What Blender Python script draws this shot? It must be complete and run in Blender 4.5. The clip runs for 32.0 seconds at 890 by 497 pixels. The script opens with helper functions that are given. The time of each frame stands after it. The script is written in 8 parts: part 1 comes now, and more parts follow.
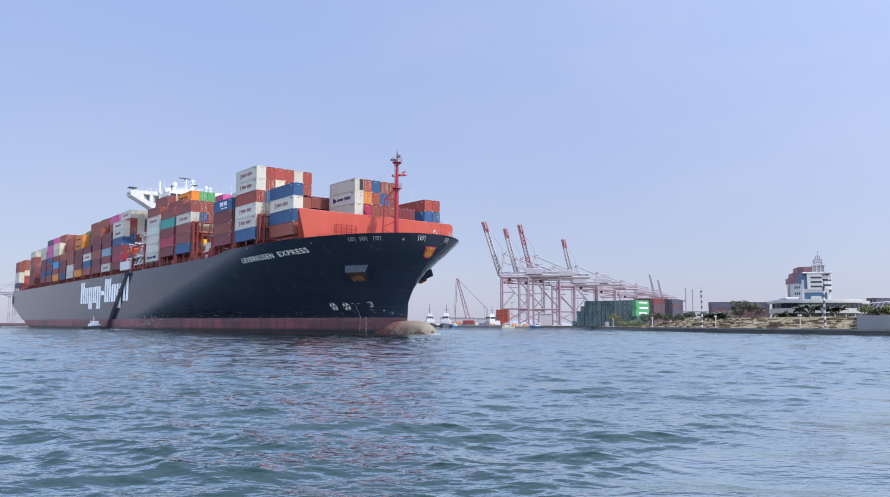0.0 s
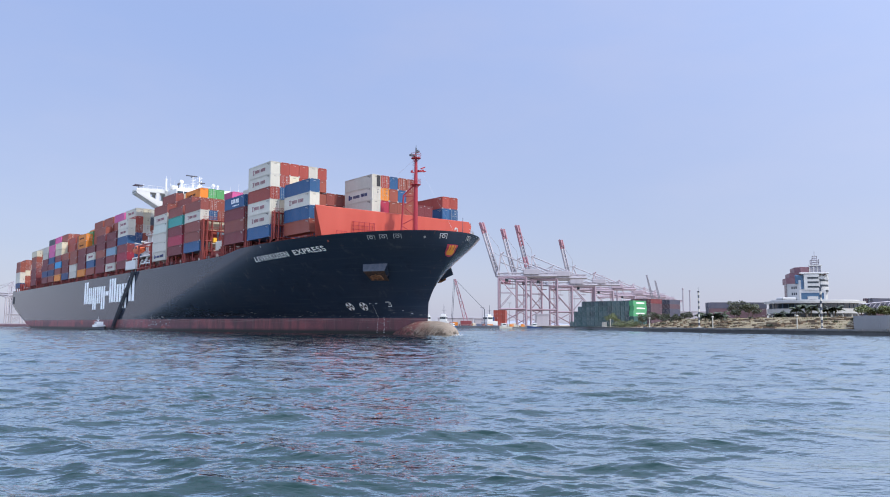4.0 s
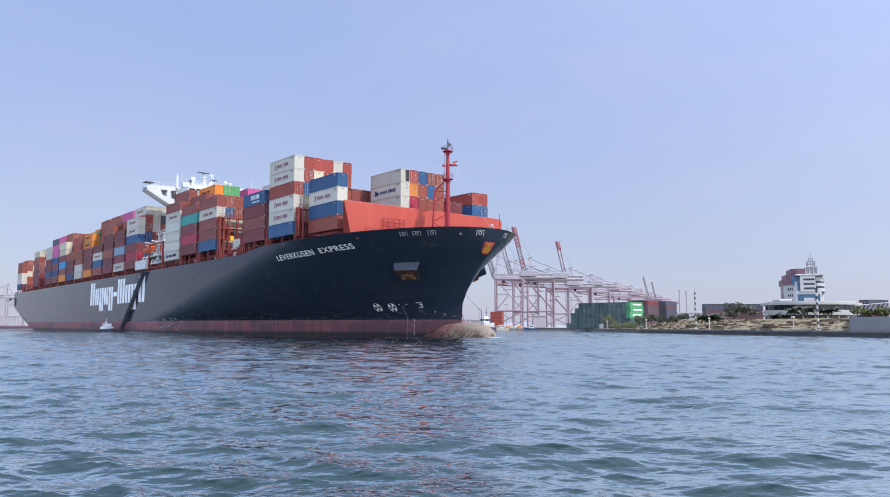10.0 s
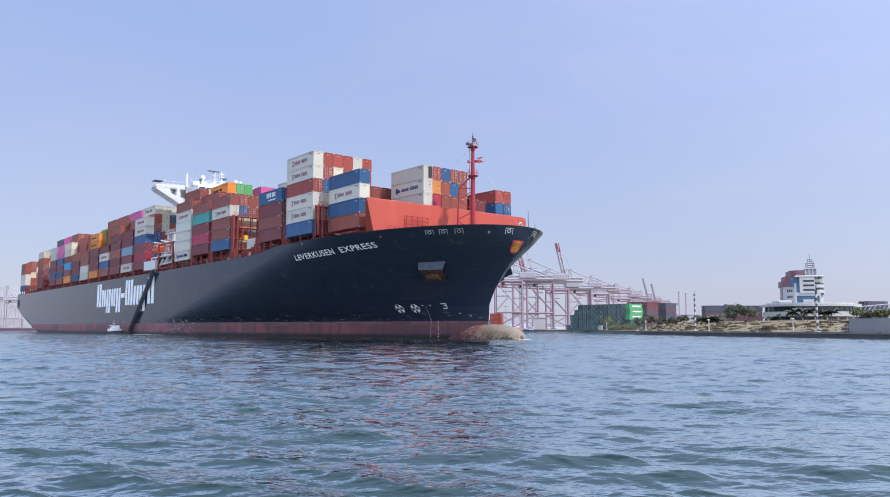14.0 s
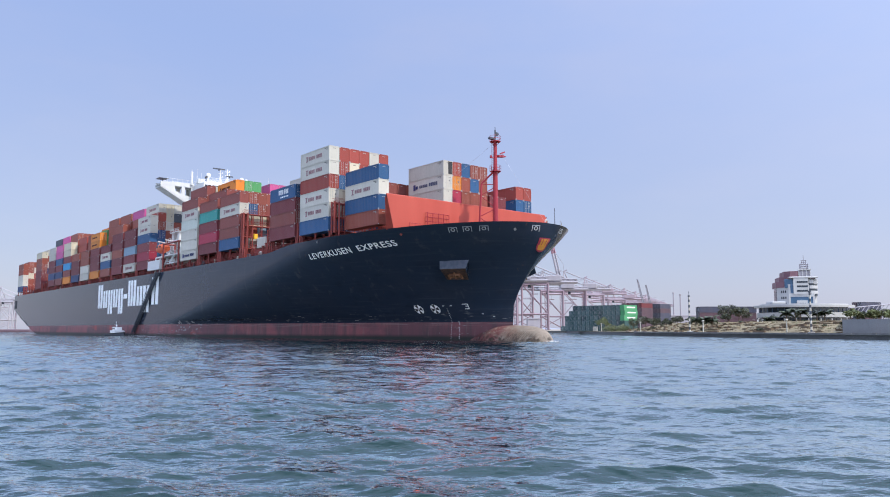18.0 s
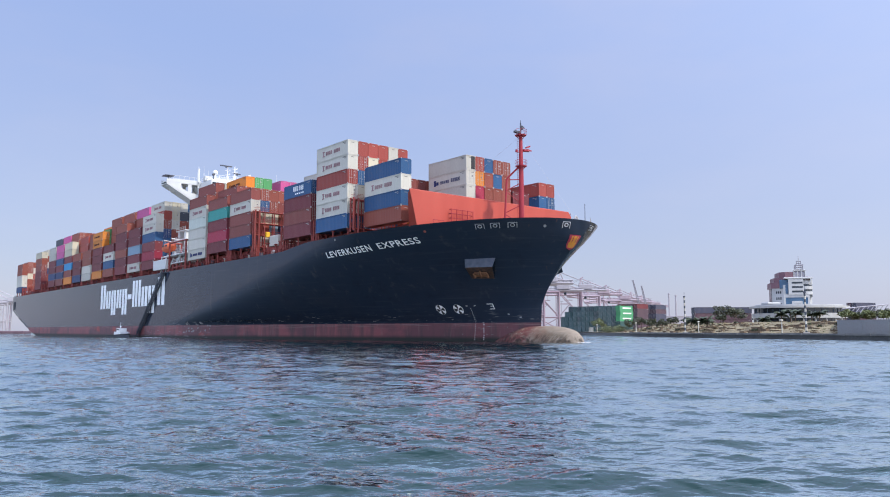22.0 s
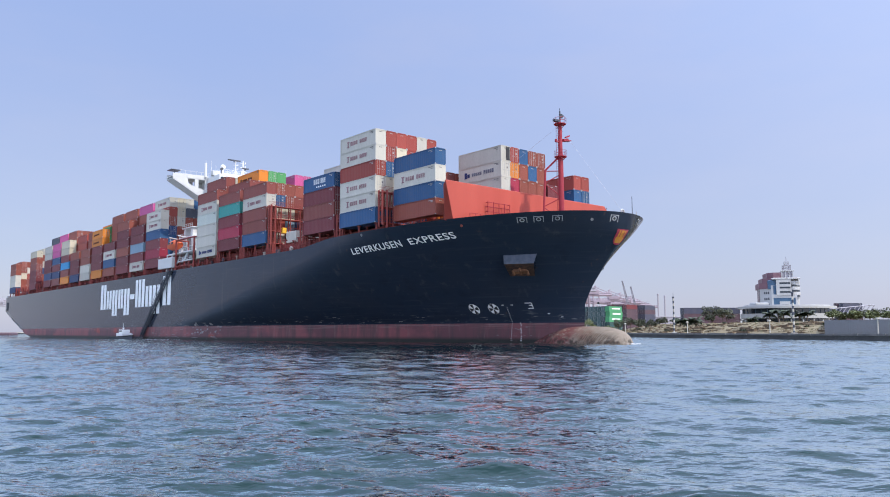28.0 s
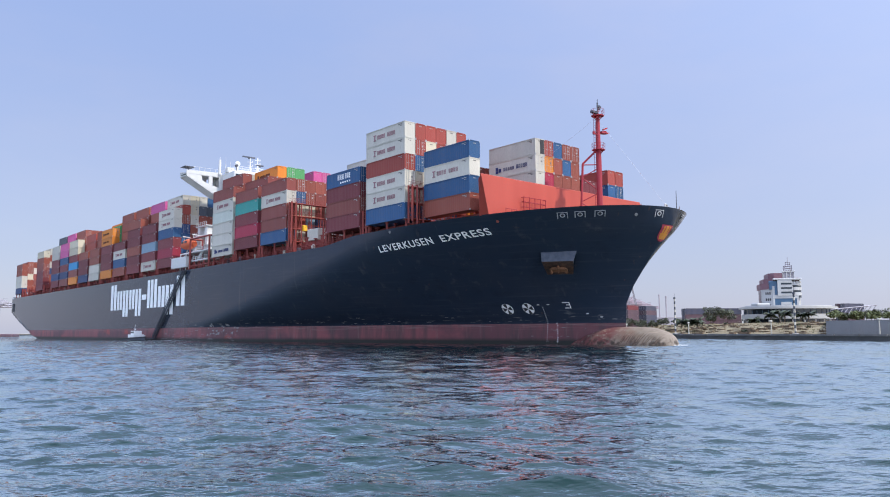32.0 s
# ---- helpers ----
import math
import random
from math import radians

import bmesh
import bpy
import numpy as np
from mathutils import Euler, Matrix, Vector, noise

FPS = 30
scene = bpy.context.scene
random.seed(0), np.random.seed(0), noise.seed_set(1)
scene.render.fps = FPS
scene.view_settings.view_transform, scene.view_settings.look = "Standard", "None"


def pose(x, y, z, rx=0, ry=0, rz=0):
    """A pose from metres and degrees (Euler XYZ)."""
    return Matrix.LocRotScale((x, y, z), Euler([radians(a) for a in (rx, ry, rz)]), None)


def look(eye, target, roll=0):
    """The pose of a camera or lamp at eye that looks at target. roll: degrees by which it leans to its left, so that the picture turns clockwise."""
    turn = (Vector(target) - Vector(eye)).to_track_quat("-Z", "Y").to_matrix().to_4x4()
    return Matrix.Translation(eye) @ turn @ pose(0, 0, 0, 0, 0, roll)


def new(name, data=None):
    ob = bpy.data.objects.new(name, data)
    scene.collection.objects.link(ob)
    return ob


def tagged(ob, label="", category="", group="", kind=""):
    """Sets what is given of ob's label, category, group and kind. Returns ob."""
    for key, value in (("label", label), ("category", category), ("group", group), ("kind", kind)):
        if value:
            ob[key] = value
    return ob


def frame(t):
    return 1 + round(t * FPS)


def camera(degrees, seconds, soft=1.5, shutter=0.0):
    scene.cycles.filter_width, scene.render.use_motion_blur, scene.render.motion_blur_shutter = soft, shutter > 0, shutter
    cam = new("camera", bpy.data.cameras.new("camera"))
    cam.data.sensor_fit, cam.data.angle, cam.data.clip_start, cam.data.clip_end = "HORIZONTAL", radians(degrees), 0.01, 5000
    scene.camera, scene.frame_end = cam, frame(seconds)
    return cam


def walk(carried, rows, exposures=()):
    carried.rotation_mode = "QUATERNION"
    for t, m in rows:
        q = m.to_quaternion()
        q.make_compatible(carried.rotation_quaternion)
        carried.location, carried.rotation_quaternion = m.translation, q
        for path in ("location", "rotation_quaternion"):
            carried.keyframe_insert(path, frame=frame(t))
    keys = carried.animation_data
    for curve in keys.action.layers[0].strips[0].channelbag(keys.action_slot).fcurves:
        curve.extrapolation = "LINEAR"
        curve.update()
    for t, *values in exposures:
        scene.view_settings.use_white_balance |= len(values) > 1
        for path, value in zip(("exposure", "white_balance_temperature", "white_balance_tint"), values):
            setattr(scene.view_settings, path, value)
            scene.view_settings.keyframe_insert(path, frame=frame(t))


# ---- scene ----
cam = camera(61.24, 32.0, soft=1.0)
EYE = (0.0, 0.0, 2.3)
# seconds, upward tilt from straight down, lean, turn to the left
PATH = [
    (0, 95.725, 0.194, 1.200),
    (1, 95.734, 0.180, 1.148),
    (2, 95.735, 0.169, 1.094),
    (3, 95.742, 0.159, 1.046),
    (4.5, 95.774, 0.153, 0.980),
    (6, 95.804, 0.145, 0.908),
    (7, 95.821, 0.129, 0.864),
    (8, 95.841, 0.120, 0.824),
    (9, 95.879, 0.123, 0.788),
    (10, 95.890, 0.122, 0.760),
    (11, 95.931, 0.117, 0.741),
    (12, 95.959, 0.106, 0.729),
    (13, 95.975, 0.093, 0.728),
    (14, 96.024, 0.082, 0.722),
    (15.3, 96.051, 0.060, 0.605),
    (17, 96.093, 0.031, 0.418),
    (18, 96.118, 0.020, 0.329),
    (19, 96.126, 0.008, 0.216),
    (20, 96.144, -0.006, 0.181),
    (21, 96.169, -0.023, 0.119),
    (22, 96.191, -0.043, 0.011),
    (23, 96.205, -0.064, -0.137),
    (23.5, 96.207, -0.075, -0.247),
    (24, 96.214, -0.086, -0.387),
    (24.5, 96.220, -0.095, -0.550),
    (25, 96.221, -0.103, -0.705),
    (25.5, 96.229, -0.110, -0.824),
    (26.5, 96.238, -0.123, -0.800),
    (28, 96.254, -0.144, -0.765),
    (29, 96.275, -0.159, -0.731),
    (30, 96.296, -0.171, -0.663),
    (31, 96.312, -0.188, -0.744),
    (32, 96.326, -0.210, -0.684),
]


def cam_pose(tilt, lean, turn):
    """A hand-held camera on a drifting boat: it stays in one place and only turns."""
    return (Matrix.Translation(EYE) @ Euler((0, 0, radians(turn))).to_matrix().to_4x4()
            @ Euler((radians(tilt), 0, 0)).to_matrix().to_4x4() @ Euler((0, 0, radians(lean))).to_matrix().to_4x4())


walk(cam, [(t, cam_pose(a, b, c)) for t, a, b, c in PATH], exposures=((0.0, 0.6), (32.0, 0.6)))

# the ship's way: seconds, x, y; its heading stays the same
HEADING = -50.03
SHIP_ROWS = [(0, -31.16, 194.91), (8, -20.29, 184.03), (16, -9.35, 172.74), (24, 1.69, 161.15), (32, 12.85, 149.35)]

# ---- world, sun ----
SUN_AZ = math.atan2(6.1, -4.3)   # compass angle from +y towards +x
SUN_EL = radians(50)
sun_from = Vector((math.sin(SUN_AZ) * math.cos(SUN_EL), math.cos(SUN_AZ) * math.cos(SUN_EL), math.sin(SUN_EL)))
world = bpy.data.worlds.new("world")
scene.world = world
world.use_nodes = True
wn = world.node_tree.nodes
sky = wn.new("ShaderNodeTexSky")
sky.sky_type = "NISHITA"
sky.sun_disc = False
sky.sun_elevation = SUN_EL
sky.sun_rotation = SUN_AZ
sky.air_density = 1.3
sky.dust_density = 0.8
sky.ozone_density = 4.0
wn["Background"].inputs["Strength"].default_value = 0.11
# harbour haze: an even pale veil over the clear sky
veil = wn.new("ShaderNodeMix")
veil.data_type = "RGBA"
veil.inputs["Factor"].default_value = 0.78
# the haze is brightest round the sun and fades smoothly away from it
way = wn.new("ShaderNodeTexCoord")
near_sun = wn.new("ShaderNodeVectorMath")
near_sun.operation = "DOT_PRODUCT"
near_sun.inputs[1].default_value = sun_from
world.node_tree.links.new(way.outputs["Generated"], near_sun.inputs[0])
glow = wn.new("ShaderNodeMapRange")
glow.interpolation_type = "SMOOTHSTEP"
glow.inputs["From Min"].default_value, glow.inputs["From Max"].default_value = -0.25, 1.0
glow.inputs["To Min"].default_value, glow.inputs["To Max"].default_value = 1.0, 1.8
world.node_tree.links.new(near_sun.outputs["Value"], glow.inputs["Value"])
# the unseen sky overhead is raised above the horizon's brightness, to fill the shade
height = wn.new("ShaderNodeSeparateXYZ")
world.node_tree.links.new(way.outputs["Generated"], height.inputs[0])
lift = wn.new("ShaderNodeMapRange")
lift.interpolation_type = "SMOOTHSTEP"
lift.inputs["From Min"].default_value, lift.inputs["From Max"].default_value = 0.50, 0.90
lift.inputs["To Min"].default_value, lift.inputs["To Max"].default_value = 1.0, 3.7
world.node_tree.links.new(height.outputs["Z"], lift.inputs["Value"])
# near the horizon the haze is whiter, higher up the blue comes through
depth = wn.new("ShaderNodeMapRange")
depth.inputs["From Min"].default_value, depth.inputs["From Max"].default_value = 0.02, 0.36
world.node_tree.links.new(height.outputs["Z"], depth.inputs["Value"])
total = wn.new("ShaderNodeMix")
total.data_type = "RGBA"
total.inputs["A"].default_value, total.inputs["B"].default_value = (2.95, 3.16, 4.45, 1), (2.36, 3.02, 5.20, 1)
world.node_tree.links.new(depth.outputs[0], total.inputs["Factor"])
for source, tint in ((glow, (3.6, 3.7, 4.3)), (lift, (3.6, 4.4, 6.4))):
    more = wn.new("ShaderNodeMath")
    more.operation = "SUBTRACT"
    more.inputs[1].default_value = 1.0
    world.node_tree.links.new(source.outputs[0], more.inputs[0])
    tone = wn.new("ShaderNodeVectorMath")
    tone.operation = "SCALE"
    tone.inputs[0].default_value = tint
    world.node_tree.links.new(more.outputs[0], tone.inputs["Scale"])
    whole = wn.new("ShaderNodeVectorMath")
    if source is glow:
        base_sky = whole
    else:
        world.node_tree.links.new(below.outputs["Vector"], whole.inputs[1])
    world.node_tree.links.new(tone.outputs["Vector"], whole.inputs[0])
    below = whole
# thin drifting cloud, paler and warmer than the blue
drift = wn.new("ShaderNodeMapping")
drift.inputs["Scale"].default_value = (1.0, 1.0, 2.6)
drift.inputs["Location"].default_value = (0.35, 0.0, 0.2)
puff = wn.new("ShaderNodeTexNoise")
puff.inputs["Scale"].default_value, puff.inputs["Detail"].default_value, puff.inputs["Roughness"].default_value = 2.6, 5, 0.55
thin = wn.new("ShaderNodeMapRange")
thin.interpolation_type = "SMOOTHSTEP"
thin.inputs["From Min"].default_value, thin.inputs["From Max"].default_value = 0.42, 0.75
thin.inputs["To Max"].default_value = 0.32
cloud = wn.new("ShaderNodeMix")
cloud.data_type = "RGBA"
cloud.inputs["B"].default_value = (3.45, 3.50, 4.75, 1)
world.node_tree.links.new(way.outputs["Generated"], drift.inputs[0])
world.node_tree.links.new(drift.outputs[0], puff.inputs["Vector"])
world.node_tree.links.new(puff.outputs[0], thin.inputs["Value"])
world.node_tree.links.new(thin.outputs[0], cloud.inputs["Factor"])
world.node_tree.links.new(total.outputs["Result"], cloud.inputs["A"])
world.node_tree.links.new(cloud.outputs["Result"], base_sky.inputs[1])
world.node_tree.links.new(below.outputs["Vector"], veil.inputs["B"])
world.node_tree.links.new(sky.outputs[0], veil.inputs["A"])
world.node_tree.links.new(veil.outputs["Result"], wn["Background"].inputs["Color"])

sun_data = bpy.data.lights.new("sun", "SUN")
sun_data.energy, sun_data.angle, sun_data.color = 2.65, radians(0.6), (1.0, 0.95, 0.87)
sun = new("sun", sun_data)
sun.matrix_basis = look(sun_from * 400, (0, 0, 0))

# ---- materials ----


def material(name, rgb, rough=0.6, metal=0.0, vary=0.15, size=1.2, grime=0.25, dirt=(0.16, 0.11, 0.08), bump=0.15, fine=18.0,
             spread=0.0, spec=0.5, streak=False):
    """A weathered surface: a tint that wanders, finer stains over it, a fine relief, and a tint of its own for each object."""
    m = bpy.data.materials.new(name)
    m.use_nodes = True
    t = m.node_tree
    n, l = t.nodes, t.links
    b = n["Principled BSDF"]
    co = n.new("ShaderNodeTexCoord")
    big = n.new("ShaderNodeTexNoise")
    big.inputs["Scale"].default_value = size
    big.inputs["Detail"].default_value = 5
    small = n.new("ShaderNodeTexNoise")
    small.inputs["Scale"].default_value = fine
    small.inputs["Detail"].default_value = 3
    mp = n.new("ShaderNodeMapping")
    mp.inputs["Scale"].default_value = (1, 1, 0.12) if streak else (1, 1, 1)
    l.new(co.outputs["Object"], mp.inputs[0])
    l.new(mp.outputs[0], big.inputs["Vector"])
    l.new(co.outputs["Object"], small.inputs["Vector"])
    hsv = n.new("ShaderNodeHueSaturation")
    hsv.inputs["Color"].default_value = (*rgb, 1)
    ramp = n.new("ShaderNodeMapRange")
    ramp.inputs["From Min"].default_value, ramp.inputs["From Max"].default_value = 0.3, 0.7
    ramp.inputs["To Min"].default_value, ramp.inputs["To Max"].default_value = 1 - vary, 1 + vary
    l.new(big.outputs[0], ramp.inputs["Value"])
    info = n.new("ShaderNodeObjectInfo")
    own = n.new("ShaderNodeMapRange")
    own.inputs["To Min"].default_value, own.inputs["To Max"].default_value = 1 - spread, 1 + spread
    l.new(info.outputs["Random"], own.inputs["Value"])
    mul = n.new("ShaderNodeMath")
    mul.operation = "MULTIPLY"
    l.new(ramp.outputs[0], mul.inputs[0])
    l.new(own.outputs[0], mul.inputs[1])
    l.new(mul.outputs[0], hsv.inputs["Value"])
    mask = n.new("ShaderNodeMapRange")
    mask.inputs["From Min"].default_value, mask.inputs["From Max"].default_value = 0.52, 0.78
    mask.inputs["To Max"].default_value = grime
    mix2 = n.new("ShaderNodeMath")
    mix2.operation = "MULTIPLY_ADD"
    mix2.inputs[1].default_value, mix2.inputs[2].default_value = 0.6, 0.0
    add = n.new("ShaderNodeMath")
    add.operation = "ADD"
    l.new(small.outputs[0], mix2.inputs[0])
    half = n.new("ShaderNodeMath")
    half.operation = "MULTIPLY"
    half.inputs[1].default_value = 0.5
    l.new(big.outputs[0], half.inputs[0])
    l.new(mix2.outputs[0], add.inputs[0])
    l.new(half.outputs[0], add.inputs[1])
    l.new(add.outputs[0], mask.inputs["Value"])
    mix = n.new("ShaderNodeMix")
    mix.data_type = "RGBA"
    l.new(mask.outputs[0], mix.inputs["Factor"])
    l.new(hsv.outputs[0], mix.inputs["A"])
    mix.inputs["B"].default_value = (*dirt, 1)
    l.new(mix.outputs["Result"], b.inputs["Base Color"])
    rr = n.new("ShaderNodeMapRange")
    rr.inputs["To Min"].default_value, rr.inputs["To Max"].default_value = max(0.02, rough - 0.12), min(1, rough + 0.12)
    l.new(big.outputs[0], rr.inputs["Value"])
    l.new(rr.outputs[0], b.inputs["Roughness"])
    b.inputs["Metallic"].default_value = metal
    b.inputs["Specular IOR Level"].default_value = spec
    if bump:
        bp = n.new("ShaderNodeBump")
        bp.inputs["Strength"].default_value, bp.inputs["Distance"].default_value = bump, 0.03
        l.new(small.outputs[0], bp.inputs["Height"])
        l.new(bp.outputs[0], b.inputs["Normal"])
    return m


def paint(name, rgb, **kw):
    args = dict(rough=0.55, spec=0.3, vary=0.1, size=0.35, grime=0.3, fine=2.5, bump=0.05, spread=0.12, streak=True)
    args.update(kw)
    return material(name, rgb, **args)


def layered(name, base, layers, rough=0.6, spec=0.4, bump=0.0):
    """Paint worn in layers: each one is (colour, along, up, from, to, amount, band) with noise of so many
    per metre along and up, shown where the noise lies over from..to, within the band of heights if given."""
    m = bpy.data.materials.new(name)
    m.use_nodes = True
    n, l = m.node_tree.nodes, m.node_tree.links
    b = n["Principled BSDF"]
    b.inputs["Roughness"].default_value = rough
    b.inputs["Specular IOR Level"].default_value = spec
    co = n.new("ShaderNodeTexCoord")
    split = n.new("ShaderNodeSeparateXYZ")
    l.new(co.outputs["Object"], split.inputs[0])
    colour, first = None, None
    for i, (c, along, up, lo, hi, amount, band) in enumerate(layers):
        mp = n.new("ShaderNodeMapping")
        mp.inputs["Scale"].default_value = (along, along, up)
        mp.inputs["Location"].default_value = (3.7 * i, 1.9 * i, 0.6 * i)
        tx = n.new("ShaderNodeTexNoise")
        tx.inputs["Scale"].default_value, tx.inputs["Detail"].default_value, tx.inputs["Roughness"].default_value = 1.0, 5, 0.6
        rg = n.new("ShaderNodeMapRange")
        rg.inputs["From Min"].default_value, rg.inputs["From Max"].default_value = lo, hi
        rg.inputs["To Min"].default_value, rg.inputs["To Max"].default_value = 0.0, amount
        l.new(co.outputs["Object"], mp.inputs[0])
        l.new(mp.outputs[0], tx.inputs["Vector"])
        l.new(tx.outputs[0], rg.inputs["Value"])
        mask = rg.outputs[0]
        if band:
            bd = n.new("ShaderNodeMapRange")
            axis, (z0, z1) = ("Z", band) if len(band) == 2 else ("X", band[:2])
            bd.inputs["From Min"].default_value, bd.inputs["From Max"].default_value = z0, z1
            l.new(split.outputs[axis], bd.inputs["Value"])
            mu = n.new("ShaderNodeMath")
            mu.operation = "MULTIPLY"
            l.new(mask, mu.inputs[0])
            l.new(bd.outputs[0], mu.inputs[1])
            mask = mu.outputs[0]
        mx = n.new("ShaderNodeMix")
        mx.data_type = "RGBA"
        mx.inputs["A"].default_value = (*base, 1)
        if colour is not None:
            l.new(colour, mx.inputs["A"])
        mx.inputs["B"].default_value = (*c, 1)
        l.new(mask, mx.inputs["Factor"])
        colour = mx.outputs["Result"]
        first = first or tx.outputs[0]
    l.new(colour, b.inputs["Base Color"])
    if bump:
        bp = n.new("ShaderNodeBump")
        bp.inputs["Strength"].default_value, bp.inputs["Distance"].default_value = 0.5, bump
        l.new(first, bp.inputs["Height"])
        l.new(bp.outputs[0], b.inputs["Normal"])
    return m



# ---- building helpers ----


def part(name, bm, mat, parent=None, label="", smooth=False):
    """Links a bmesh as one mesh object under a thing or a part."""
    me = bpy.data.meshes.new(name)
    bm.normal_update()
    bm.to_mesh(me)
    bm.free()
    return part_of(name, me, mat, parent, label, smooth)


def part_of(name, me, mat, parent=None, label="", smooth=False):
    if mat is not None and not me.materials:
        me.materials.append(mat)
    if smooth:
        me.polygons.foreach_set("use_smooth", [True] * len(me.polygons))
    ob = new(name, me)
    if parent is not None:
        ob.parent = parent
    if label:
        ob["label"] = label
    return ob


def thing(name, label, category, m=None, group="", kind=""):
    ob = new(name)
    ob.empty_display_size = 0.5
    if m is not None:
        ob.matrix_basis = m
    return tagged(ob, label, category, group, kind)


def quad(bm, *pts):
    return bm.faces.new([bm.verts.new(p) for p in pts])


def box(bm, x0, x1, y0, y1, z0, z1, mat=0):
    v = [bm.verts.new(p) for p in ((x0, y0, z0), (x1, y0, z0), (x1, y1, z0), (x0, y1, z0),
                                   (x0, y0, z1), (x1, y0, z1), (x1, y1, z1), (x0, y1, z1))]
    for f in ((0, 3, 2, 1), (4, 5, 6, 7), (0, 1, 5, 4), (1, 2, 6, 5), (2, 3, 7, 6), (3, 0, 4, 7)):
        bm.faces.new([v[i] for i in f]).material_index = mat
    return v


def soft_box(x0, x1, y0, y1, z0, z1, r=0.05, seg=2):
    bm = bmesh.new()
    box(bm, x0, x1, y0, y1, z0, z1)
    bmesh.ops.bevel(bm, geom=bm.edges[:], offset=r, segments=seg, affect="EDGES", profile=0.5)
    return bm


def tube(bm, p, q, r, n=8, r2=None, mat=0):
    """A round bar from p to q."""
    p, q = Vector(p), Vector(q)
    r2 = r if r2 is None else r2
    turn = (q - p).to_track_quat("Z", "Y").to_matrix()
    rings = []
    for c, rr in ((p, r), (q, r2)):
        rings.append([bm.verts.new(c + turn @ Vector((rr * math.cos(6.28319 * i / n), rr * math.sin(6.28319 * i / n), 0))) for i in range(n)])
    for i in range(n):
        j = (i + 1) % n
        bm.faces.new((rings[0][i], rings[0][j], rings[1][j], rings[1][i])).material_index = mat
    bm.faces.new(rings[0][::-1]).material_index = mat
    bm.faces.new(rings[1]).material_index = mat


def beam(bm, p, q, w=0.3, mat=0):
    tube(bm, p, q, w * 0.707, 4, mat=mat)


def prism(bm, pts, axis, a, b, mat=0):
    """A flat outline, given in the two other axes, drawn out along an axis from a to b."""
    def at(u, v, w):
        return {"x": (w, u, v), "y": (u, w, v), "z": (u, v, w)}[axis]
    lo = [bm.verts.new(at(u, v, a)) for u, v in pts]
    hi = [bm.verts.new(at(u, v, b)) for u, v in pts]
    n = len(pts)
    fs = [bm.faces.new(lo), bm.faces.new(hi[::-1])]
    for i in range(n):
        fs.append(bm.faces.new((lo[i], hi[i], hi[(i + 1) % n], lo[(i + 1) % n])))
    for f in fs:
        f.material_index = mat
    bmesh.ops.recalc_face_normals(bm, faces=fs)


def disc(bm, c, r, n, normal, thick=0.04, mat=0):
    c, k = Vector(c), Vector(normal).normalized()
    tube(bm, c, c + k * thick, r, n, mat=mat)


# ---- the palette ----
PAL = {
    "m": ("maroon", (0.170, 0.036, 0.042)), "b": ("brown", (0.220, 0.060, 0.049)), "r": ("red", (0.310, 0.061, 0.046)),
    "k": ("brick red", (0.270, 0.073, 0.050)), "w": ("white", (0.520, 0.490, 0.418)), "c": ("cream", (0.570, 0.510, 0.380)),
    "B": ("blue", (0.030, 0.094, 0.205)), "n": ("navy blue", (0.030, 0.060, 0.150)), "t": ("teal", (0.050, 0.330, 0.290)),
    "o": ("orange", (0.640, 0.215, 0.030)), "g": ("green", (0.085, 0.310, 0.110)), "p": ("pink", (0.560, 0.105, 0.280)),
    "y": ("sky blue", (0.040, 0.320, 0.600)), "e": ("blue-grey", (0.200, 0.300, 0.380)), "l": ("pale green", (0.520, 0.550, 0.478)),
    # h, i, f, G and j have distance haze mixed into their tones
    "x": ("crimson", (0.330, 0.030, 0.060)), "d": ("dark grey", (0.070, 0.080, 0.100)), "h": ("dusty maroon", (0.105, 0.064, 0.080)), "i": ("dusty navy", (0.068, 0.073, 0.108)), "f": ("dark green", (0.034, 0.082, 0.080)), "G": ("green-grey", (0.062, 0.116, 0.116)), "j": ("bottle green", (0.026, 0.056, 0.062)), "q": ("leaf green", (0.075, 0.300, 0.135)),
}
CONT_MAT = {k: paint("paint_" + v[0].replace(" ", "_").replace("-", "_"), v[1], spread=0.3 if k == "f" else 0.14, grime=0.16 if k in "wcl" else 0.3) for k, v in PAL.items()}
STEEL_BAR = material("galvanised_bars", (0.45, 0.45, 0.44), rough=0.45, metal=0.6, bump=0.02)
LAUNCH_WHITE = paint("clean_white_boat_paint", (0.80, 0.80, 0.78), grime=0.06, vary=0.04, rough=0.35, spread=0.0)
WHITE_PAINT = paint("white_ship_paint", (0.54, 0.54, 0.52), grime=0.14, vary=0.05, rough=0.4)
# the ship's white again, raised so that these parts look sunlit
SUNLIT_WHITE = paint("white_bridge_paint", (0.66, 0.66, 0.64), grime=0.10, vary=0.05, rough=0.4)
RED_PAINT = paint("red_deck_paint", (0.43, 0.076, 0.052), grime=0.12, vary=0.08, rough=0.45, spread=0.0)
DECK_RED = paint("red_brown_steel", (0.250, 0.046, 0.038), grime=0.3, spread=0.05)
MAST_RED = paint("mast_red_paint", (0.300, 0.028, 0.042), grime=0.12, spread=0.0)
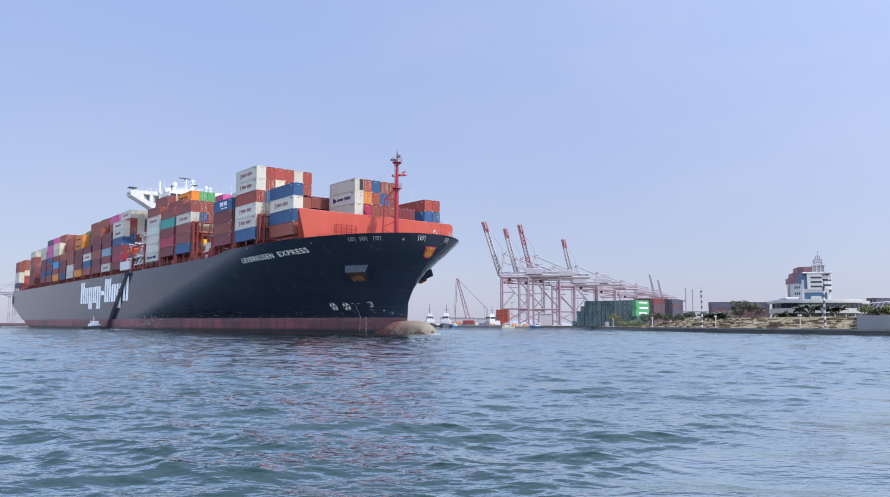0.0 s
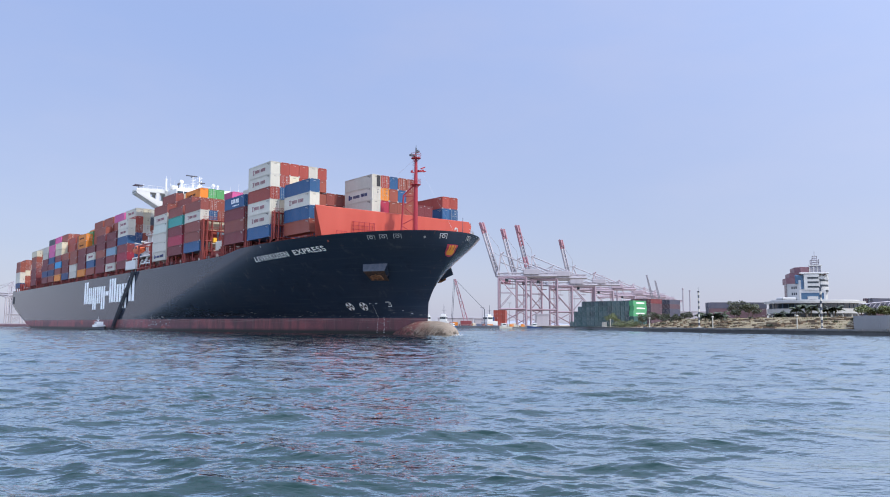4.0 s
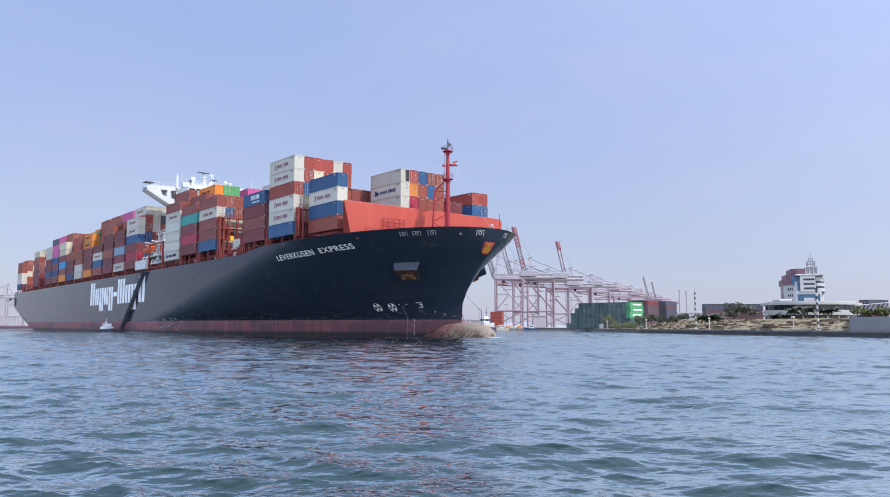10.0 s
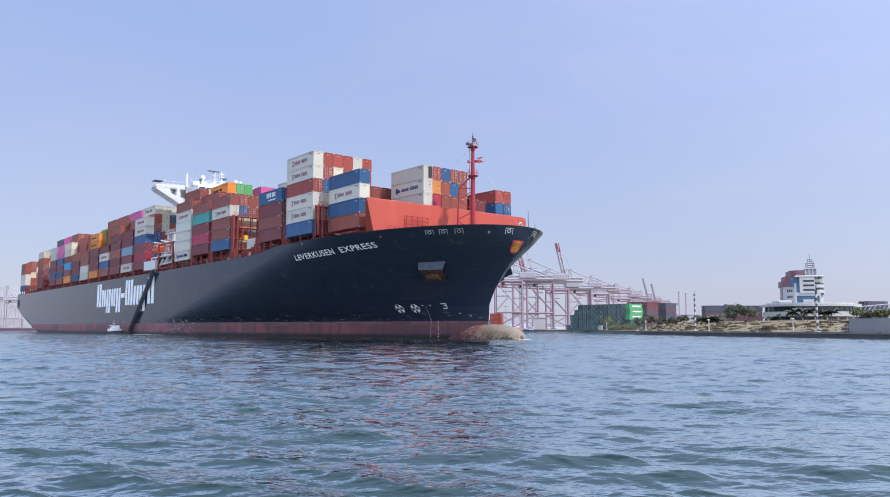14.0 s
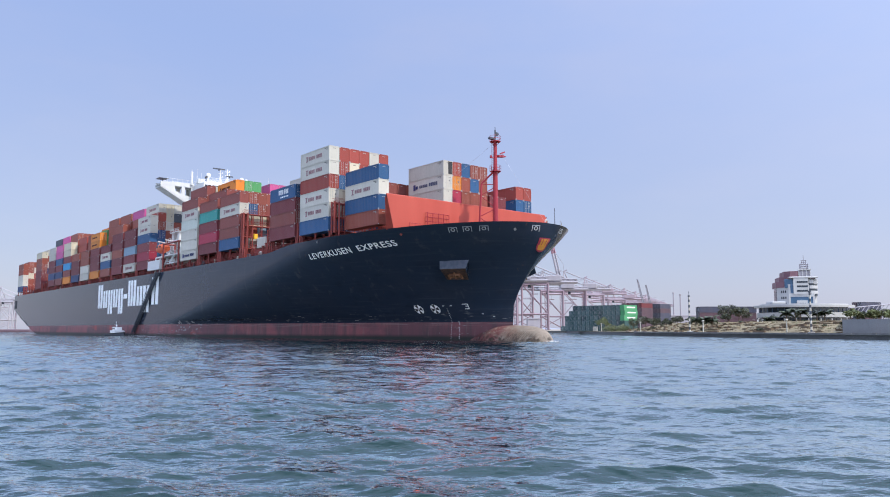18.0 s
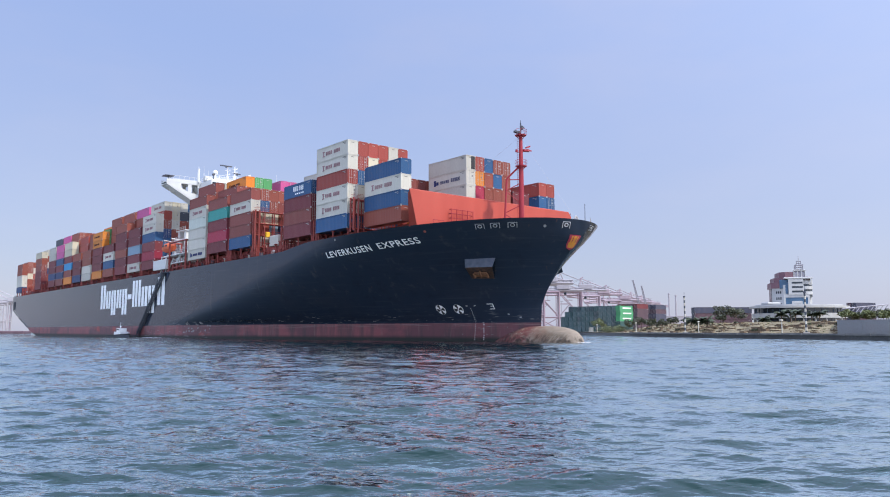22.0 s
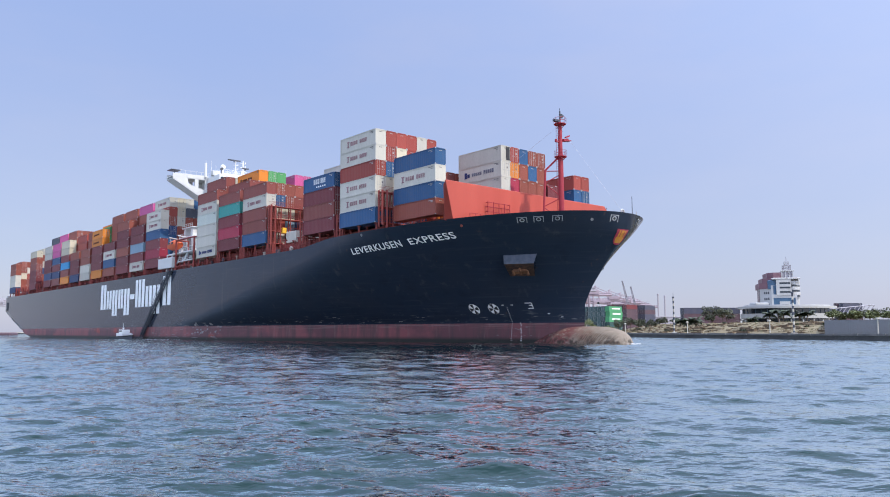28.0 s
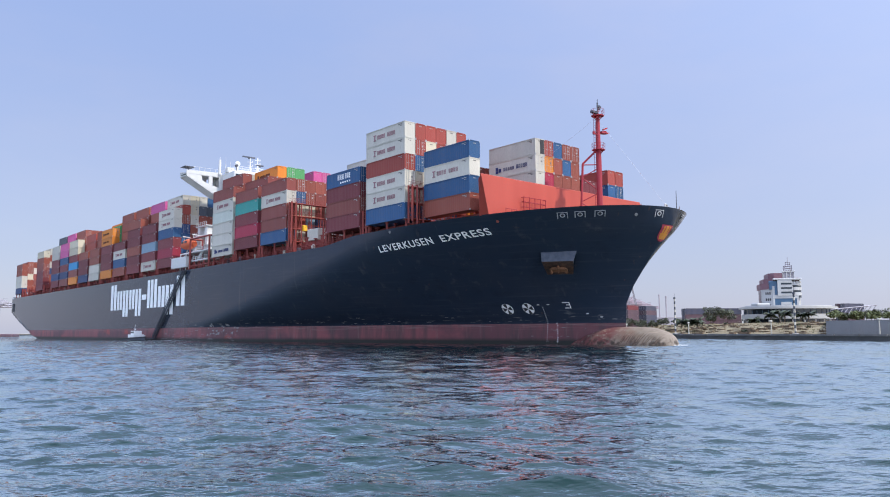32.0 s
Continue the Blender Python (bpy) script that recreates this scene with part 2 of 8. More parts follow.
HULL_PAINT = layered("navy_hull_paint", (0.024, 0.034, 0.054), [
    ((0.034, 0.040, 0.055), 0.05, 0.09, 0.42, 0.68, 0.8, None),
    ((0.020, 0.025, 0.040), 0.25, 0.30, 0.55, 0.72, 0.6, None),
    ((0.115, 0.113, 0.112), 0.55, 0.025, 0.60, 0.74, 0.28, None),
    ((0.130, 0.070, 0.045), 0.90, 0.05, 0.67, 0.76, 0.5, None),
    ((0.240, 0.235, 0.230), 0.35, 2.6, 0.60, 0.68, 0.7, (6.4, 4.2)),
    ((0.085, 0.090, 0.105), 0.08, 2.4, 0.55, 0.74, 0.22, None),
    ((0.014, 0.017, 0.026), 0.22, 1.1, 0.60, 0.74, 0.3, None)], rough=0.12, spec=0.21, bump=0.0015)
BOOT_PAINT = layered("worn_antifouling", (0.270, 0.076, 0.080), [
    ((0.140, 0.052, 0.060), 0.06, 0.10, 0.46, 0.56, 0.9, None),
    ((0.400, 0.060, 0.045), 0.05, 0.10, 0.58, 0.63, 0.8, None),
    ((0.080, 0.048, 0.050), 0.5, 0.07, 0.47, 0.66, 0.7, None),
    ((0.280, 0.170, 0.160), 0.9, 0.12, 0.58, 0.76, 0.5, None),
    ((0.300, 0.190, 0.180), 0.15, 6.0, 0.50, 0.60, 0.6, (2.4, 3.5)),
    ((0.020, 0.024, 0.018), 0.30, 0.8, 0.05, 0.40, 0.97, (1.25, 0.55))], rough=0.55, bump=0.03)
BULB_PAINT = layered("chalky_bulb_paint", (0.245, 0.200, 0.158), [
    ((0.190, 0.150, 0.110), 0.5, 0.5, 0.45, 0.65, 0.8, None),
    ((0.200, 0.100, 0.075), 0.30, 0.7, 0.44, 0.58, 0.85, (35.0, 31.0, 0)),
    ((0.150, 0.045, 0.045), 0.4, 0.9, 0.25, 0.50, 0.95, (31.5, 28.0, 0)),
    ((0.350, 0.320, 0.270), 1.6, 1.6, 0.58, 0.72, 0.7, None),
    ((0.300, 0.230, 0.180), 0.6, 1.8, 0.56, 0.66, 0.7, None),
    ((0.035, 0.026, 0.020), 1.4, 0.9, 0.46, 0.60, 0.9, (1.9, 0.4))], rough=0.8, bump=0.05)
# dark tone for the water reflections drawn on the bulb
RIPPLE_LINE = material("dark_ripple_reflection", (0.085, 0.048, 0.032), rough=0.85, vary=0.4, size=2.0, grime=0.4, dirt=(0.2, 0.15, 0.1))
LETTER_WHITE = paint("white_lettering", (0.90, 0.90, 0.88), grime=0.08, vary=0.06, spread=0.0)
LETTER_RED = paint("red_lettering", (0.33, 0.17, 0.19), spread=0.0)
LETTER_NAVY = paint("navy_lettering", (0.02, 0.035, 0.13), spread=0.0)
LETTER_DARK = paint("brown_lettering", (0.12, 0.04, 0.02), spread=0.0)
CODE_WHITE = paint("faded_white_code_paint", (0.42, 0.41, 0.39), spread=0.0)
CODE_DARK = paint("dark_code_paint", (0.16, 0.15, 0.15), spread=0.0)
DARK = material("dark_recess", (0.015, 0.016, 0.02), rough=0.7, bump=0)
RUST = material("rusty_steel", (0.20, 0.085, 0.040), rough=0.8, vary=0.35, size=0.8, grime=0.6, dirt=(0.10, 0.045, 0.025))
ORANGE_GRP = paint("orange_lifeboat_shell", (0.62, 0.115, 0.040), grime=0.3)
GLASS = material("dark_window_glass", (0.02, 0.03, 0.04), rough=0.08, bump=0, vary=0.05, grime=0.0, spec=0.8)
RUBBER = material("black_rubber", (0.02, 0.02, 0.02), rough=0.85)
EMBLEM_ORANGE = paint("weathered_orange_paint", (0.60, 0.24, 0.03), grime=0.35, vary=0.2, spread=0.0)
YELLOW = paint("yellow_paint", (0.75, 0.42, 0.03), spread=0.0)

# ---- water ----


def water_material():
    m = bpy.data.materials.new("sea_water")
    m.use_nodes = True
    n, l = m.node_tree.nodes, m.node_tree.links
    b = n["Principled BSDF"]
    co = n.new("ShaderNodeTexCoord")
    patch = n.new("ShaderNodeTexNoise")
    patch.inputs["Scale"].default_value, patch.inputs["Detail"].default_value = 0.05, 3
    l.new(co.outputs["Object"], patch.inputs["Vector"])
    tint = n.new("ShaderNodeMix")
    tint.data_type = "RGBA"
    tint.inputs["A"].default_value, tint.inputs["B"].default_value = (0.0048, 0.0208, 0.0178, 1), (0.0064, 0.0230, 0.0215, 1)
    l.new(patch.outputs[0], tint.inputs["Factor"])
    l.new(tint.outputs["Result"], b.inputs["Base Color"])
    b.inputs["Roughness"].default_value, b.inputs["Specular IOR Level"].default_value = 0.9, 0.0
    # ripples finer than the mesh, in drawn-out cat's-paws that come and go
    paws = n.new("ShaderNodeTexNoise")
    paws.inputs["Scale"].default_value, paws.inputs["Detail"].default_value = 0.16, 4
    l.new(co.outputs["Object"], paws.inputs["Vector"])
    wind = n.new("ShaderNodeMapRange")
    wind.inputs["From Min"].default_value, wind.inputs["From Max"].default_value = 0.35, 0.65
    wind.inputs["To Min"].default_value, wind.inputs["To Max"].default_value = 0.45, 1.0
    l.new(paws.outputs[0], wind.inputs["Value"])
    # the boat lies in a slight lee: far out the wind bites harder
    reach = n.new("ShaderNodeVectorMath")
    reach.operation = "LENGTH"
    l.new(co.outputs["Object"], reach.inputs[0])
    open_water = n.new("ShaderNodeMapRange")
    open_water.inputs["From Min"].default_value, open_water.inputs["From Max"].default_value = 60, 170
    open_water.inputs["To Min"].default_value, open_water.inputs["To Max"].default_value = 0.9, 2.1
    l.new(reach.outputs["Value"], open_water.inputs["Value"])
    force = n.new("ShaderNodeMath")
    force.operation = "MULTIPLY"
    l.new(wind.outputs[0], force.inputs[0])
    l.new(open_water.outputs[0], force.inputs[1])
    last = None
    for size, dist, turned in ((0.42, 0.070, -6), (1.3, 0.050, 8), (3.2, 0.030, 14), (8.0, 0.019, -10)):
        mp = n.new("ShaderNodeMapping")
        mp.inputs["Rotation"].default_value = (0, 0, radians(turned))
        mp.inputs["Scale"].default_value = (0.6, 1.4, 1)
        tx = n.new("ShaderNodeTexNoise")
        tx.inputs["Scale"].default_value, tx.inputs["Detail"].default_value, tx.inputs["Roughness"].default_value = size, 2, 0.5
        bp = n.new("ShaderNodeBump")
        bp.inputs["Distance"].default_value = RIPPLE
        swell = n.new("ShaderNodeMath")
        swell.operation = "MULTIPLY"
        lift = n.new("ShaderNodeMath")
        lift.operation = "MULTIPLY"
        lift.inputs[1].default_value = dist
        l.new(force.outputs[0], lift.inputs[0])
        l.new(lift.outputs[0], swell.inputs[1])
        l.new(co.outputs["Object"], mp.inputs[0])
        l.new(mp.outputs[0], tx.inputs["Vector"])
        l.new(tx.outputs[0], swell.inputs[0])
        l.new(swell.outputs[0], bp.inputs["Height"])
        if last is not None:
            l.new(last.outputs[0], bp.inputs["Normal"])
        last = bp
    l.new(last.outputs[0], b.inputs["Normal"])
    # the mirror of the surface: weak looking down, strong along it
    mirror = n.new("ShaderNodeBsdfGlossy")
    mirror.inputs["Roughness"].default_value = 0.03
    mirror.inputs["Color"].default_value = (0.755, 0.825, 0.805, 1)
    fres = n.new("ShaderNodeFresnel")
    fres.inputs["IOR"].default_value = 1.333
    gain = n.new("ShaderNodeMath")
    gain.operation, gain.use_clamp = "MULTIPLY", True
    gain.inputs[1].default_value = SHEEN
    steep = n.new("ShaderNodeMath")
    steep.operation = "POWER"
    steep.inputs[1].default_value = 1.8
    both = n.new("ShaderNodeMixShader")
    for node in (mirror, fres):
        l.new(last.outputs[0], node.inputs["Normal"])
    l.new(fres.outputs[0], gain.inputs[0])
    l.new(gain.outputs[0], steep.inputs[0])
    l.new(steep.outputs[0], both.inputs[0])
    l.new(b.outputs[0], both.inputs[1])
    l.new(mirror.outputs[0], both.inputs[2])
    l.new(both.outputs[0], n["Material Output"].inputs["Surface"])
    return m


SHEEN, RIPPLE = 3.85, 1.35
WIND = radians(256)
# wave lengths from and to, the side of the square that repeats, and the slope of each band
BANDS = [(0.16, 0.4, 17.0, 0.074), (0.4, 0.9, 37.0, 0.084), (0.9, 2.0, 67.0, 0.096), (2.0, 4.5, 113.0, 0.062), (4.5, 11.0, 211.0, 0.030)]


def wave_field(lo, hi, side, slope, seed, n=512):
    """One band of a wind sea over a square that repeats: heights and the sideways pull towards the crests."""
    rnd = np.random.RandomState(seed)
    k = np.fft.fftfreq(n, side / n) * 6.28319
    kx, ky = np.meshgrid(k, k, indexing="xy")
    kk = np.hypot(kx, ky)
    kk[0, 0] = 1.0
    lam = 6.28319 / kk
    inside = (lam > lo) & (lam <= hi)
    away = np.cos(np.arctan2(ky, kx) - WIND)
    spread = 0.12 + np.clip(away, 0, 1) ** 3.0
    amp = np.where(inside, spread * lam ** 2.0, 0.0) * rnd.normal(size=kk.shape)
    spec = amp * np.exp(1j * rnd.uniform(0, 6.28319, kk.shape))
    h = np.fft.ifft2(spec).real
    gx, gy = np.fft.ifft2(spec * 1j * kx).real, np.fft.ifft2(spec * 1j * ky).real
    size = slope / math.sqrt(np.mean(gx ** 2 + gy ** 2))
    dx, dy = np.fft.ifft2(spec * 1j * kx / kk).real, np.fft.ifft2(spec * 1j * ky / kk).real
    return h * size, dx * size, dy * size


def build_water():
    """One sheet to the horizon: a wind sea of many wave lengths, closely meshed near the boat."""
    radii = [3.0, 4.0, 5.0, 5.6]
    while radii[-1] < 4200:
        r = radii[-1]
        radii.append(r + (max(0.034, 0.0037 * r) if r < 260 else 0.04 * r))
    wide = radians(37)
    fine = np.linspace(-wide, wide, 900)
    coarse = np.linspace(wide, 6.28319 - wide, 60)[1:-1]
    angles = np.concatenate([fine, coarse])
    radii = np.array(radii)
    gaps = np.gradient(radii)
    r, a = np.meshgrid(radii, angles, indexing="ij")
    x, y = r * np.sin(a), r * np.cos(a)
    cell = np.repeat(gaps[:, None], len(angles), axis=1)
    cell[:, len(fine):] = r[:, len(fine):] * 0.08
    # gusts: rougher and smoother patches
    gust = 1.0 + 0.34 * np.sin(x * 0.11 + 1.3 + 1.1 * np.sin(y * 0.05)) * np.sin(y * 0.083 + 0.4 + 0.7 * np.sin(x * 0.06))
    z, px, py = np.zeros_like(x), np.zeros_like(x), np.zeros_like(x)
    for i, (lo, hi, side, slope) in enumerate(BANDS):
        h, dx, dy = wave_field(lo, hi, side, slope, 11 + i)
        n = h.shape[0]
        fade = np.clip((0.5 * (lo + hi) / cell - 1.6) / 1.6, 0, 1) * (gust if hi < 3 else 1.0)
        for turned, share in ((0.0, 0.78), (0.21, 0.62)):   # two sheets a little turned hide the repeat
            c, s = math.cos(turned), math.sin(turned)
            u, v = (x * c + y * s) / side * n + 37 * turned, (y * c - x * s) / side * n
            iu, iv = np.floor(u).astype(int), np.floor(v).astype(int)
            fu, fv = u - iu, v - iv
            iu, iv, ju, jv = iu % n, iv % n, (iu + 1) % n, (iv + 1) % n
            w = fade * share
            for field, out in ((h, z), (dx, px), (dy, py)):
                out += w * ((field[iv, iu] * (1 - fu) + field[iv, ju] * fu) * (1 - fv) + (field[jv, iu] * (1 - fu) + field[jv, ju] * fu) * fv)
    verts = np.stack([x + 1.1 * px, y + 1.1 * py, z], -1).reshape(-1, 3)
    nr, na = x.shape
    i, j = np.meshgrid(np.arange(nr - 1), np.arange(na), indexing="ij")
    k = (j + 1) % na
    faces = np.stack([i * na + k, (i + 1) * na + k, (i + 1) * na + j, i * na + j], -1).reshape(-1, 4)
    hub = len(verts)
    verts = np.vstack([verts, [[0, 0, 0]]])
    near = np.array([[hub, (q + 1) % na, q] for q in range(na)])
    loops = np.concatenate([faces.ravel(), near.ravel()]).astype(np.int32)
    starts = np.concatenate([np.arange(len(faces)) * 4, len(faces) * 4 + np.arange(len(near)) * 3]).astype(np.int32)
    me = bpy.data.meshes.new("water")
    me.vertices.add(len(verts))
    me.vertices.foreach_set("co", verts.astype(np.float32).ravel())
    me.loops.add(len(loops))
    me.loops.foreach_set("vertex_index", loops)
    me.polygons.add(len(starts))
    me.polygons.foreach_set("loop_start", starts)
    me.update(calc_edges=True)
    me.validate()
    ob = part_of("water", me, water_material(), smooth=True)
    return tagged(ob, "rippled blue-green harbour water with small choppy waves", "water", kind="structure")


water = build_water()

# ---- the ship's hull ----
HB = 24.2          # half the beam
STERN, FULL_AFT = -323.5, -262.0


def lerp(a, b, s):
    return a + (b - a) * s


def stem_x(z):
    """Where the stem stands at a height."""
    pts = ((-4, 29.4), (3, 29.6), (7, 29.9), (9.7, 31.3), (13.7, 34.2), (16.8, 36.7), (18.8, 38.2), (20.5, 39.0), (22.5, 39.6))
    for (z0, x0), (z1, x1) in zip(pts, pts[1:]):
        if z <= z1:
            return lerp(x0, x1, max(0, (z - z0) / (z1 - z0)))
    return pts[-1][1]


def bow_shape(z):
    s = min(1.0, max(0.0, (z - 4.0) / 17.7)) ** 0.88
    return lerp(-92.0, -5.5, s), lerp(1.3, 2.0, s), lerp(1.0, 0.5, s)


def half(x, z):
    """Half the breadth of the hull at a station and a height."""
    xs, p, q = bow_shape(z)
    xe = stem_x(z)
    if x <= xs:
        w = HB
    elif x >= xe:
        w = 0.0
    else:
        w = HB * (1 - ((x - xs) / (xe - xs)) ** p) ** q
    if x < FULL_AFT:
        s = (FULL_AFT - x) / (FULL_AFT - STERN)
        rise = max(0.0, z - stern_bottom(x))
        w = min(w, HB * min(1.0, (rise + 1.2 + 4 * (1 - s)) / 4.0) ** 0.35)
    return w


def stern_bottom(x):
    return -3.5 if x > FULL_AFT else lerp(-0.5, 9.3, ((FULL_AFT - x) / (FULL_AFT - STERN)) ** 1.15)


def sheer(x):
    if x < -29:
        return 19.9 - 0.22 * min(1.0, (-29 - x) / 80)
    if x < -14:
        s = (x + 29) / 15
        return 19.9 + 1.2 * s * s * (3 - 2 * s)
    return 21.1 + 0.9 * max(0.0, (x + 14) / 53) ** 1.3


def stations():
    xs = list(np.linspace(STERN, FULL_AFT, 28)) + list(np.linspace(-255, -100, 12)) + list(np.linspace(-92, -32, 16)) + list(np.linspace(-29, -14, 7))
    return xs


def shell_rows(levels, n_bow=46):
    """Rows of starboard points at each height, from the stern to the stem. A height is a number, or 1000 for the sheer line."""
    aft = stations()
    rows = []
    for z in levels:
        row = []
        xe = stem_x(21.9 if z >= 1000 else z)
        # towards the stem the stations close up, where the hull rounds off
        bow = [-14 + (xe + 14) * (1 - (1 - i / n_bow) ** 1.8) for i in range(1, n_bow + 1)]
        for x in aft + bow:
            h = sheer(x) if z >= 1000 else min(z, sheer(x))
            h = max(h, stern_bottom(x))
            row.append((x, -half(x, h), h))
        row[-1] = (xe, 0.0, row[-1][2])
        rows.append(row)
    return rows


def shell(name, levels, mat, parent, label=""):
    bm = bmesh.new()
    rows = shell_rows(levels)
    for side in (1, -1):
        grid = [[bm.verts.new((x, side * y, z)) for x, y, z in row] for row in rows]
        for a, b in zip(grid, grid[1:]):
            for i in range(len(a) - 1):
                f = (a[i], a[i + 1], b[i + 1], b[i])
                bm.faces.new(f if side > 0 else f[::-1])
        # the transom
        if side > 0:
            left = [g[0] for g in grid]
        else:
            bm.faces.new(left[::-1] + [g[0] for g in grid]) if len(grid) > 1 else None
    bmesh.ops.remove_doubles(bm, verts=bm.verts[:], dist=0.002)
    bmesh.ops.recalc_face_normals(bm, faces=bm.faces[:])
    return part(name, bm, mat, parent, label, smooth=True)


def on_hull(x, z, out=0.05):
    """A point a little off the starboard shell, and the way out of it."""
    y = -half(x, z)
    dx, dz = 0.2, 0.2
    tx = Vector((dx, -half(x + dx, z) - y, 0))
    tz = Vector((0, -half(x, z + dz) - y, dz))
    nrm = tx.cross(tz).normalized()
    if nrm.y > 0:
        nrm.negate()
    return Vector((x, y, z)) + nrm * out, nrm


ship = thing("container_ship", "huge navy-blue container ship with red boot topping under way", "ship")
BOOT = 3.7
shell("hull", [BOOT, 4.1, 4.6, 5.2, 5.8, 6.42, 7.0, 7.6, 8.2, 9.1, 10, 11.3, 12.6, 13.9, 15.2, 16.3, 17.0, 17.6, 18.2, 18.8, 19.4, 20.0, 1000], HULL_PAINT, ship, "navy-black painted steel hull side")
shell("boot_topping", [-3.0, -1.0, 0.0, 1.2, 2.5, BOOT], BOOT_PAINT, ship, "scuffed dark red antifouling band at the waterline")


def bulb_at(x):
    """The bulb's fullness, half width and top: it grows out of the narrowing hull and rounds off at the tip."""
    f = math.sqrt(max(0.0, 1 - max(0.0, (x - 30.6) / 8.8) ** 3.6))
    s = min(1.0, max(0.0, (x - 16) / 12))
    s = s * s * (3 - 2 * s)
    return f, (2.7 + 0.8 * s) * f + 0.02, (1.2 + 1.85 * s) * f - 0.012 * max(0.0, x - 28)


def build_deck():
    bm = bmesh.new()
    xs = stations() + list(np.linspace(-10, 38, 26))
    left = [bm.verts.new((x, -half(x, 19.7) + 0.15, 19.6)) for x in xs]
    right = [bm.verts.new((x, half(x, 19.7) - 0.15, 19.6)) for x in xs]
    for i in range(len(xs) - 1):
        bm.faces.new((left[i], left[i + 1], right[i + 1], right[i]))
    part("deck", bm, DECK_RED, ship, "red-brown painted steel deck")
    # inner skin and cap of the bulwark round the bow
    bm = bmesh.new()
    rail = [r for r in shell_rows([1000])[0] if r[0] > -30]
    for side in (1, -1):
        o, n, d = [], [], []
        for x, y, z in rail:
            xi, foot = min(x, stem_x(z) - 0.4), min(x, stem_x(19.7) - 0.5)
            o.append(bm.verts.new((x, side * y, z)))
            n.append(bm.verts.new((xi, side * min(0, y + 0.35), z)))
            d.append(bm.verts.new((foot, -side * max(0, half(foot, 19.7) - 0.4), 19.7)))
        for i in range(len(rail) - 1):
            for a, b in ((o, n), (n, d)):
                f = (a[i], a[i + 1], b[i + 1], b[i])
                bm.faces.new(f if side < 0 else f[::-1])
    part("bulwark", bm, HULL_PAINT, ship)
    # bulb: a long rounded nose that breaks the surface
    bm = bmesh.new()
    prev = None
    for i in range(33):
        x = lerp(15.5, 39.4, i / 32)
        f, w, top = bulb_at(x)
        ring = [bm.verts.new((x, w * math.cos(6.28319 * j / 20), -1.5 + (top + 1.5 if math.sin(6.28319 * j / 20) > 0 else 3.5 * f) * math.sin(6.28319 * j / 20)))
                for j in range(20)]
        if prev:
            for j in range(20):
                bm.faces.new((prev[j], prev[(j + 1) % 20], ring[(j + 1) % 20], ring[j]))
        prev = ring
    bm.faces.new(prev)
    bmesh.ops.recalc_face_normals(bm, faces=bm.faces[:])
    bulb = part("bulbous_bow", bm, BULB_PAINT, ship, "scraped cream and red bulbous bow awash", smooth=True)
    # slanting dark strips across the shoulder, painted in place of water reflections
    rnd = random.Random(8)
    for i in range(17):
        u0 = 0.40 + i * 0.030 + rnd.uniform(-0.008, 0.008)
        bm = bmesh.new()
        prev = None
        steps = 9
        for k in range(steps + 1):
            q = k / steps
            s = u0 + 0.085 * q
            ang = lerp(2.20 + rnd.uniform(-0.03, 0.03), 3.05 - 0.12 * (i % 3), 1 - q)
            x = lerp(24, 39.4, s)
            f, w, top = bulb_at(x)
            y, z = w * math.cos(ang), -1.5 + (top + 1.5) * math.sin(ang)
            grow = 1.012
            wide = 0.055 * math.sin(3.14159 * (0.08 + 0.84 * q)) * rnd.uniform(0.7, 1.5)
            cur = [bm.verts.new((x + d, y * grow, (z + 1.5) * grow - 1.5)) for d in (-wide, wide)]
            if prev:
                bm.faces.new((prev[0], prev[1], cur[1], cur[0]))
            prev = cur
        part("scrape_mark", bm, RIPPLE_LINE, bulb)


build_deck()


def wrapped_text(name, text, x0, z0, x1, z1, height, mat, parent, label):
    """Lettering laid on the shell along a line of stations."""
    cu = bpy.data.curves.new(name, "FONT")
    cu.body, cu.size = text, 1.0
    cu.space_character = 1.12
    cu.offset = 0.018
    tmp = new(name, cu)
    dg = bpy.context.evaluated_depsgraph_get()
    me = bpy.data.meshes.new_from_object(tmp.evaluated_get(dg))
    bpy.data.objects.remove(tmp)
    bm = bmesh.new()
    bm.from_mesh(me)
    bmesh.ops.subdivide_edges(bm, edges=[e for e in bm.edges if e.calc_length() > 0.25], cuts=2)
    wide = max(v.co.x for v in bm.verts)
    tall = max(v.co.y for v in bm.verts)
    for v in bm.verts:
        s = v.co.x / wide
        x, z = lerp(x0, x1, s), lerp(z0, z1, s) + v.co.y / tall * height
        v.co = on_hull(x, z, 0.11)[0]
    part(name, bm, mat, parent, label)


def hull_patch(bm, pts, out=0.07, mat=0):
    """A flat plate on the shell, through stations and heights."""
    f = bm.faces.new([bm.verts.new(on_hull(x, z, out)[0]) for x, z in pts])
    f.material_index = mat
    return f


wrapped_text("ship_name", "LEVERKUSEN", -9.0, 17.28, 4.5, 17.95, 1.12, LETTER_WHITE, ship, "white painted ship's name on the bow")
wrapped_text("ship_name", "EXPRESS", 6.2, 18.10, 16.3, 18.62, 1.02, LETTER_WHITE, ship, "white painted ship's name on the bow")

# white block marks along the flat side, one stroke a bar
MARK_X0, MARK_X1, MARK_BASE, MARK_CAP, MARK_LOW = -165.4, -100.4, 9.9, 18.5, 7.6


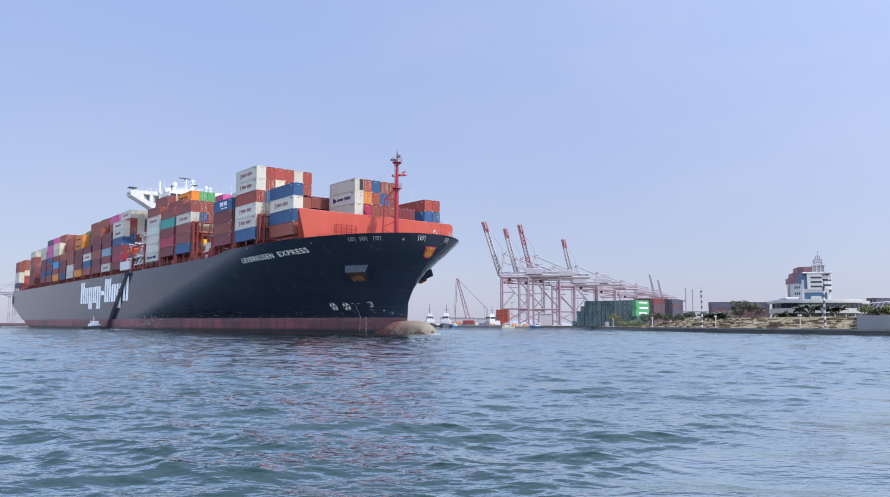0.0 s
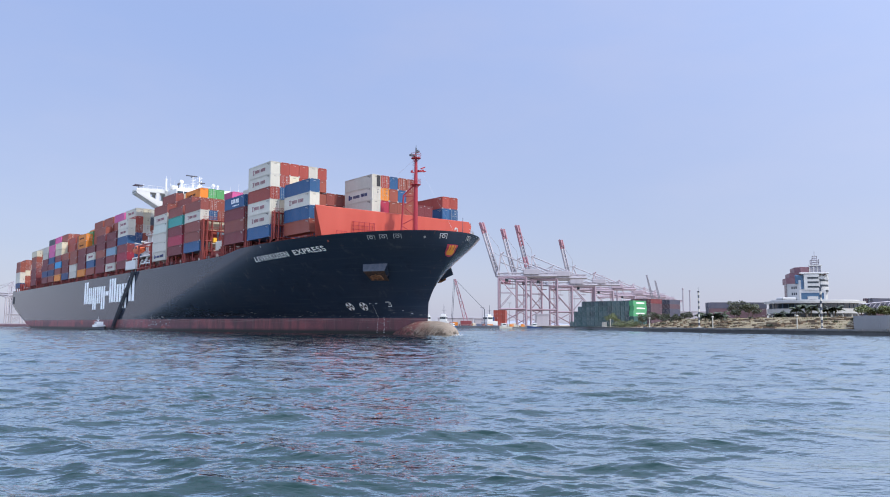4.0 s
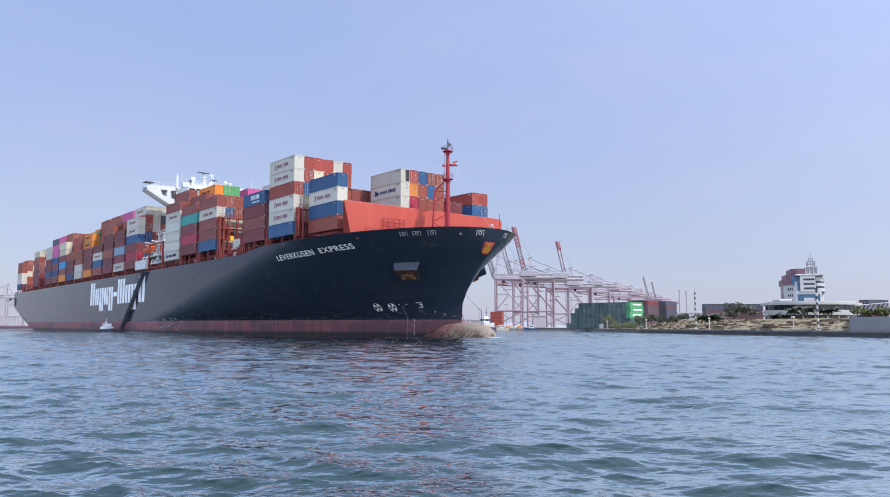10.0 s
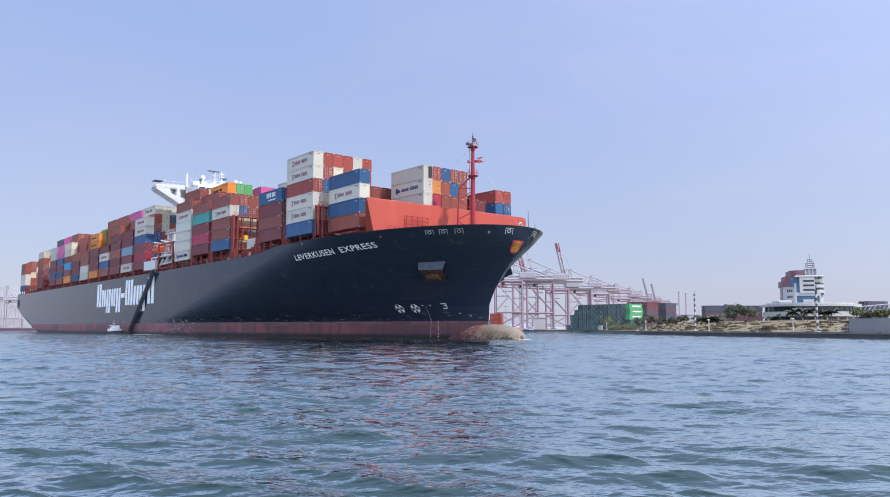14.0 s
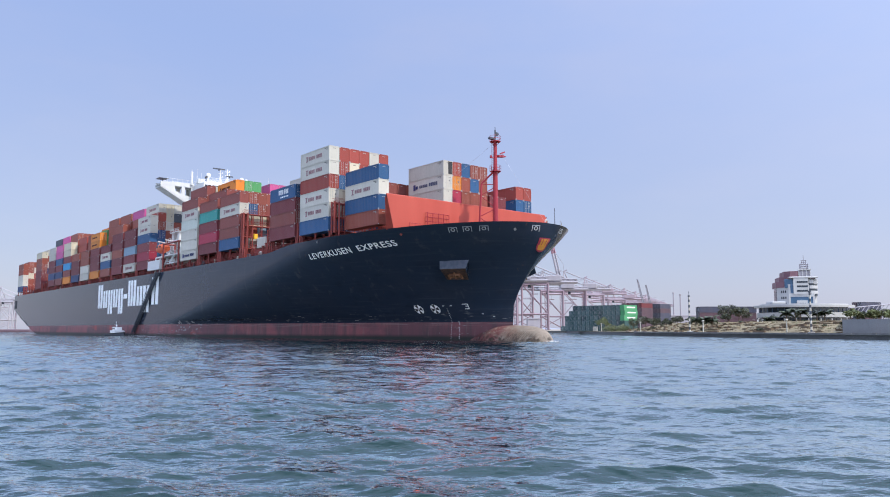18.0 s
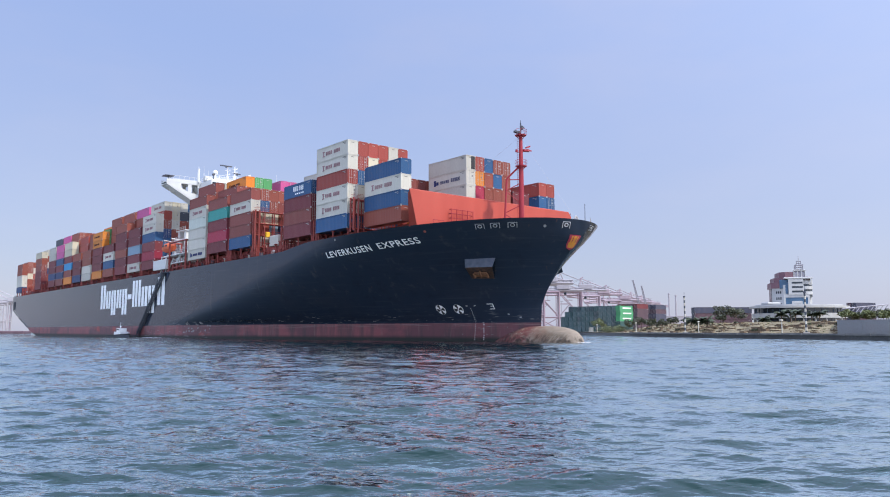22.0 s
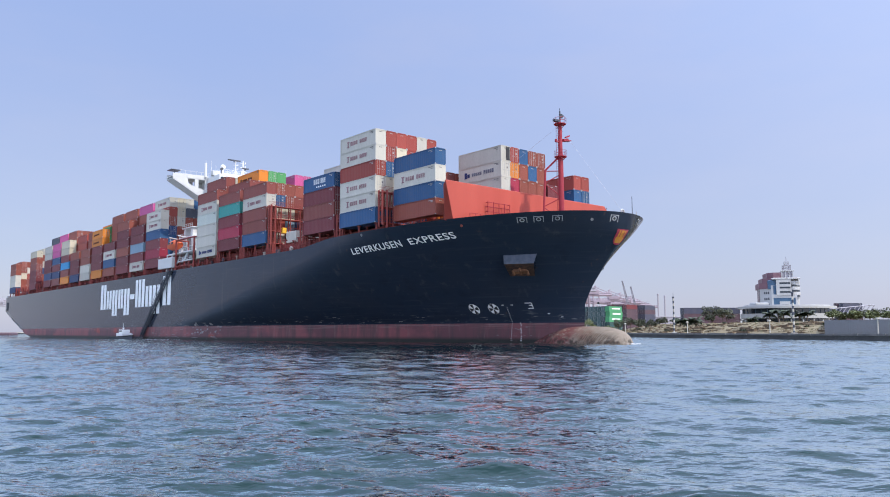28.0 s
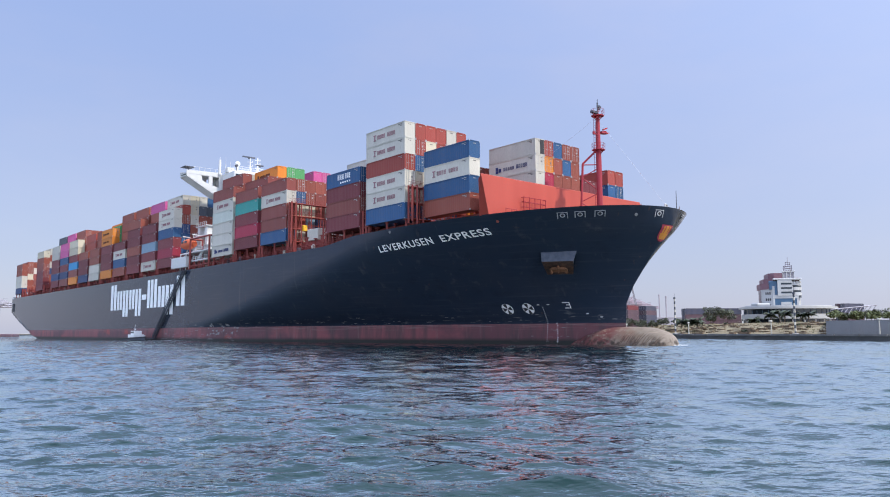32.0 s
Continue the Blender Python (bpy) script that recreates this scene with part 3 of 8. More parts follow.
def side_mark():
    """The owner's mark on the side, as plain upright bars: start, width, foot and head of each pair, in shares of the whole."""
    cap, low, base, mid = MARK_CAP, MARK_LOW, MARK_BASE, MARK_BASE + 6.3
    bars = [(0.0, 0.088, base, cap), (0.104, 0.075, base, mid), (0.195, 0.078, low, mid), (0.289, 0.075, base, mid), (0.380, 0.078, low, mid),
            (0.545, 0.076, base, cap), (0.635, 0.034, base, cap), (0.685, 0.082, base, mid), (0.780, 0.090, low, mid), (0.906, 0.094, base, cap)]
    span = MARK_X1 - MARK_X0
    for s, w, z0, z1 in bars:
        for a, b in (((0, 1),) if w < 0.05 else ((0, 0.42), (0.58, 1))):
            bm = bmesh.new()
            box(bm, MARK_X0 + span * (s + w * a), MARK_X0 + span * (s + w * b), -HB - 0.02, -HB + 0.03, z0, z1)
            part("painted_bar", bm, LETTER_WHITE, ship, "white painted bar on the hull side")
    bm = bmesh.new()
    box(bm, MARK_X0 + span * 0.470, MARK_X0 + span * 0.530, -HB - 0.02, -HB + 0.03, 12.6, 14.2)
    part("painted_bar", bm, LETTER_WHITE, ship, "white painted bar on the hull side")


side_mark()


SCUFF = material("pale_scuffed_steel", (0.26, 0.26, 0.26), rough=0.7, vary=0.4, size=1.5, grime=0.5, dirt=(0.16, 0.1, 0.07))


def bow_marks():
    for cx, r in ((9.0, 1.05), (13.0, 1.05)):
        def spot(u, w, out):
            return on_hull(cx + u, 6.42 + w, out)[0]
        bm = bmesh.new()
        mid = bm.verts.new(spot(0, 0, 0.06))
        rims = [[bm.verts.new(spot(r * k * math.cos(6.28319 * i / 28), 0.9 * r * k * math.sin(6.28319 * i / 28), 0.06)) for i in range(28)] for k in (0.35, 0.7, 1.0)]
        for i in range(28):
            j = (i + 1) % 28
            bm.faces.new((mid, rims[0][i], rims[0][j]))
            for p, q in zip(rims, rims[1:]):
                bm.faces.new((p[i], q[i], q[j], p[j]))
        ob = part("thruster_mark", bm, LETTER_WHITE, ship, "white roundel with a dark cross, bow thruster mark")
        bm = bmesh.new()
        for k in range(4):
            a = radians(90 * k + 8)
            ca, sa = math.cos(a), math.sin(a)
            prev = None
            for d, wide in ((0.08, 0.05), (0.5, 0.24), (0.9, 0.36)):
                cur = [bm.verts.new(spot(d * ca - e * sa, d * sa + e * ca, 0.1)) for e in (-wide, 0.0, wide)]
                if prev:
                    for i in (0, 1):
                        bm.faces.new((prev[i], cur[i], cur[i + 1], prev[i + 1]))
                prev = cur
        part("cross", bm, DARK, ob)
    bm = bmesh.new()   # bulb mark, plain strokes
    for x0, x1, z0, z1 in ((19.5, 20.75, 7.28, 7.4), (20.1, 20.7, 6.86, 6.98), (19.75, 20.75, 6.33, 6.45)):
        hull_patch(bm, ((x0, z0), (x1, z0), (x1, z1), (x0, z1)), 0.05)
    hull_patch(bm, ((20.66, 6.35), (20.8, 6.35), (20.8, 7.38), (20.66, 7.38)), 0.055)
    part("bulb_mark", bm, LETTER_WHITE, ship, "white stroke mark for the bulb")
    def tick(x, z, w, h):   # draught marks, too small to read
        bm = bmesh.new()
        hull_patch(bm, ((x, z), (x + w, z), (x + w, z + h), (x, z + h)), 0.05)
        part("scuff" if h < 0.1 else "draught_mark", bm, SCUFF if h < 0.1 else LETTER_WHITE, ship)
    rub = random.Random(31)
    for _ in range(26):   # where launches and the gangway have rubbed the paint
        x, z, w, h = rub.uniform(-86, -71), rub.uniform(1.2, 4.6), rub.uniform(0.3, 1.5), rub.uniform(0.12, 0.5)
        bm = bmesh.new()
        hull_patch(bm, ((x, z), (x + w * rub.uniform(0.6, 1), z - 0.1 * w), (x + w, z + h), (x + 0.2 * w, z + h * rub.uniform(0.7, 1.2))), 0.04)
        part("rubbed_patch", bm, SCUFF, ship)
    for k in range(18):
        z = 0.4 + 0.36 * k
        tick(15.1 + 0.035 * k, z, 0.13, 0.1)
        if k < 10 and k not in (3, 7):
            tick(17.1 + 0.06 * (k % 3), z, 0.26 - 0.05 * (k % 2), 0.15)
    for x, z in ((14.9, 7.0), (16.7, 7.0), (25.4, 4.7), (23.1, 5.3)):
        tick(x, z, 0.45, 0.1)
    # pale scuffs low on the shoulder, left by fenders
    rnd = random.Random(12)
    for _ in range(46):
        x, z = rnd.uniform(-58, 20), BOOT + abs(rnd.gauss(0, 0.9)) + 0.15
        if rnd.random() < 0.35:
            x, z = rnd.uniform(12, 26), rnd.uniform(0.5, 3.0)
        tick(x, z, rnd.uniform(0.15, 1.1), rnd.uniform(0.03, 0.09))
    for _ in range(60):
        tick(rnd.uniform(-124, -72), rnd.uniform(0.3, 0.8) + 2.2 * rnd.random() ** 3, rnd.uniform(0.3, 2.6), rnd.uniform(0.03, 0.09))


bow_marks()


def anchor_pocket(side):
    """A bolster that stands out from the flare, upright in front and raking back below, with the anchor housed in it."""
    def flip(p):
        return Vector((p.x, side * p.y, p.z))
    t0, t1 = flip(on_hull(21.5, 15.5, 0.05)[0]), flip(on_hull(26.8, 15.55, 0.05)[0])
    out = math.copysign(1.0, t1.y)
    b1, b0 = t1 + Vector((-0.1, 0.75 * out, -1.7)), t0 + Vector((0.3, 0.2 * out, -1.6))
    l0, l1 = flip(on_hull(19.9, 12.0, 0.0)[0]), flip(on_hull(23.9, 11.9, 0.0)[0])
    bm = bmesh.new()
    v = [bm.verts.new(p) for p in (t0, t1, b1, b0)]
    bm.faces.new(v)
    bmesh.ops.recalc_face_normals(bm, faces=bm.faces[:])
    hood = part("anchor_hood", bm, HULL_LIT, ship, "worn blue-grey steel bolster over the anchor")
    for f in ((t0, b0, l0), (t1, l1, b1)):
        bm = bmesh.new()
        bm.faces.new([bm.verts.new(p) for p in f])
        part("cheek", bm, HULL_PAINT, hood)
    bm = bmesh.new()
    bm.faces.new([bm.verts.new(p) for p in (b0, b1, l1, l0)])
    part("pocket", bm, RUST_SHADED, hood, "rust-streaked hawse plate")
    bm = bmesh.new()
    c0 = (b0 + b1 + l0 + l1) / 4
    sx = (b1 - b0).normalized()
    up = ((b0 + b1) / 2 - (l0 + l1) / 2).normalized()
    nrm = sx.cross(up).normalized()
    if nrm.y * side > 0:
        nrm.negate()

    def at(u, w, d):
        return c0 + sx * u + up * w + nrm * (d + 0.25)
    tube(bm, at(0, 1.0, 0), at(0, -0.9, 0.1), 0.2, 8)
    tube(bm, at(-1.2, -0.7, -0.15), at(1.2, -0.7, -0.15), 0.3, 8)
    tube(bm, at(-1.2, 0.35, 0.0), at(1.2, 0.35, 0.0), 0.24, 8)
    for k in (-1, 1):
        tube(bm, at(k * 1.3, -0.9, 0.1), at(k * 1.4, 0.5, 0.15), 0.28, 6, 0.12)
    part("anchor", bm, RUST, hood, "rusty brown stockless anchor")


# hull steel lightened for the hood's outer face, as if it caught light
HULL_LIT = material("worn_blue_grey_steel", (0.075, 0.092, 0.125), rough=0.5, vary=0.3, grime=0.4)
# rust with the pocket's shade put into its colour
RUST_SHADED = material("shaded_rust", (0.055, 0.030, 0.025), rough=0.8, vary=0.4, grime=0.5, dirt=(0.3, 0.13, 0.05))
anchor_pocket(1)
anchor_pocket(-1)


CHOCK = material("worn_chock_paint", (0.42, 0.43, 0.45), rough=0.6, vary=0.4, size=1.2, grime=0.4)


FAR = -math.copysign(1.0, on_hull(36.0, 20.0)[0].y)


def bow_fittings():
    # mooring chocks in the bulwark
    for px, hand in ((28.6, 1), (30.9, 1), (33.3, 1), (38.7, 1), (38.2, -1)):
        z = sheer(px) - 1.1
        c, nrm = on_hull(px, z, 0.0)
        if hand < 0:
            c.y, nrm.y = -c.y, -nrm.y
        sx = Vector((0, 0, 1)).cross(nrm).normalized()
        up = nrm.cross(sx)
        bm = bmesh.new()
        for a0, a1, b0, b1 in ((-0.85, 0.85, 0.50, 0.62), (-0.85, -0.72, -0.6, 0.50), (0.72, 0.85, -0.6, 0.50)):
            f = [bm.verts.new(c + sx * u + up * w + nrm * 0.07) for u, w in ((a0, b0), (a1, b0), (a1, b1), (a0, b1))]
            bm.faces.new(f)
        for i in range(16):
            a, b = 6.28319 * i / 16, 6.28319 * (i + 1) / 16
            bm.faces.new([bm.verts.new(c + sx * (r * math.cos(t)) + up * (r * 0.9 * math.sin(t)) + nrm * 0.08)
                          for r, t in ((0.27, a), (0.44, a), (0.44, b), (0.27, b))])
        bmesh.ops.recalc_face_normals(bm, faces=bm.faces[:])
        ch = part("mooring_chock", bm, CHOCK, ship, "worn white ring of a mooring chock")
        bm = bmesh.new()
        disc(bm, c, 0.25, 12, nrm, 0.085)
        part("opening", bm, DARK, ch)
    # shield on the stem, folded round it: broad above, rounded below
    shield = {}
    for m in ("r", "y"):
        shield[m] = bmesh.new()
    wide = half(38.06, 19.05) * 0.86
    rows = 14

    def shield_point(u, s, hand, out):
        z = 19.3 - 2.55 * s
        y = u * wide * (1 - 0.22 * s) * math.sqrt(max(0.0, 1 - max(0.0, (s - 0.55) / 0.45) ** 2.2))
        lo, hi = stem_x(z) - 6, stem_x(z)
        for _ in range(26):
            mid = (lo + hi) / 2
            lo, hi = (mid, hi) if half(mid, z) > y else (lo, mid)
        p, nrm = on_hull(min(lo, stem_x(z) - 0.02), z, 0.0)
        n = Vector((0.8, 0.6 * (y / wide), 0)).normalized()
        return (p.x + n.x * out, hand * (y + n.y * out), z)
    for hand in (1, -1):
        for r in range(rows):
            for c in range(8):
                u0, u1, s0, s1 = c / 8, (c + 1) / 8, r / rows, (r + 1) / rows
                inner = c < 6 and 1 <= r < rows - 2 and not (c in (2, 5) and r < 7)
                key = "y" if inner else "r"
                q = [shield_point(u, s, hand, 0.13) for u, s in ((u0, s0), (u1, s0), (u1, s1), (u0, s1))]
                bm = shield[key]
                bm.faces.new([bm.verts.new(v) for v in (q if r < rows - 1 or c == 0 else q[:3])])
    for m in shield:
        bmesh.ops.remove_doubles(shield[m], verts=shield[m].verts[:], dist=0.004)
        bmesh.ops.recalc_face_normals(shield[m], faces=shield[m].faces[:])
    emblem = part("emblem", shield["r"], CONT_MAT["x"], ship, "red and orange-yellow painted shield on the stem")
    part("stripe", shield["y"], EMBLEM_ORANGE, emblem)
    # small red-ringed light and a white mark by the name
    for x, z, m in ((18.6, 20.4, "r"), (-4.6, 20.6, "w"), (36.9, 20.6, "w")):
        bm = bmesh.new()
        c, nrm = on_hull(x, z, 0.0)
        disc(bm, c, 0.26, 12, nrm, 0.08)
        part("hull_fitting", bm, SCUFF if m == "w" else CONT_MAT[m], ship)
    # railing round the stem head
    bm = bmesh.new()
    pts = [(x, FAR * (half(x, 20.4) - 0.25)) for x in (32.6, 33.4, 34.2, 35.0, 35.8, 36.5, 37.1)]
    for (x, y), (x2, y2) in zip(pts, pts[1:]):
        z, z2 = sheer(x), sheer(x2)
        tube(bm, (x, y, z - 0.1), (x, y, z + 1.2), 0.05, 5)
        for h in (0.6, 1.2):
            tube(bm, (x, y, z + h), (x2, y2, z2 + h), 0.04, 5)
    part("bow_railing", bm, STEEL_BAR, ship, "thin grey pipe railing beside the stem head")
    bm = bmesh.new()
    tube(bm, (38.3, FAR * 2.8, 19.9), (38.3, FAR * 2.8, 25.3), 0.09, 6, 0.05)
    part("jackstaff", bm, CONT_MAT["d"], ship, "slim dark jackstaff on the stem head")
    bm = bmesh.new()   # gooseneck vent before the breakwater
    path = [(36.7, 2.6 - d, z) for d, z in ((0.0, 19.62), (0.0, 22.7), (0.12, 23.05), (0.4, 23.2), (0.65, 23.02), (0.72, 22.7))]
    for p, q in zip(path, path[1:]):
        tube(bm, p, q, 0.15, 10)
    part("gooseneck_vent", bm, WHITE_PAINT, ship, "white gooseneck vent pipe on the forecastle")
    # winches behind the bulwark
    for y in (-9, -4.5, 5, 9):
        bm = bmesh.new()
        tube(bm, (28.5, y - 1.2, 20.7), (28.5, y + 1.2, 20.7), 0.75, 14)
        for d in (-1.25, 1.25):
            tube(bm, (28.5, y + d - 0.06, 20.7), (28.5, y + d + 0.06, 20.7), 1.05, 16)
        box(bm, 27.6, 29.4, y - 1.3, y + 1.3, 19.62, 19.9)
        part("mooring_winch", bm, DECK_RED, ship, "red-brown mooring winch on the forecastle")


bow_fittings()


def breakwater():
    """The wall across the forecastle that shields the first stack."""
    bm = bmesh.new()
    x = 17.7
    pts = [(-21.9, 28.15), (22.3, 28.15), (23.1, 27.3), (22.4, 22.4), (18.0, 19.62), (-18.0, 19.62), (-20.2, 21.5)]
    prism(bm, pts, "x", x, x - 0.3)
    wall = part("breakwater", bm, RED_PAINT, ship, "bright red steel breakwater across the forecastle")
    for hand, top_y in ((-1, 21.9), (1, 23.1)):   # the ends turn aft, broader towards the foot
        bm = bmesh.new()
        v = [bm.verts.new(p) for p in ((x - 0.02, hand * top_y, 28.13), (16.9, hand * (top_y - 0.15), 27.5), (16.3, hand * 21.0, 21.4), (x - 0.02, hand * 20.2, 21.5))]
        bm.faces.new(v)
        bmesh.ops.solidify(bm, geom=bm.faces[:], thickness=0.2)
        part("wing_plate", bm, RED_PAINT, wall)
    for y in np.arange(-16.9, 17.5, 2.6):
        bm = bmesh.new()
        prism(bm, [(x - 0.3, 27.6), (x - 0.3, 19.62), (x - 2.1, 19.62)], "y", y - 0.05, y + 0.05)
        part("bracket", bm, RED_PAINT, wall)
    bm = bmesh.new()
    tube(bm, (x - 0.15, -21.8, 28.17), (x - 0.15, 22.3, 28.17), 0.14, 8)
    part("top_rail", bm, RED_PAINT, wall)
    # ladder cage and pipes before the wall
    bm = bmesh.new()
    for y in (-12.4, -11.0, -9.6, -8.2, -6.8):
        tube(bm, (x + 0.6, y, 19.62), (x + 0.6, y, 25.4), 0.08, 5)
    for z in (21.2, 22.0, 22.8, 23.6, 24.5, 25.3):
        tube(bm, (x + 0.6, -12.4, z), (x + 0.6, -6.8, z), 0.06, 5)
        tube(bm, (x + 0.6, -12.4, z), (x + 0.05, -12.4, z), 0.06, 5)
        tube(bm, (x + 0.6, -6.8, z), (x + 0.05, -6.8, z), 0.06, 5)
    part("guard_cage", bm, MAST_RED, ship, "red pipe cage before the breakwater")
    bm = bmesh.new()
    for y in (-17.0, -15.6, -14.4, 6.0, 7.2, 8.4):
        tube(bm, (x + 0.8, y, 19.62), (x + 0.8, y, 22.9), 0.05, 5)
    for a, b in ((-17.0, -14.4), (6.0, 8.4)):
        for z in (22.2, 22.85):
            tube(bm, (x + 0.8, a, z), (x + 0.8, b, z), 0.05, 5)
    part("forecastle_railing", bm, MAST_RED, ship, "red pipe railing on the forecastle")


breakwater()


def foremast():
    bm = bmesh.new()
    x = 24.9
    tube(bm, (x, 0, 19.62), (x, 0, 34.4), 0.56, 16, 0.46)
    tube(bm, (x, 0, 34.4), (x, 0, 40.6), 0.42, 14, 0.33)
    mast = part("foremast", bm, MAST_RED, ship, "dark red steel foremast with platforms", smooth=False)
    bm = bmesh.new()   # raking trestle behind it
    a, b, c = (x - 0.2, -0.3, 34.2), (x - 2.0, -2.0, 31.8), (x - 2.4, -2.5, 19.62)
    tube(bm, a, b, 0.18, 8)
    tube(bm, b, c, 0.2, 8)
    for z0, z1 in ((31.6, 31.6), (29.4, 31.0), (29.2, 26.8), (25.0, 26.6), (24.8, 22.6), (21.4, 22.4), (21.3, 21.3)):
        s0 = (31.8 - z0) / 12.2
        tube(bm, (x - 2.0 - 0.4 * s0, -2.0 - 0.5 * s0, z0), (x, 0, z1), 0.1, 6)
    for dz in np.arange(20.0, 40, 0.45):
        tube(bm, (x - 0.75, -0.25, dz), (x - 0.75, 0.25, dz), 0.03, 4)
    for y in (-0.27, 0.27):
        tube(bm, (x - 0.75, y, 19.7), (x - 0.75, y, 40.4), 0.04, 4)
    part("trestle", bm, MAST_RED, mast, "red tubular trestle and ladder")
    for z, r in ((34.3, 1.15), (40.5, 1.15)):
        bm = bmesh.new()
        tube(bm, (x, 0, z - 0.12), (x, 0, z), r, 12)
        for i in range(4):
            a = 0.785 + 1.5708 * i
            tube(bm, (x + r * 0.8 * math.cos(a), r * 0.8 * math.sin(a), z - 0.12), (x, 0, z - 1.1), 0.07, 5)
        for i in range(8):
            a, b = 6.28319 * i / 8, 6.28319 * (i + 1) / 8
            p, q = (x + r * math.cos(a), r * math.sin(a)), (x + r * math.cos(b), r * math.sin(b))
            tube(bm, (*p, z), (*p, z + 1.1), 0.035, 4)
            for h in (0.55, 1.1):
                tube(bm, (*p, z + h), (*q, z + h), 0.03, 4)
        part("platform", bm, MAST_RED, mast, "railed round lookout platform")
    bm = bmesh.new()
    tube(bm, (x, 0, 37.4), (x, 2.3, 37.6), 0.12, 6)
    prism(bm, [(0.5, 37.3), (2.6, 37.55), (2.6, 37.7), (0.5, 37.7)], "x", x - 0.5, x + 0.5)
    tube(bm, (x, 2.0, 37.7), (x, 2.0, 38.0), 0.3, 10)
    prism(bm, [(1.4, 38.0), (2.6, 38.5), (2.6, 38.8), (1.4, 38.3)], "x", x - 0.12, x + 0.12)
    tube(bm, (x, 0, 37.0), (x, -1.2, 37.0), 0.1, 6)
    tube(bm, (x, -1.2, 36.9), (x, -1.2, 37.4), 0.25, 8)
    part("radar_bracket", bm, MAST_RED, mast, "red side bracket with a small radar")
    bm = bmesh.new()
    tube(bm, (x, 0, 40.6), (x, 0, 42.9), 0.14, 8)
    tube(bm, (x, 0, 42.9), (x, 0, 43.5), 0.06, 6)
    tube(bm, (x, 0.35, 41.7), (x, 0.35, 42.4), 0.3, 10)
    tube(bm, (x, 0.75, 42.0), (x, 0.75, 42.3), 0.22, 8)
    box(bm, x - 0.3, x + 0.3, -1.7, -0.1, 40.75, 41.15)
    part("mast_lights", bm, CONT_MAT["d"], mast, "dark lantern fittings on the masthead")
    bm = bmesh.new()
    for p, q in (((x, 0.3, 39.5), (38.0, 0.2, 22.6)), ((x, -0.5, 40), (14.2, -4.0, 32.9))):
        tube(bm, p, q, 0.016, 4)
    part("stays", bm, STEEL_BAR, mast, "thin steel stays")


foremast()

# ---- deck gear between the stacks ----
BASE = 22.65


def base_of(x, k=0):
    """Where the lowest boxes of a bay stand: aft, the outermost row rests lower, on stanchions."""
    return BASE if x > -60 or k else 21.9 if x > -90 else 21.5


FWD = [14.6, 0.0, -14.4, -28.9, -43.5, -57.4, -71.0]
AFT = [-110.6, -124.8, -138.9, -153.0, -167.2, -181.4, -195.6, -209.6, -223.3, -236.8, -250.0, -263.2, -278.0, -291.0, -305.0]


def foot(x, y):
    """Where a post at the ship's side meets the flaring shell or the deck."""
    z = 19.6
    while z < 22 and half(x, z) < abs(y) + 0.25:
        z += 0.1
    return z


def lashing_bridge(x, y0, y1, top, tall_side=0):
    """A steel gallery across the ship between two bays."""
    bm = bmesh.new()
    ys = np.arange(y0, y1 + 0.1, 2.52)
    for y in ys:
        for dx in (-0.5, 0.5):
            beam(bm, (x + dx, y, foot(x + dx, y)), (x + dx, y, top), 0.22)
    for z in np.arange(22.4, top + 0.1, 2.9):
        for dx in (-0.5, 0.5):
            beam(bm, (x + dx, y0, z), (x + dx, y1, z), 0.2)
    ob = part("lashing_bridge", bm, DECK_RED, ship, "red-brown steel lashing bridge between container bays")
    bm = bmesh.new()
    for z in np.arange(22.4, top + 0.1, 2.9):
        box(bm, x - 0.48, x + 0.48, y0, y1, z + 0.11, z + 0.15)
    part("walkway", bm, DECK_RED, ob)
    bm = bmesh.new()
    for z in np.arange(22.4, top + 0.1, 2.9):
        for h in (0.6, 1.1):
            for dx in (-0.55, 0.55):
                tube(bm, (x + dx, y0, z + h), (x + dx, y1, z + h), 0.035, 4)
    part("handrail", bm, DECK_RED, ob)
    bm = bmesh.new()   # end tower at the ship's side
    for y in (y0, y0 + 1.1):
        for dx in (-0.55, 0.55):
            beam(bm, (x + dx, y, foot(x + dx, y)), (x + dx, y, top + 0.1), 0.34)
    for z in np.arange(foot(x, y0) + 0.8, top, 1.9):
        beam(bm, (x - 0.55, y0, z), (x + 0.55, y0, z + 1.4), 0.12)
        beam(bm, (x - 0.55, y0, z), (x + 0.55, y0, z), 0.16)
    part("end_tower", bm, DECK_RED, ob)


for i, fx in enumerate(FWD[1:] + AFT):
    lashing_bridge(fx + 1.15, -23.7 if fx < 5 else -21.4, 23.4, {1: 28.5, 2: 25.6, 3: 25.6, 4: 31.3}.get(i + 1, 25.6) if i < 6 else 23.6)


def hatch(x):
    base = base_of(x)
    bm = soft_box(x - 12.5, x + 0.1, -21.0, 21.0, 19.62, base - 0.35, 0.12, 1)
    part("hatch_cover", bm, DECK_RED, ship, "red-brown hatch coaming and cover")
    for dx in (-11.9, -6.1, -0.3):
        for y in (-23.6, -21.6):
            bm = bmesh.new()
            beam(bm, (x + dx, y, foot(x + dx, y)), (x + dx, y, base - 0.05), 0.3)
            prism(bm, [(y - 0.3, base - 0.25), (y + 0.3, base - 0.25), (y + 0.3, base - 0.05), (y - 0.3, base - 0.05)], "x", x + dx - 0.3, x + dx + 0.3)
            part("stanchion", bm, DECK_RED, ship)


for fx in FWD[1:] + AFT:
    hatch(fx)
bm = bmesh.new()
box(bm, 2.2, 16.0, -19.0, 19.0, 19.62, 22.3)
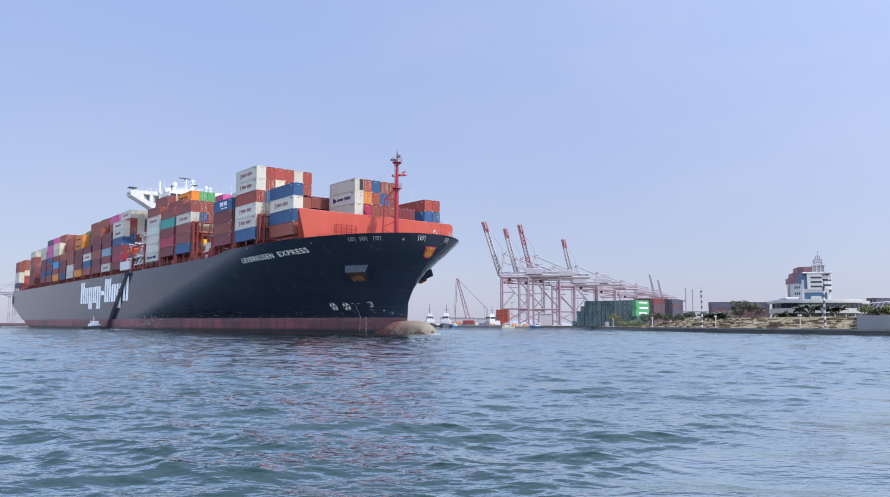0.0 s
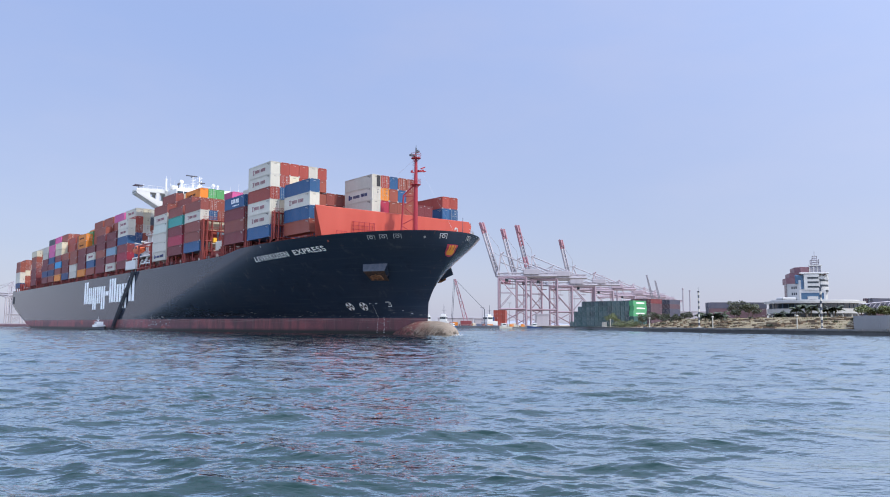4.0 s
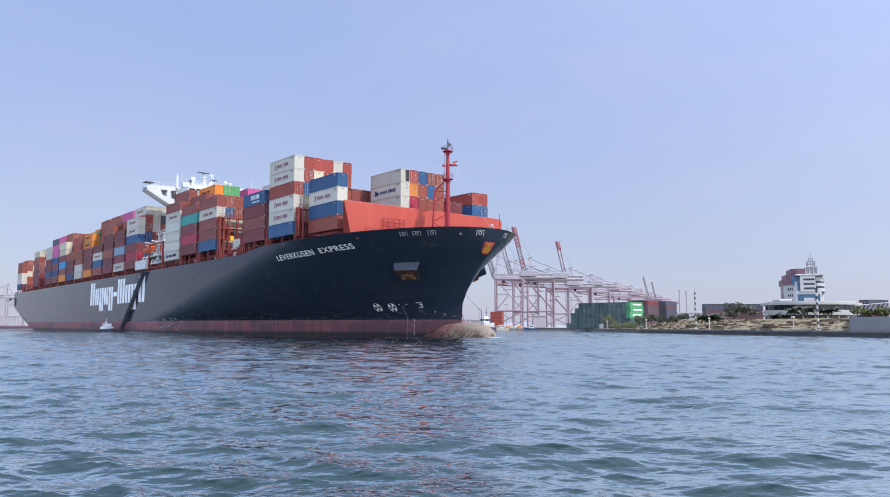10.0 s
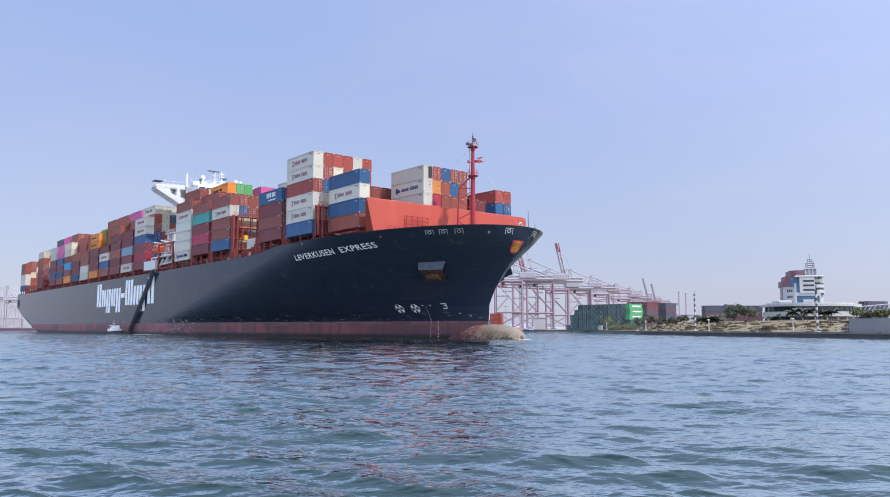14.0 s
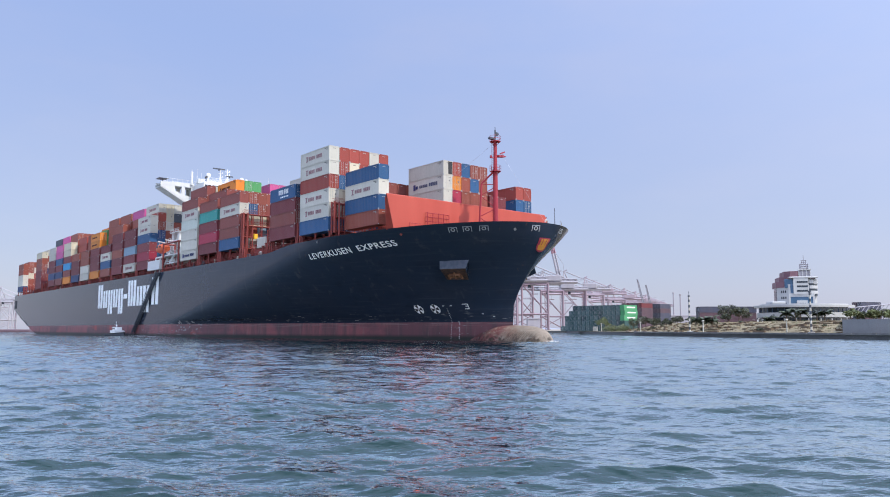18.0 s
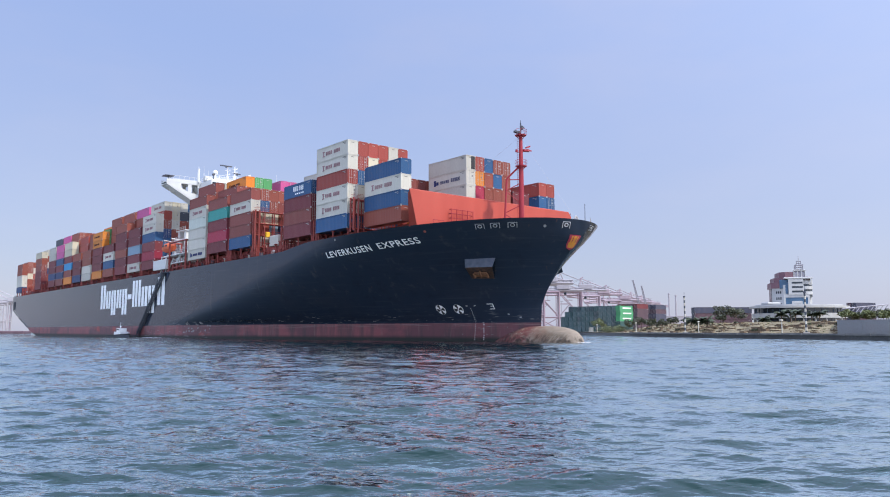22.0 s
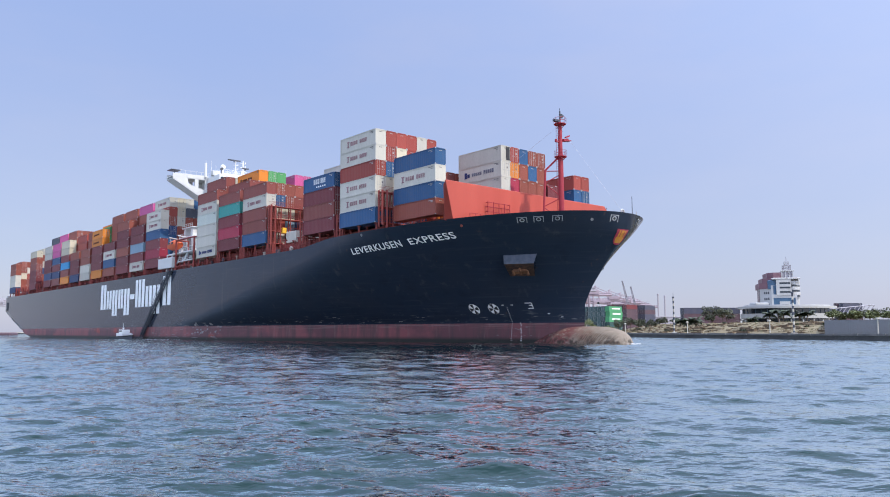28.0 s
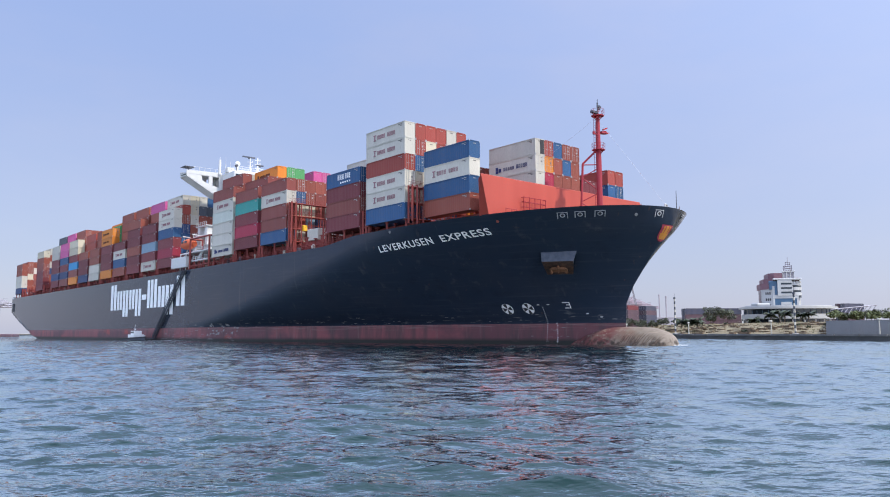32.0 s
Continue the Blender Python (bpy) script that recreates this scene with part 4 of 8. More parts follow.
part("hatch_cover", bm, DECK_RED, ship, "red-brown hatch coaming and cover")


def side_rail(x0, x1):
    bm = bmesh.new()
    y = -23.9
    for x in np.arange(x0, x1, 2.0):
        tube(bm, (x, y, 19.6), (x, y, 21.0), 0.045, 4)
    for z in (20.3, 20.65, 21.0):
        tube(bm, (x0, y, z), (x1, y, z), 0.035, 4)
    part("side_railing", bm, DECK_RED, ship, "red-brown pipe railing along the deck edge")


for a in range(-290, -20, 30):
    side_rail(a, a + 29)

def deck_edge_gear():
    """Vents, valve boxes and bollards along the walkway, and pipes that run the length of the deck."""
    rnd = random.Random(31)
    for x in np.arange(-300, -22, 5.3):
        x += rnd.uniform(-1.5, 1.5)
        kind = rnd.choice(("vent_head", "valve_box", "bollard", "hose_reel"))
        y = -22.9 + rnd.uniform(-0.3, 0.3)
        bm = bmesh.new()
        if kind == "vent_head":
            tube(bm, (x, y, 19.6), (x, y, 20.7), 0.18, 8)
            tube(bm, (x, y, 20.7), (x, y, 21.0), 0.36, 10, 0.3)
        elif kind == "valve_box":
            box(bm, x - 0.5, x + 0.5, y - 0.3, y + 0.3, 19.6, 20.8)
        elif kind == "bollard":
            for d in (-0.5, 0.5):
                tube(bm, (x + d, y, 19.6), (x + d, y, 20.5), 0.2, 10)
                tube(bm, (x + d, y, 20.4), (x + d, y, 20.52), 0.27, 10)
        else:
            tube(bm, (x, y - 0.2, 20.5), (x, y + 0.2, 20.5), 0.55, 12)
            box(bm, x - 0.3, x + 0.3, y - 0.15, y + 0.15, 19.6, 20.4)
        part(kind, bm, rnd.choice((DECK_RED, DECK_RED, CONT_MAT["w"], CONT_MAT["d"])), ship)
    for y, z, r in ((-22.1, 20.2, 0.11), (-21.8, 20.7, 0.09), (-21.5, 21.2, 0.12)):
        for a in range(-300, -30, 45):
            bm = bmesh.new()
            tube(bm, (a, y, z), (a + 44.5, y, z), r, 6)
            for xx in np.arange(a + 2, a + 44, 6.0):
                beam(bm, (xx, y, 19.6), (xx, y, z), 0.1)
            part("deck_pipe", bm, DECK_RED, ship)


deck_edge_gear()

# ---- containers ----
CL, CW, CH = 12.19, 2.44, 2.87


def container_mesh(name, mat, door_fwd=False):
    """A forty-foot steel box: corner posts, rails, ribbed sides and roof, a door end with locking bars. Its front lower starboard corner is the origin."""
    bm = bmesh.new()
    x0, x1, h, w, p = -CL, 0.0, CH, CW, 0.14
    for x in (x0, x1 - p):
        for y in (0.0, w - p):
            box(bm, x, x + p, y, y + p, 0, h)
    for y in (0.0, w - 0.1):
        box(bm, x0 + p, x1 - p, y, y + 0.1, 0.0, 0.16)
        box(bm, x0 + p, x1 - p, y, y + 0.1, h - 0.12, h)
    for x in (x0, x1 - 0.1):
        box(bm, x, x + 0.1, p, w - p, 0.0, 0.16)
        box(bm, x, x + 0.1, p, w - p, h - 0.12, h)
    ribs, d = 22, 0.022
    for y, out in ((0.075, -1), (w - 0.075, 1)):
        xs = np.linspace(x0 + p, x1 - p, ribs * 4 + 1)
        lo, hi = [], []
        for i, x in enumerate(xs):
            off = y + out * (d * 0.5 if i % 4 in (0, 1) else -d * 0.5)
            lo.append(bm.verts.new((x, off, 0.1)))
            hi.append(bm.verts.new((x, off, h - 0.06)))
        for i in range(len(xs) - 1):
            f = (lo[i], lo[i + 1], hi[i + 1], hi[i])
            bm.faces.new(f if out < 0 else f[::-1])
    for y0, y1 in ((p, w - p),):
        quad(bm, (x0 + p, 0.05, h - 0.03), (x1 - p, 0.05, h - 0.03), (x1 - p, w - 0.05, h - 0.03), (x0 + p, w - 0.05, h - 0.03))
        quad(bm, (x0, 0.0, 0.02), (x0, w, 0.02), (x1, w, 0.02), (x1, 0.0, 0.02))
    for fwd in (True, False):
        x, s = (x1 - 0.06, 1) if fwd else (x0 + 0.06, -1)
        if fwd == door_fwd:
            for y0, y1 in ((p, w / 2 - 0.02), (w / 2 + 0.02, w - p)):
                box(bm, min(x, x - s * 0.08), max(x, x - s * 0.08), y0, y1, 0.15, h - 0.12)
            for y in (0.45, 0.9, w - 0.9, w - 0.45):
                tube(bm, (x + s * 0.04, y, 0.1), (x + s * 0.04, y, h - 0.08), 0.03, 5, mat=1)
                box(bm, x + s * 0.03 - 0.02, x + s * 0.03 + 0.02, y - 0.02, y + 0.28, 1.15, 1.22, 1)
        else:
            n = 9
            ys = np.linspace(p, w - p, n * 4 + 1)
            lo = [bm.verts.new((x + s * (0.02 if i % 4 in (0, 1) else -0.02), y, 0.1)) for i, y in enumerate(ys)]
            hi = [bm.verts.new((v.co.x, v.co.y, h - 0.06)) for v in lo]
            for i in range(len(ys) - 1):
                f = (lo[i], lo[i + 1], hi[i + 1], hi[i])
                bm.faces.new(f if s > 0 else f[::-1])
    # corner castings, a little proud, and the small code lines at the upper corners of the sides and ends
    c = 0.17
    for x in (x0 - 0.006, x1 - c + 0.006):
        for y in (-0.006, w - c + 0.006):
            for z in (0.0, h - c):
                box(bm, x, x + c, y, y + c, z, z + c, 1)
    for y, s in ((-0.012, 1), (w + 0.012, -1)):
        lo, hi = min(y, y + s * 0.05), max(y, y + s * 0.05)
        for k in range(7):
            box(bm, -1.95 + 0.17 * k, -1.86 + 0.17 * k, lo, hi, h - 0.46, h - 0.34, 2)
        for k in range(3):
            box(bm, -1.3 + 0.17 * k, -1.2 + 0.17 * k, lo, hi, h - 0.70, h - 0.60, 2)
    for x, s in ((x1 + 0.004, -1), (x0 - 0.004, 1)):
        lo, hi = min(x, x + s * 0.07), max(x, x + s * 0.07)
        if (s < 0) == door_fwd:
            for k in range(4):
                box(bm, lo, hi, w - 1.0 + 0.17 * k, w - 0.9 + 0.17 * k, h - 0.52, h - 0.42, 2)
            box(bm, lo, hi, w - 0.95, w - 0.65, h - 1.3, h - 1.0, 2)
        else:
            for k in range(4):
                box(bm, lo, hi, w / 2 - 0.35 + 0.18 * k, w / 2 - 0.25 + 0.18 * k, h - 0.5, h - 0.4, 2)
    me = bpy.data.meshes.new(name)
    bm.normal_update()
    bm.to_mesh(me)
    bm.free()
    me.materials.append(mat)
    me.materials.append(STEEL_BAR)
    pale = mat in (CONT_MAT["w"], CONT_MAT["c"], CONT_MAT["l"], CONT_MAT["o"])
    me.materials.append(CODE_DARK if pale else CODE_WHITE)
    return me


BOX_MESH = {}
CARGO = []          # containers with their places on the ship


def letter_bars(x0, x1, z0, z1, count):
    """A row of upright strokes, two to a letter."""
    pitch = (x1 - x0) / count
    return [("name_bar", x0 + pitch * (i + a), x0 + pitch * (i + b), z0, z1) for i in range(count) for a, b in ((0.08, 0.24), (0.52, 0.68))]


def bars_mesh(kind):
    """Plain strokes in place of a line's name, on the starboard side: name and box of each."""
    return {"W": [("emblem", -9.55, -9.3, 0.85, 1.95), ("emblem", -9.85, -9.0, 1.78, 1.95), ("emblem", -9.8, -9.05, 0.85, 1.0)]
            + letter_bars(-8.6, -6.0, 1.02, 1.78, 4) + letter_bars(-5.4, -2.9, 1.02, 1.78, 4),
            "H": [("emblem", -10.4, -9.75, 0.80, 1.95), ("emblem", -9.6, -8.95, 0.95, 1.6)] + letter_bars(-8.3, -5.4, 1.0, 1.62, 5) + letter_bars(-4.9, -2.0, 1.0, 1.75, 5),
            "M": letter_bars(-8.0, -5.6, 1.25, 2.3, 3) + letter_bars(-5.3, -3.3, 1.25, 2.3, 3) + [("name_bar", -7.0 + 0.8 * i, -6.6 + 0.8 * i, 0.52, 0.8) for i in range(5)],
            "O": [("emblem", -10.6, -9.9, 0.9, 1.8)] + letter_bars(-9.4, -6.7, 1.05, 1.6, 5) + letter_bars(-6.3, -4.0, 1.05, 1.6, 5)}[kind]


def mark_mesh(x0, x1, z0, z1, mat):
    bm = bmesh.new()
    box(bm, x0, x1, -0.015, 0.06, z0, z1)
    me = bpy.data.meshes.new("name_bar")
    bm.to_mesh(me)
    bm.free()
    me.materials.append(mat)
    return me


MARKS = {}
PLAIN = {"W": "w", "H": "w", "M": "B", "O": "o"}


def container(code, x, y, z, tall=CH, door=False):
    col = PLAIN.get(code, code)
    key = (col, door)
    if key not in BOX_MESH:
        BOX_MESH[key] = container_mesh("container", CONT_MAT[col], door)
    ob = part_of("container", BOX_MESH[key], None)
    ob.scale = (1, 1, tall / CH)
    note = {"W": " with red side marks", "H": " with navy side marks", "M": " with white side marks", "O": " with dark side marks"}.get(code, "")
    tagged(ob, PAL[col][0] + " corrugated steel shipping container" + (note or " stacked on the ship"), "container", "containers on the ship")
    if code in PLAIN:
        if code not in MARKS:
            ink = {"W": LETTER_RED, "H": LETTER_NAVY, "M": LETTER_WHITE, "O": LETTER_DARK}[code]
            MARKS[code] = [(q[0], mark_mesh(*q[1:], ink)) for q in bars_mesh(code)]
        for name, me in MARKS[code]:
            part_of(name, me, None, ob)
    CARGO.append((ob, x, y, z))
    return ob


def stack(x, y, codes, tall=CH, base=BASE):
    for i, c in enumerate(codes):
        if c != ".":
            container(c, x + random.uniform(-0.03, 0.03), y + random.uniform(-0.02, 0.02), base + i * (tall + 0.03), tall, random.random() < 0.35)


ROW = 2.52


def row_y(k):
    return -24.15 + ROW * k


# bay by bay: the front's station, then stacks from the starboard side inwards, bottom first
BAYS = {
    14.6: {1: "kBWB", 16: "..Br", 17: "..Br"},
    0.0: {0: "BWWrWW", 1: "nwcBrr", 2: "...kcr", 3: "...krr", 4: "....kw", 5: "....kr", 6: "...b", 7: "...b", 8: "...k"},
    -14.4: {0: "mbmM", 1: "...m", 2: "...mw", 3: "...m", 5: "...kk"},
    -28.9: {4: "..kw", 6: "..kk", 3: "w."},
    -43.5: {0: "BbbWb", 1: "..cBk", 2: "..ckk", 3: "..kbk", 4: "...kk", 5: "...kk", 6: "...kk", 7: "....kk"},
    -57.4: {0: "mxmtb", 1: "....kb", 2: "....kbO", 3: "....kkg", 4: "....kkg", 5: "....kk", 6: "....kkp", 7: "....kkp", 8: "....kk"},
    -71.0: {0: "HwwlWb", 1: ".....bb", 2: ".....ww", 3: ".....kk", 5: "....kkk"},
    -110.6: {0: "mxmBWW", 1: "...nkrW", 2: "...kwcc", 3: "...kkdw", 4: "....kdB", 5: "....nkB"},
    -124.8: {0: "Wmemm", 1: "....kkp", 2: "....kkp", 3: "....kkp"},
    -138.9: {0: "mmkmmk", 1: "....kkk", 2: "....kkk"},
    -153.0: {0: "kBWm", 1: "...mkkk", 2: "...mkkk", 3: ".....kk"},
    -167.2: {0: "ommmOO", 1: "....gg", 2: "....gg", 3: ".....kc"},
    -181.4: {0: "wwkk", 1: "...kkk", 2: "...kgk", 3: "...kgko"},
    -195.6: {0: "nmmk", 1: "...krr", 2: "....kr"},
    -209.6: {0: "obymcc", 1: "....kkk", 2: "....gkk", 3: ".....kk"},
    -223.3: {0: "bnmBpp", 1: "....ppp", 2: ".....pp"},
    -236.8: {0: "mnmmww", 1: "....ddd", 2: "....tdh", 3: ".....hk"},
    -263.2: {0: "mmmbkc", 1: "...wkw", 2: "...bw", 3: "..kw"},
    -305.0: {0: "nwwkk", 1: "kkckk", 2: "kbrwk", 3: "kkwkk", 4: "kkkkk"},
}
for fx, stacks in BAYS.items():
    for k, codes in stacks.items():
        stack(fx, row_y(k), codes, 2.98 if fx > -20 else CH, base_of(fx, k))
for i, codes in enumerate(("kkwHw", "..xor", "..kkB", "..kBk", "..kkk")):
    stack(14.6, -5.2 + ROW * i, codes, 2.99)
    if i == 0:   # the top box stands with one door leaf open on a dark inside
        bm = bmesh.new()
        box(bm, -0.03, 0.06, 1.35, 2.3, 0.2, CH - 0.14)
        part("open_doorway", bm, DARK, CARGO[-1][0], "dark open doorway")
for i in range(2):
    stack(14.6, 8.0 + ROW * i, "..m", 2.98)


def inner_cargo():
    """The boxes that stand inside the outer stacks, seen only as a mass."""
    rnd = random.Random(3)
    bm = bmesh.new()
    for fx in FWD[1:] + AFT:
        if fx in (-250.0, -278.0, -291.0):
            continue
        have = BAYS.get(fx, {})
        for k in range(1, 19):
            top = len(have.get(0, "....")) - (0 if fx != 0.0 else 2) - (1 if rnd.random() < 0.3 else 0)
            if fx == -28.9 and k < 6:
                continue
            used = have.get(k, "")
            for i in range(max(top, len(used))):
                if i < len(used) and used[i] != ".":
                    continue
                if i >= len(used) and used:
                    continue
                z = base_of(fx, k) + i * 2.9
                box(bm, fx - CL, fx, row_y(k), row_y(k) + CW, z, z + CH)
    ob = part("inner_containers", bm, MASS, None)
    tagged(ob, "mixed red, brown, blue and white containers packed in the inner rows", "containers", kind="stuff")
    CARGO.append((ob, 0, 0, 0))


def mass_material():
    m = paint("mixed_container_paint", (0.3, 0.08, 0.06))
    n, l = m.node_tree.nodes, m.node_tree.links
    geo = n.new("ShaderNodeNewGeometry")
    ramp = n.new("ShaderNodeValToRGB")
    ramp.color_ramp.interpolation = "CONSTANT"
    cols = ["k", "m", "b", "k", "n", "w", "r", "e", "m", "B", "k", "c", "b"]
    els = ramp.color_ramp.elements
    els[0].color = (*PAL["k"][1], 1)
    els[1].position, els[1].color = 0.95, (*PAL["o"][1], 1)
    for i, c in enumerate(cols[1:], 1):
        e = els.new(i / 14)
        e.color = (*PAL[c][1], 1)
    l.new(geo.outputs["Random Per Island"], ramp.inputs[0])
    for node in n:
        if node.type == "HUE_SAT":
            l.new(ramp.outputs[0], node.inputs["Color"])
    return m


MASS = mass_material()
inner_cargo()
part("deck_locker", soft_box(-39.2, -34.7, -21.2, -18.8, 22.35, 24.9, 0.08, 1), CONT_MAT["w"], ship, "white steel locker on the hatch cover")
part("hose_box", soft_box(-42.2, -41.2, -21.0, -20.0, 24.9, 26.2, 0.06, 1), YELLOW, ship, "small yellow box on the lashing bridge")


# ---- bridge and boats of the ship ----
def superstructure():
    bm = soft_box(-104.5, -90.0, -11.5, 11.5, 19.62, 44.8, 0.15, 1)
    house = part("deckhouse", bm, WHITE_PAINT, ship, "white steel deckhouse with window rows")
    for lvl in range(7):
        z = 23.4 + lvl * 2.95
        for k in range(10):
            y = -10.6 + k * 2.2
            bm = bmesh.new()
            box(bm, -90.02, -89.96, y, y + 0.9, z, z + 1.0)
            part("window", bm, GLASS, house)
    bm = soft_box(-105.0, -92.0, -14.4, 14.4, 44.8, 49.7, 0.2, 1)
    wh = part("wheelhouse", bm, SUNLIT_WHITE, ship, "white wheelhouse with a band of dark windows")
    for k in range(12):
        bm = bmesh.new()
        y = -14.0 + k * 2.35
        box(bm, -92.03, -91.95, y, y + 2.0, 47.2, 48.8)
        part("pane", bm, GLASS, wh)
    for s in (-1, 1):
        bm = bmesh.new()
        # web plates round the openings
        y = lambda v: s * v
        strips = [[(14.4, 43.2), (15.6, 43.2), (17.9, 44.5), (17.9, 46.3), (15.4, 45.8), (14.4, 45.8)],
                  [(14.4, 45.8), (15.2, 45.8), (15.2, 48.7), (14.4, 48.7)],
                  [(17.2, 46.2), (17.9, 46.3), (18.3, 46.5), (18.3, 48.7), (17.2, 48.7)],
                  [(17.9, 44.5), (24.7, 48.2), (24.9, 48.7), (20.5, 48.7), (20.3, 47.3), (17.9, 46.3)],
                  [(14.4, 48.7), (24.9, 48.7), (24.9, 49.7), (24.0, 49.8), (14.4, 50.2)]]
        for st in strips:
            prism(bm, [(y(a), b) for a, b in st], "x", -105.0, -104.6)
            prism(bm, [(y(a), b) for a, b in st], "x", -100.6, -100.2)
        prism(bm, [(y(14.4), 43.0), (y(15.6), 43.0), (y(24.9), 48.15), (y(24.9), 48.45), (y(15.6), 43.35), (y(14.4), 43.35)], "x", -105.0, -100.2)
        box(bm, -105.0, -100.2, min(y(14.4), y(25.0)), max(y(14.4), y(25.0)), 48.72, 48.9)
        part("bridge_wing", bm, SUNLIT_WHITE, ship, "white cantilevered bridge wing with cut-out web")
        bm = bmesh.new()
        tube(bm, (-102.5, y(23.6), 50.9), (-102.5, y(23.6), 49.7), 0.12, 6)
        box(bm, -104.2, -100.8, min(y(22.3), y(25.2)), max(y(22.3), y(25.2)), 50.9, 51.05)
        part("wing_shelter", bm, CONT_MAT["d"], ship, "flat grey canopy on the bridge wing")
        bm = bmesh.new()
        for xx in (-105.0, -100.2):
            for k in range(6):
                tube(bm, (xx, y(14.8 + 1.6 * k), 49.7), (xx, y(14.8 + 1.6 * k), 51.0), 0.04, 4)
            tube(bm, (xx, y(14.6), 51.0), (xx, y(23.0), 51.0), 0.04, 4)
        part("wing_railing", bm, SUNLIT_WHITE, ship)
    # monkey island: masts, domes, aerials
    for yy, h in ((-13.1, 54.0), (6.0, 52.0)):
        bm = bmesh.new()
        tube(bm, (-100, yy, 49.6), (-100, yy, h), 0.4, 10, 0.34)
        tube(bm, (-100, yy, h), (-100, yy, h + 0.8), 0.05, 4)
        part("signal_post", bm, SUNLIT_WHITE, wh)
    # two radar posts with crosstrees on a railed platform
    bm = soft_box(-101.0, -96.5, -9.4, 1.4, 49.7, 51.0, 0.08, 1)
    part("radar_platform", bm, SUNLIT_WHITE, wh, "white railed platform below the radars")
    bm = bmesh.new()
    for xx in (-101.0, -96.5):
        for yy in np.arange(-9.3, 1.5, 1.5):
            tube(bm, (xx, yy, 51.0), (xx, yy, 52.1), 0.05, 4)
        for z in (51.6, 52.1):
            tube(bm, (xx, -9.3, z), (xx, 1.3, z), 0.045, 4)
    part("platform_railing", bm, SUNLIT_WHITE, wh)
    for yy, top, cross in ((-4.1, 55.6, (53.2, 54.4)), (-1.7, 56.0, (52.9, 54.0, 55.2))):
        bm = bmesh.new()
        tube(bm, (-99, yy, 51.0), (-99, yy, top), 0.26, 8, 0.16)
        for k in (-1, 1):
            tube(bm, (-99, yy + k * 0.8, 51.0), (-99, yy, 53.4), 0.08, 5)
        for z in cross:
            tube(bm, (-99, yy - 0.8, z), (-99, yy + 0.8, z), 0.08, 5)
            tube(bm, (-99, yy + 0.75, z), (-99, yy + 0.75, z + 0.5), 0.13, 6)
        part("radar_post", bm, SUNLIT_WHITE, wh, "white radar post with crosstrees and lamps")
    for yy, z, w in ((-4.6, 55.7, 4.0), (-0.9, 53.6, 2.2)):
        bm = soft_box(-99.3, -98.7, yy - w / 2, yy + w / 2, z, z + 0.35, 0.06, 1)
        tube(bm, (-99, yy, z - 0.4), (-99, yy, z), 0.25, 8)
        part("radar_scanner", bm, CONT_MAT["d"], wh, "dark bar radar scanner")
    for yy, r in ((-7.9, 0.8), (3.6, 0.7), (5.2, 0.5)):
        bm = bmesh.new()
        bmesh.ops.create_uvsphere(bm, u_segments=14, v_segments=9, radius=r, matrix=Matrix.Translation((-99.5, yy, 52.9 + r * 0.6)))
        tube(bm, (-99.5, yy, 49.6), (-99.5, yy, 52.9), 0.3, 8)
        part("satellite_dome", bm, SUNLIT_WHITE, wh, "white satellite dome", smooth=True)
    bm = bmesh.new()
    for yy in (-14.0, -6.6, 0.2, 8.5, 12.0):
        tube(bm, (-94.0, yy, 49.6), (-94.0, yy, 50.8), 0.04, 4)
    for z in (50.2, 50.8):
        tube(bm, (-94.0, -14.0, z), (-94.0, 12.0, z), 0.035, 4)
    part("roof_railing", bm, SUNLIT_WHITE, wh)
    # more of the monkey island: whip aerials, a signal mast with yards, lockers and a searchlight
    for yy, h in ((-12.2, 54.6), (-10.8, 53.4), (3.2, 54.0), (9.5, 53.6), (12.6, 55.0)):
        bm = bmesh.new()
        tube(bm, (-98.0, yy, 49.6), (-98.0, yy, h - 2.2), 0.09, 6)
        tube(bm, (-98.0, yy, h - 2.2), (-98.0, yy, h), 0.035, 4)
        part("whip_aerial", bm, SUNLIT_WHITE, wh)
    for x0, y0, w, d, h in ((-97.5, -12.6, 1.6, 2.2, 1.5), (-97.0, 4.6, 1.4, 2.6, 1.3), (-99.0, 7.2, 2.0, 1.8, 1.9)):
        part("roof_locker", soft_box(x0, x0 + w, y0, y0 + d, 49.7, 49.7 + h, 0.08, 1), SUNLIT_WHITE, wh)
    bm = bmesh.new()
    tube(bm, (-93.0, -11.2, 49.7), (-93.0, -11.2, 51.0), 0.1, 6)
    tube(bm, (-93.3, -11.2, 51.3), (-92.6, -11.2, 51.3), 0.38, 10)
    part("searchlight", bm, CONT_MAT["d"], wh)
    bm = bmesh.new()
    for side in (-14.2, 14.2):
        for xx in np.arange(-104.5, -92.4, 1.5):
            tube(bm, (xx, side, 49.7), (xx, side, 50.9), 0.04, 4)
        for z in (50.3, 50.9):
            tube(bm, (-104.5, side, z), (-92.6, side, z), 0.035, 4)
    part("side_railing", bm, SUNLIT_WHITE, wh)
    # life-boat under its davits, with the platform below
    bm = bmesh.new()
    prev = None
    for i in range(15):
        s = i / 14
        x = lerp(-107.4, -98.8, s)
        f = math.sin(math.pi * (0.06 + 0.88 * s)) ** 0.45
        ring = [bm.verts.new((x, -22.4 + 1.5 * f * math.cos(6.28319 * j / 14), 27.2 + (1.75 if math.sin(6.28319 * j / 14) > 0 else 1.3) * f * math.sin(6.28319 * j / 14))) for j in range(14)]
        if prev:
            for j in range(14):
                bm.faces.new((prev[j], prev[(j + 1) % 14], ring[(j + 1) % 14], ring[j]))
        else:
            bm.faces.new(ring[::-1])
        prev = ring
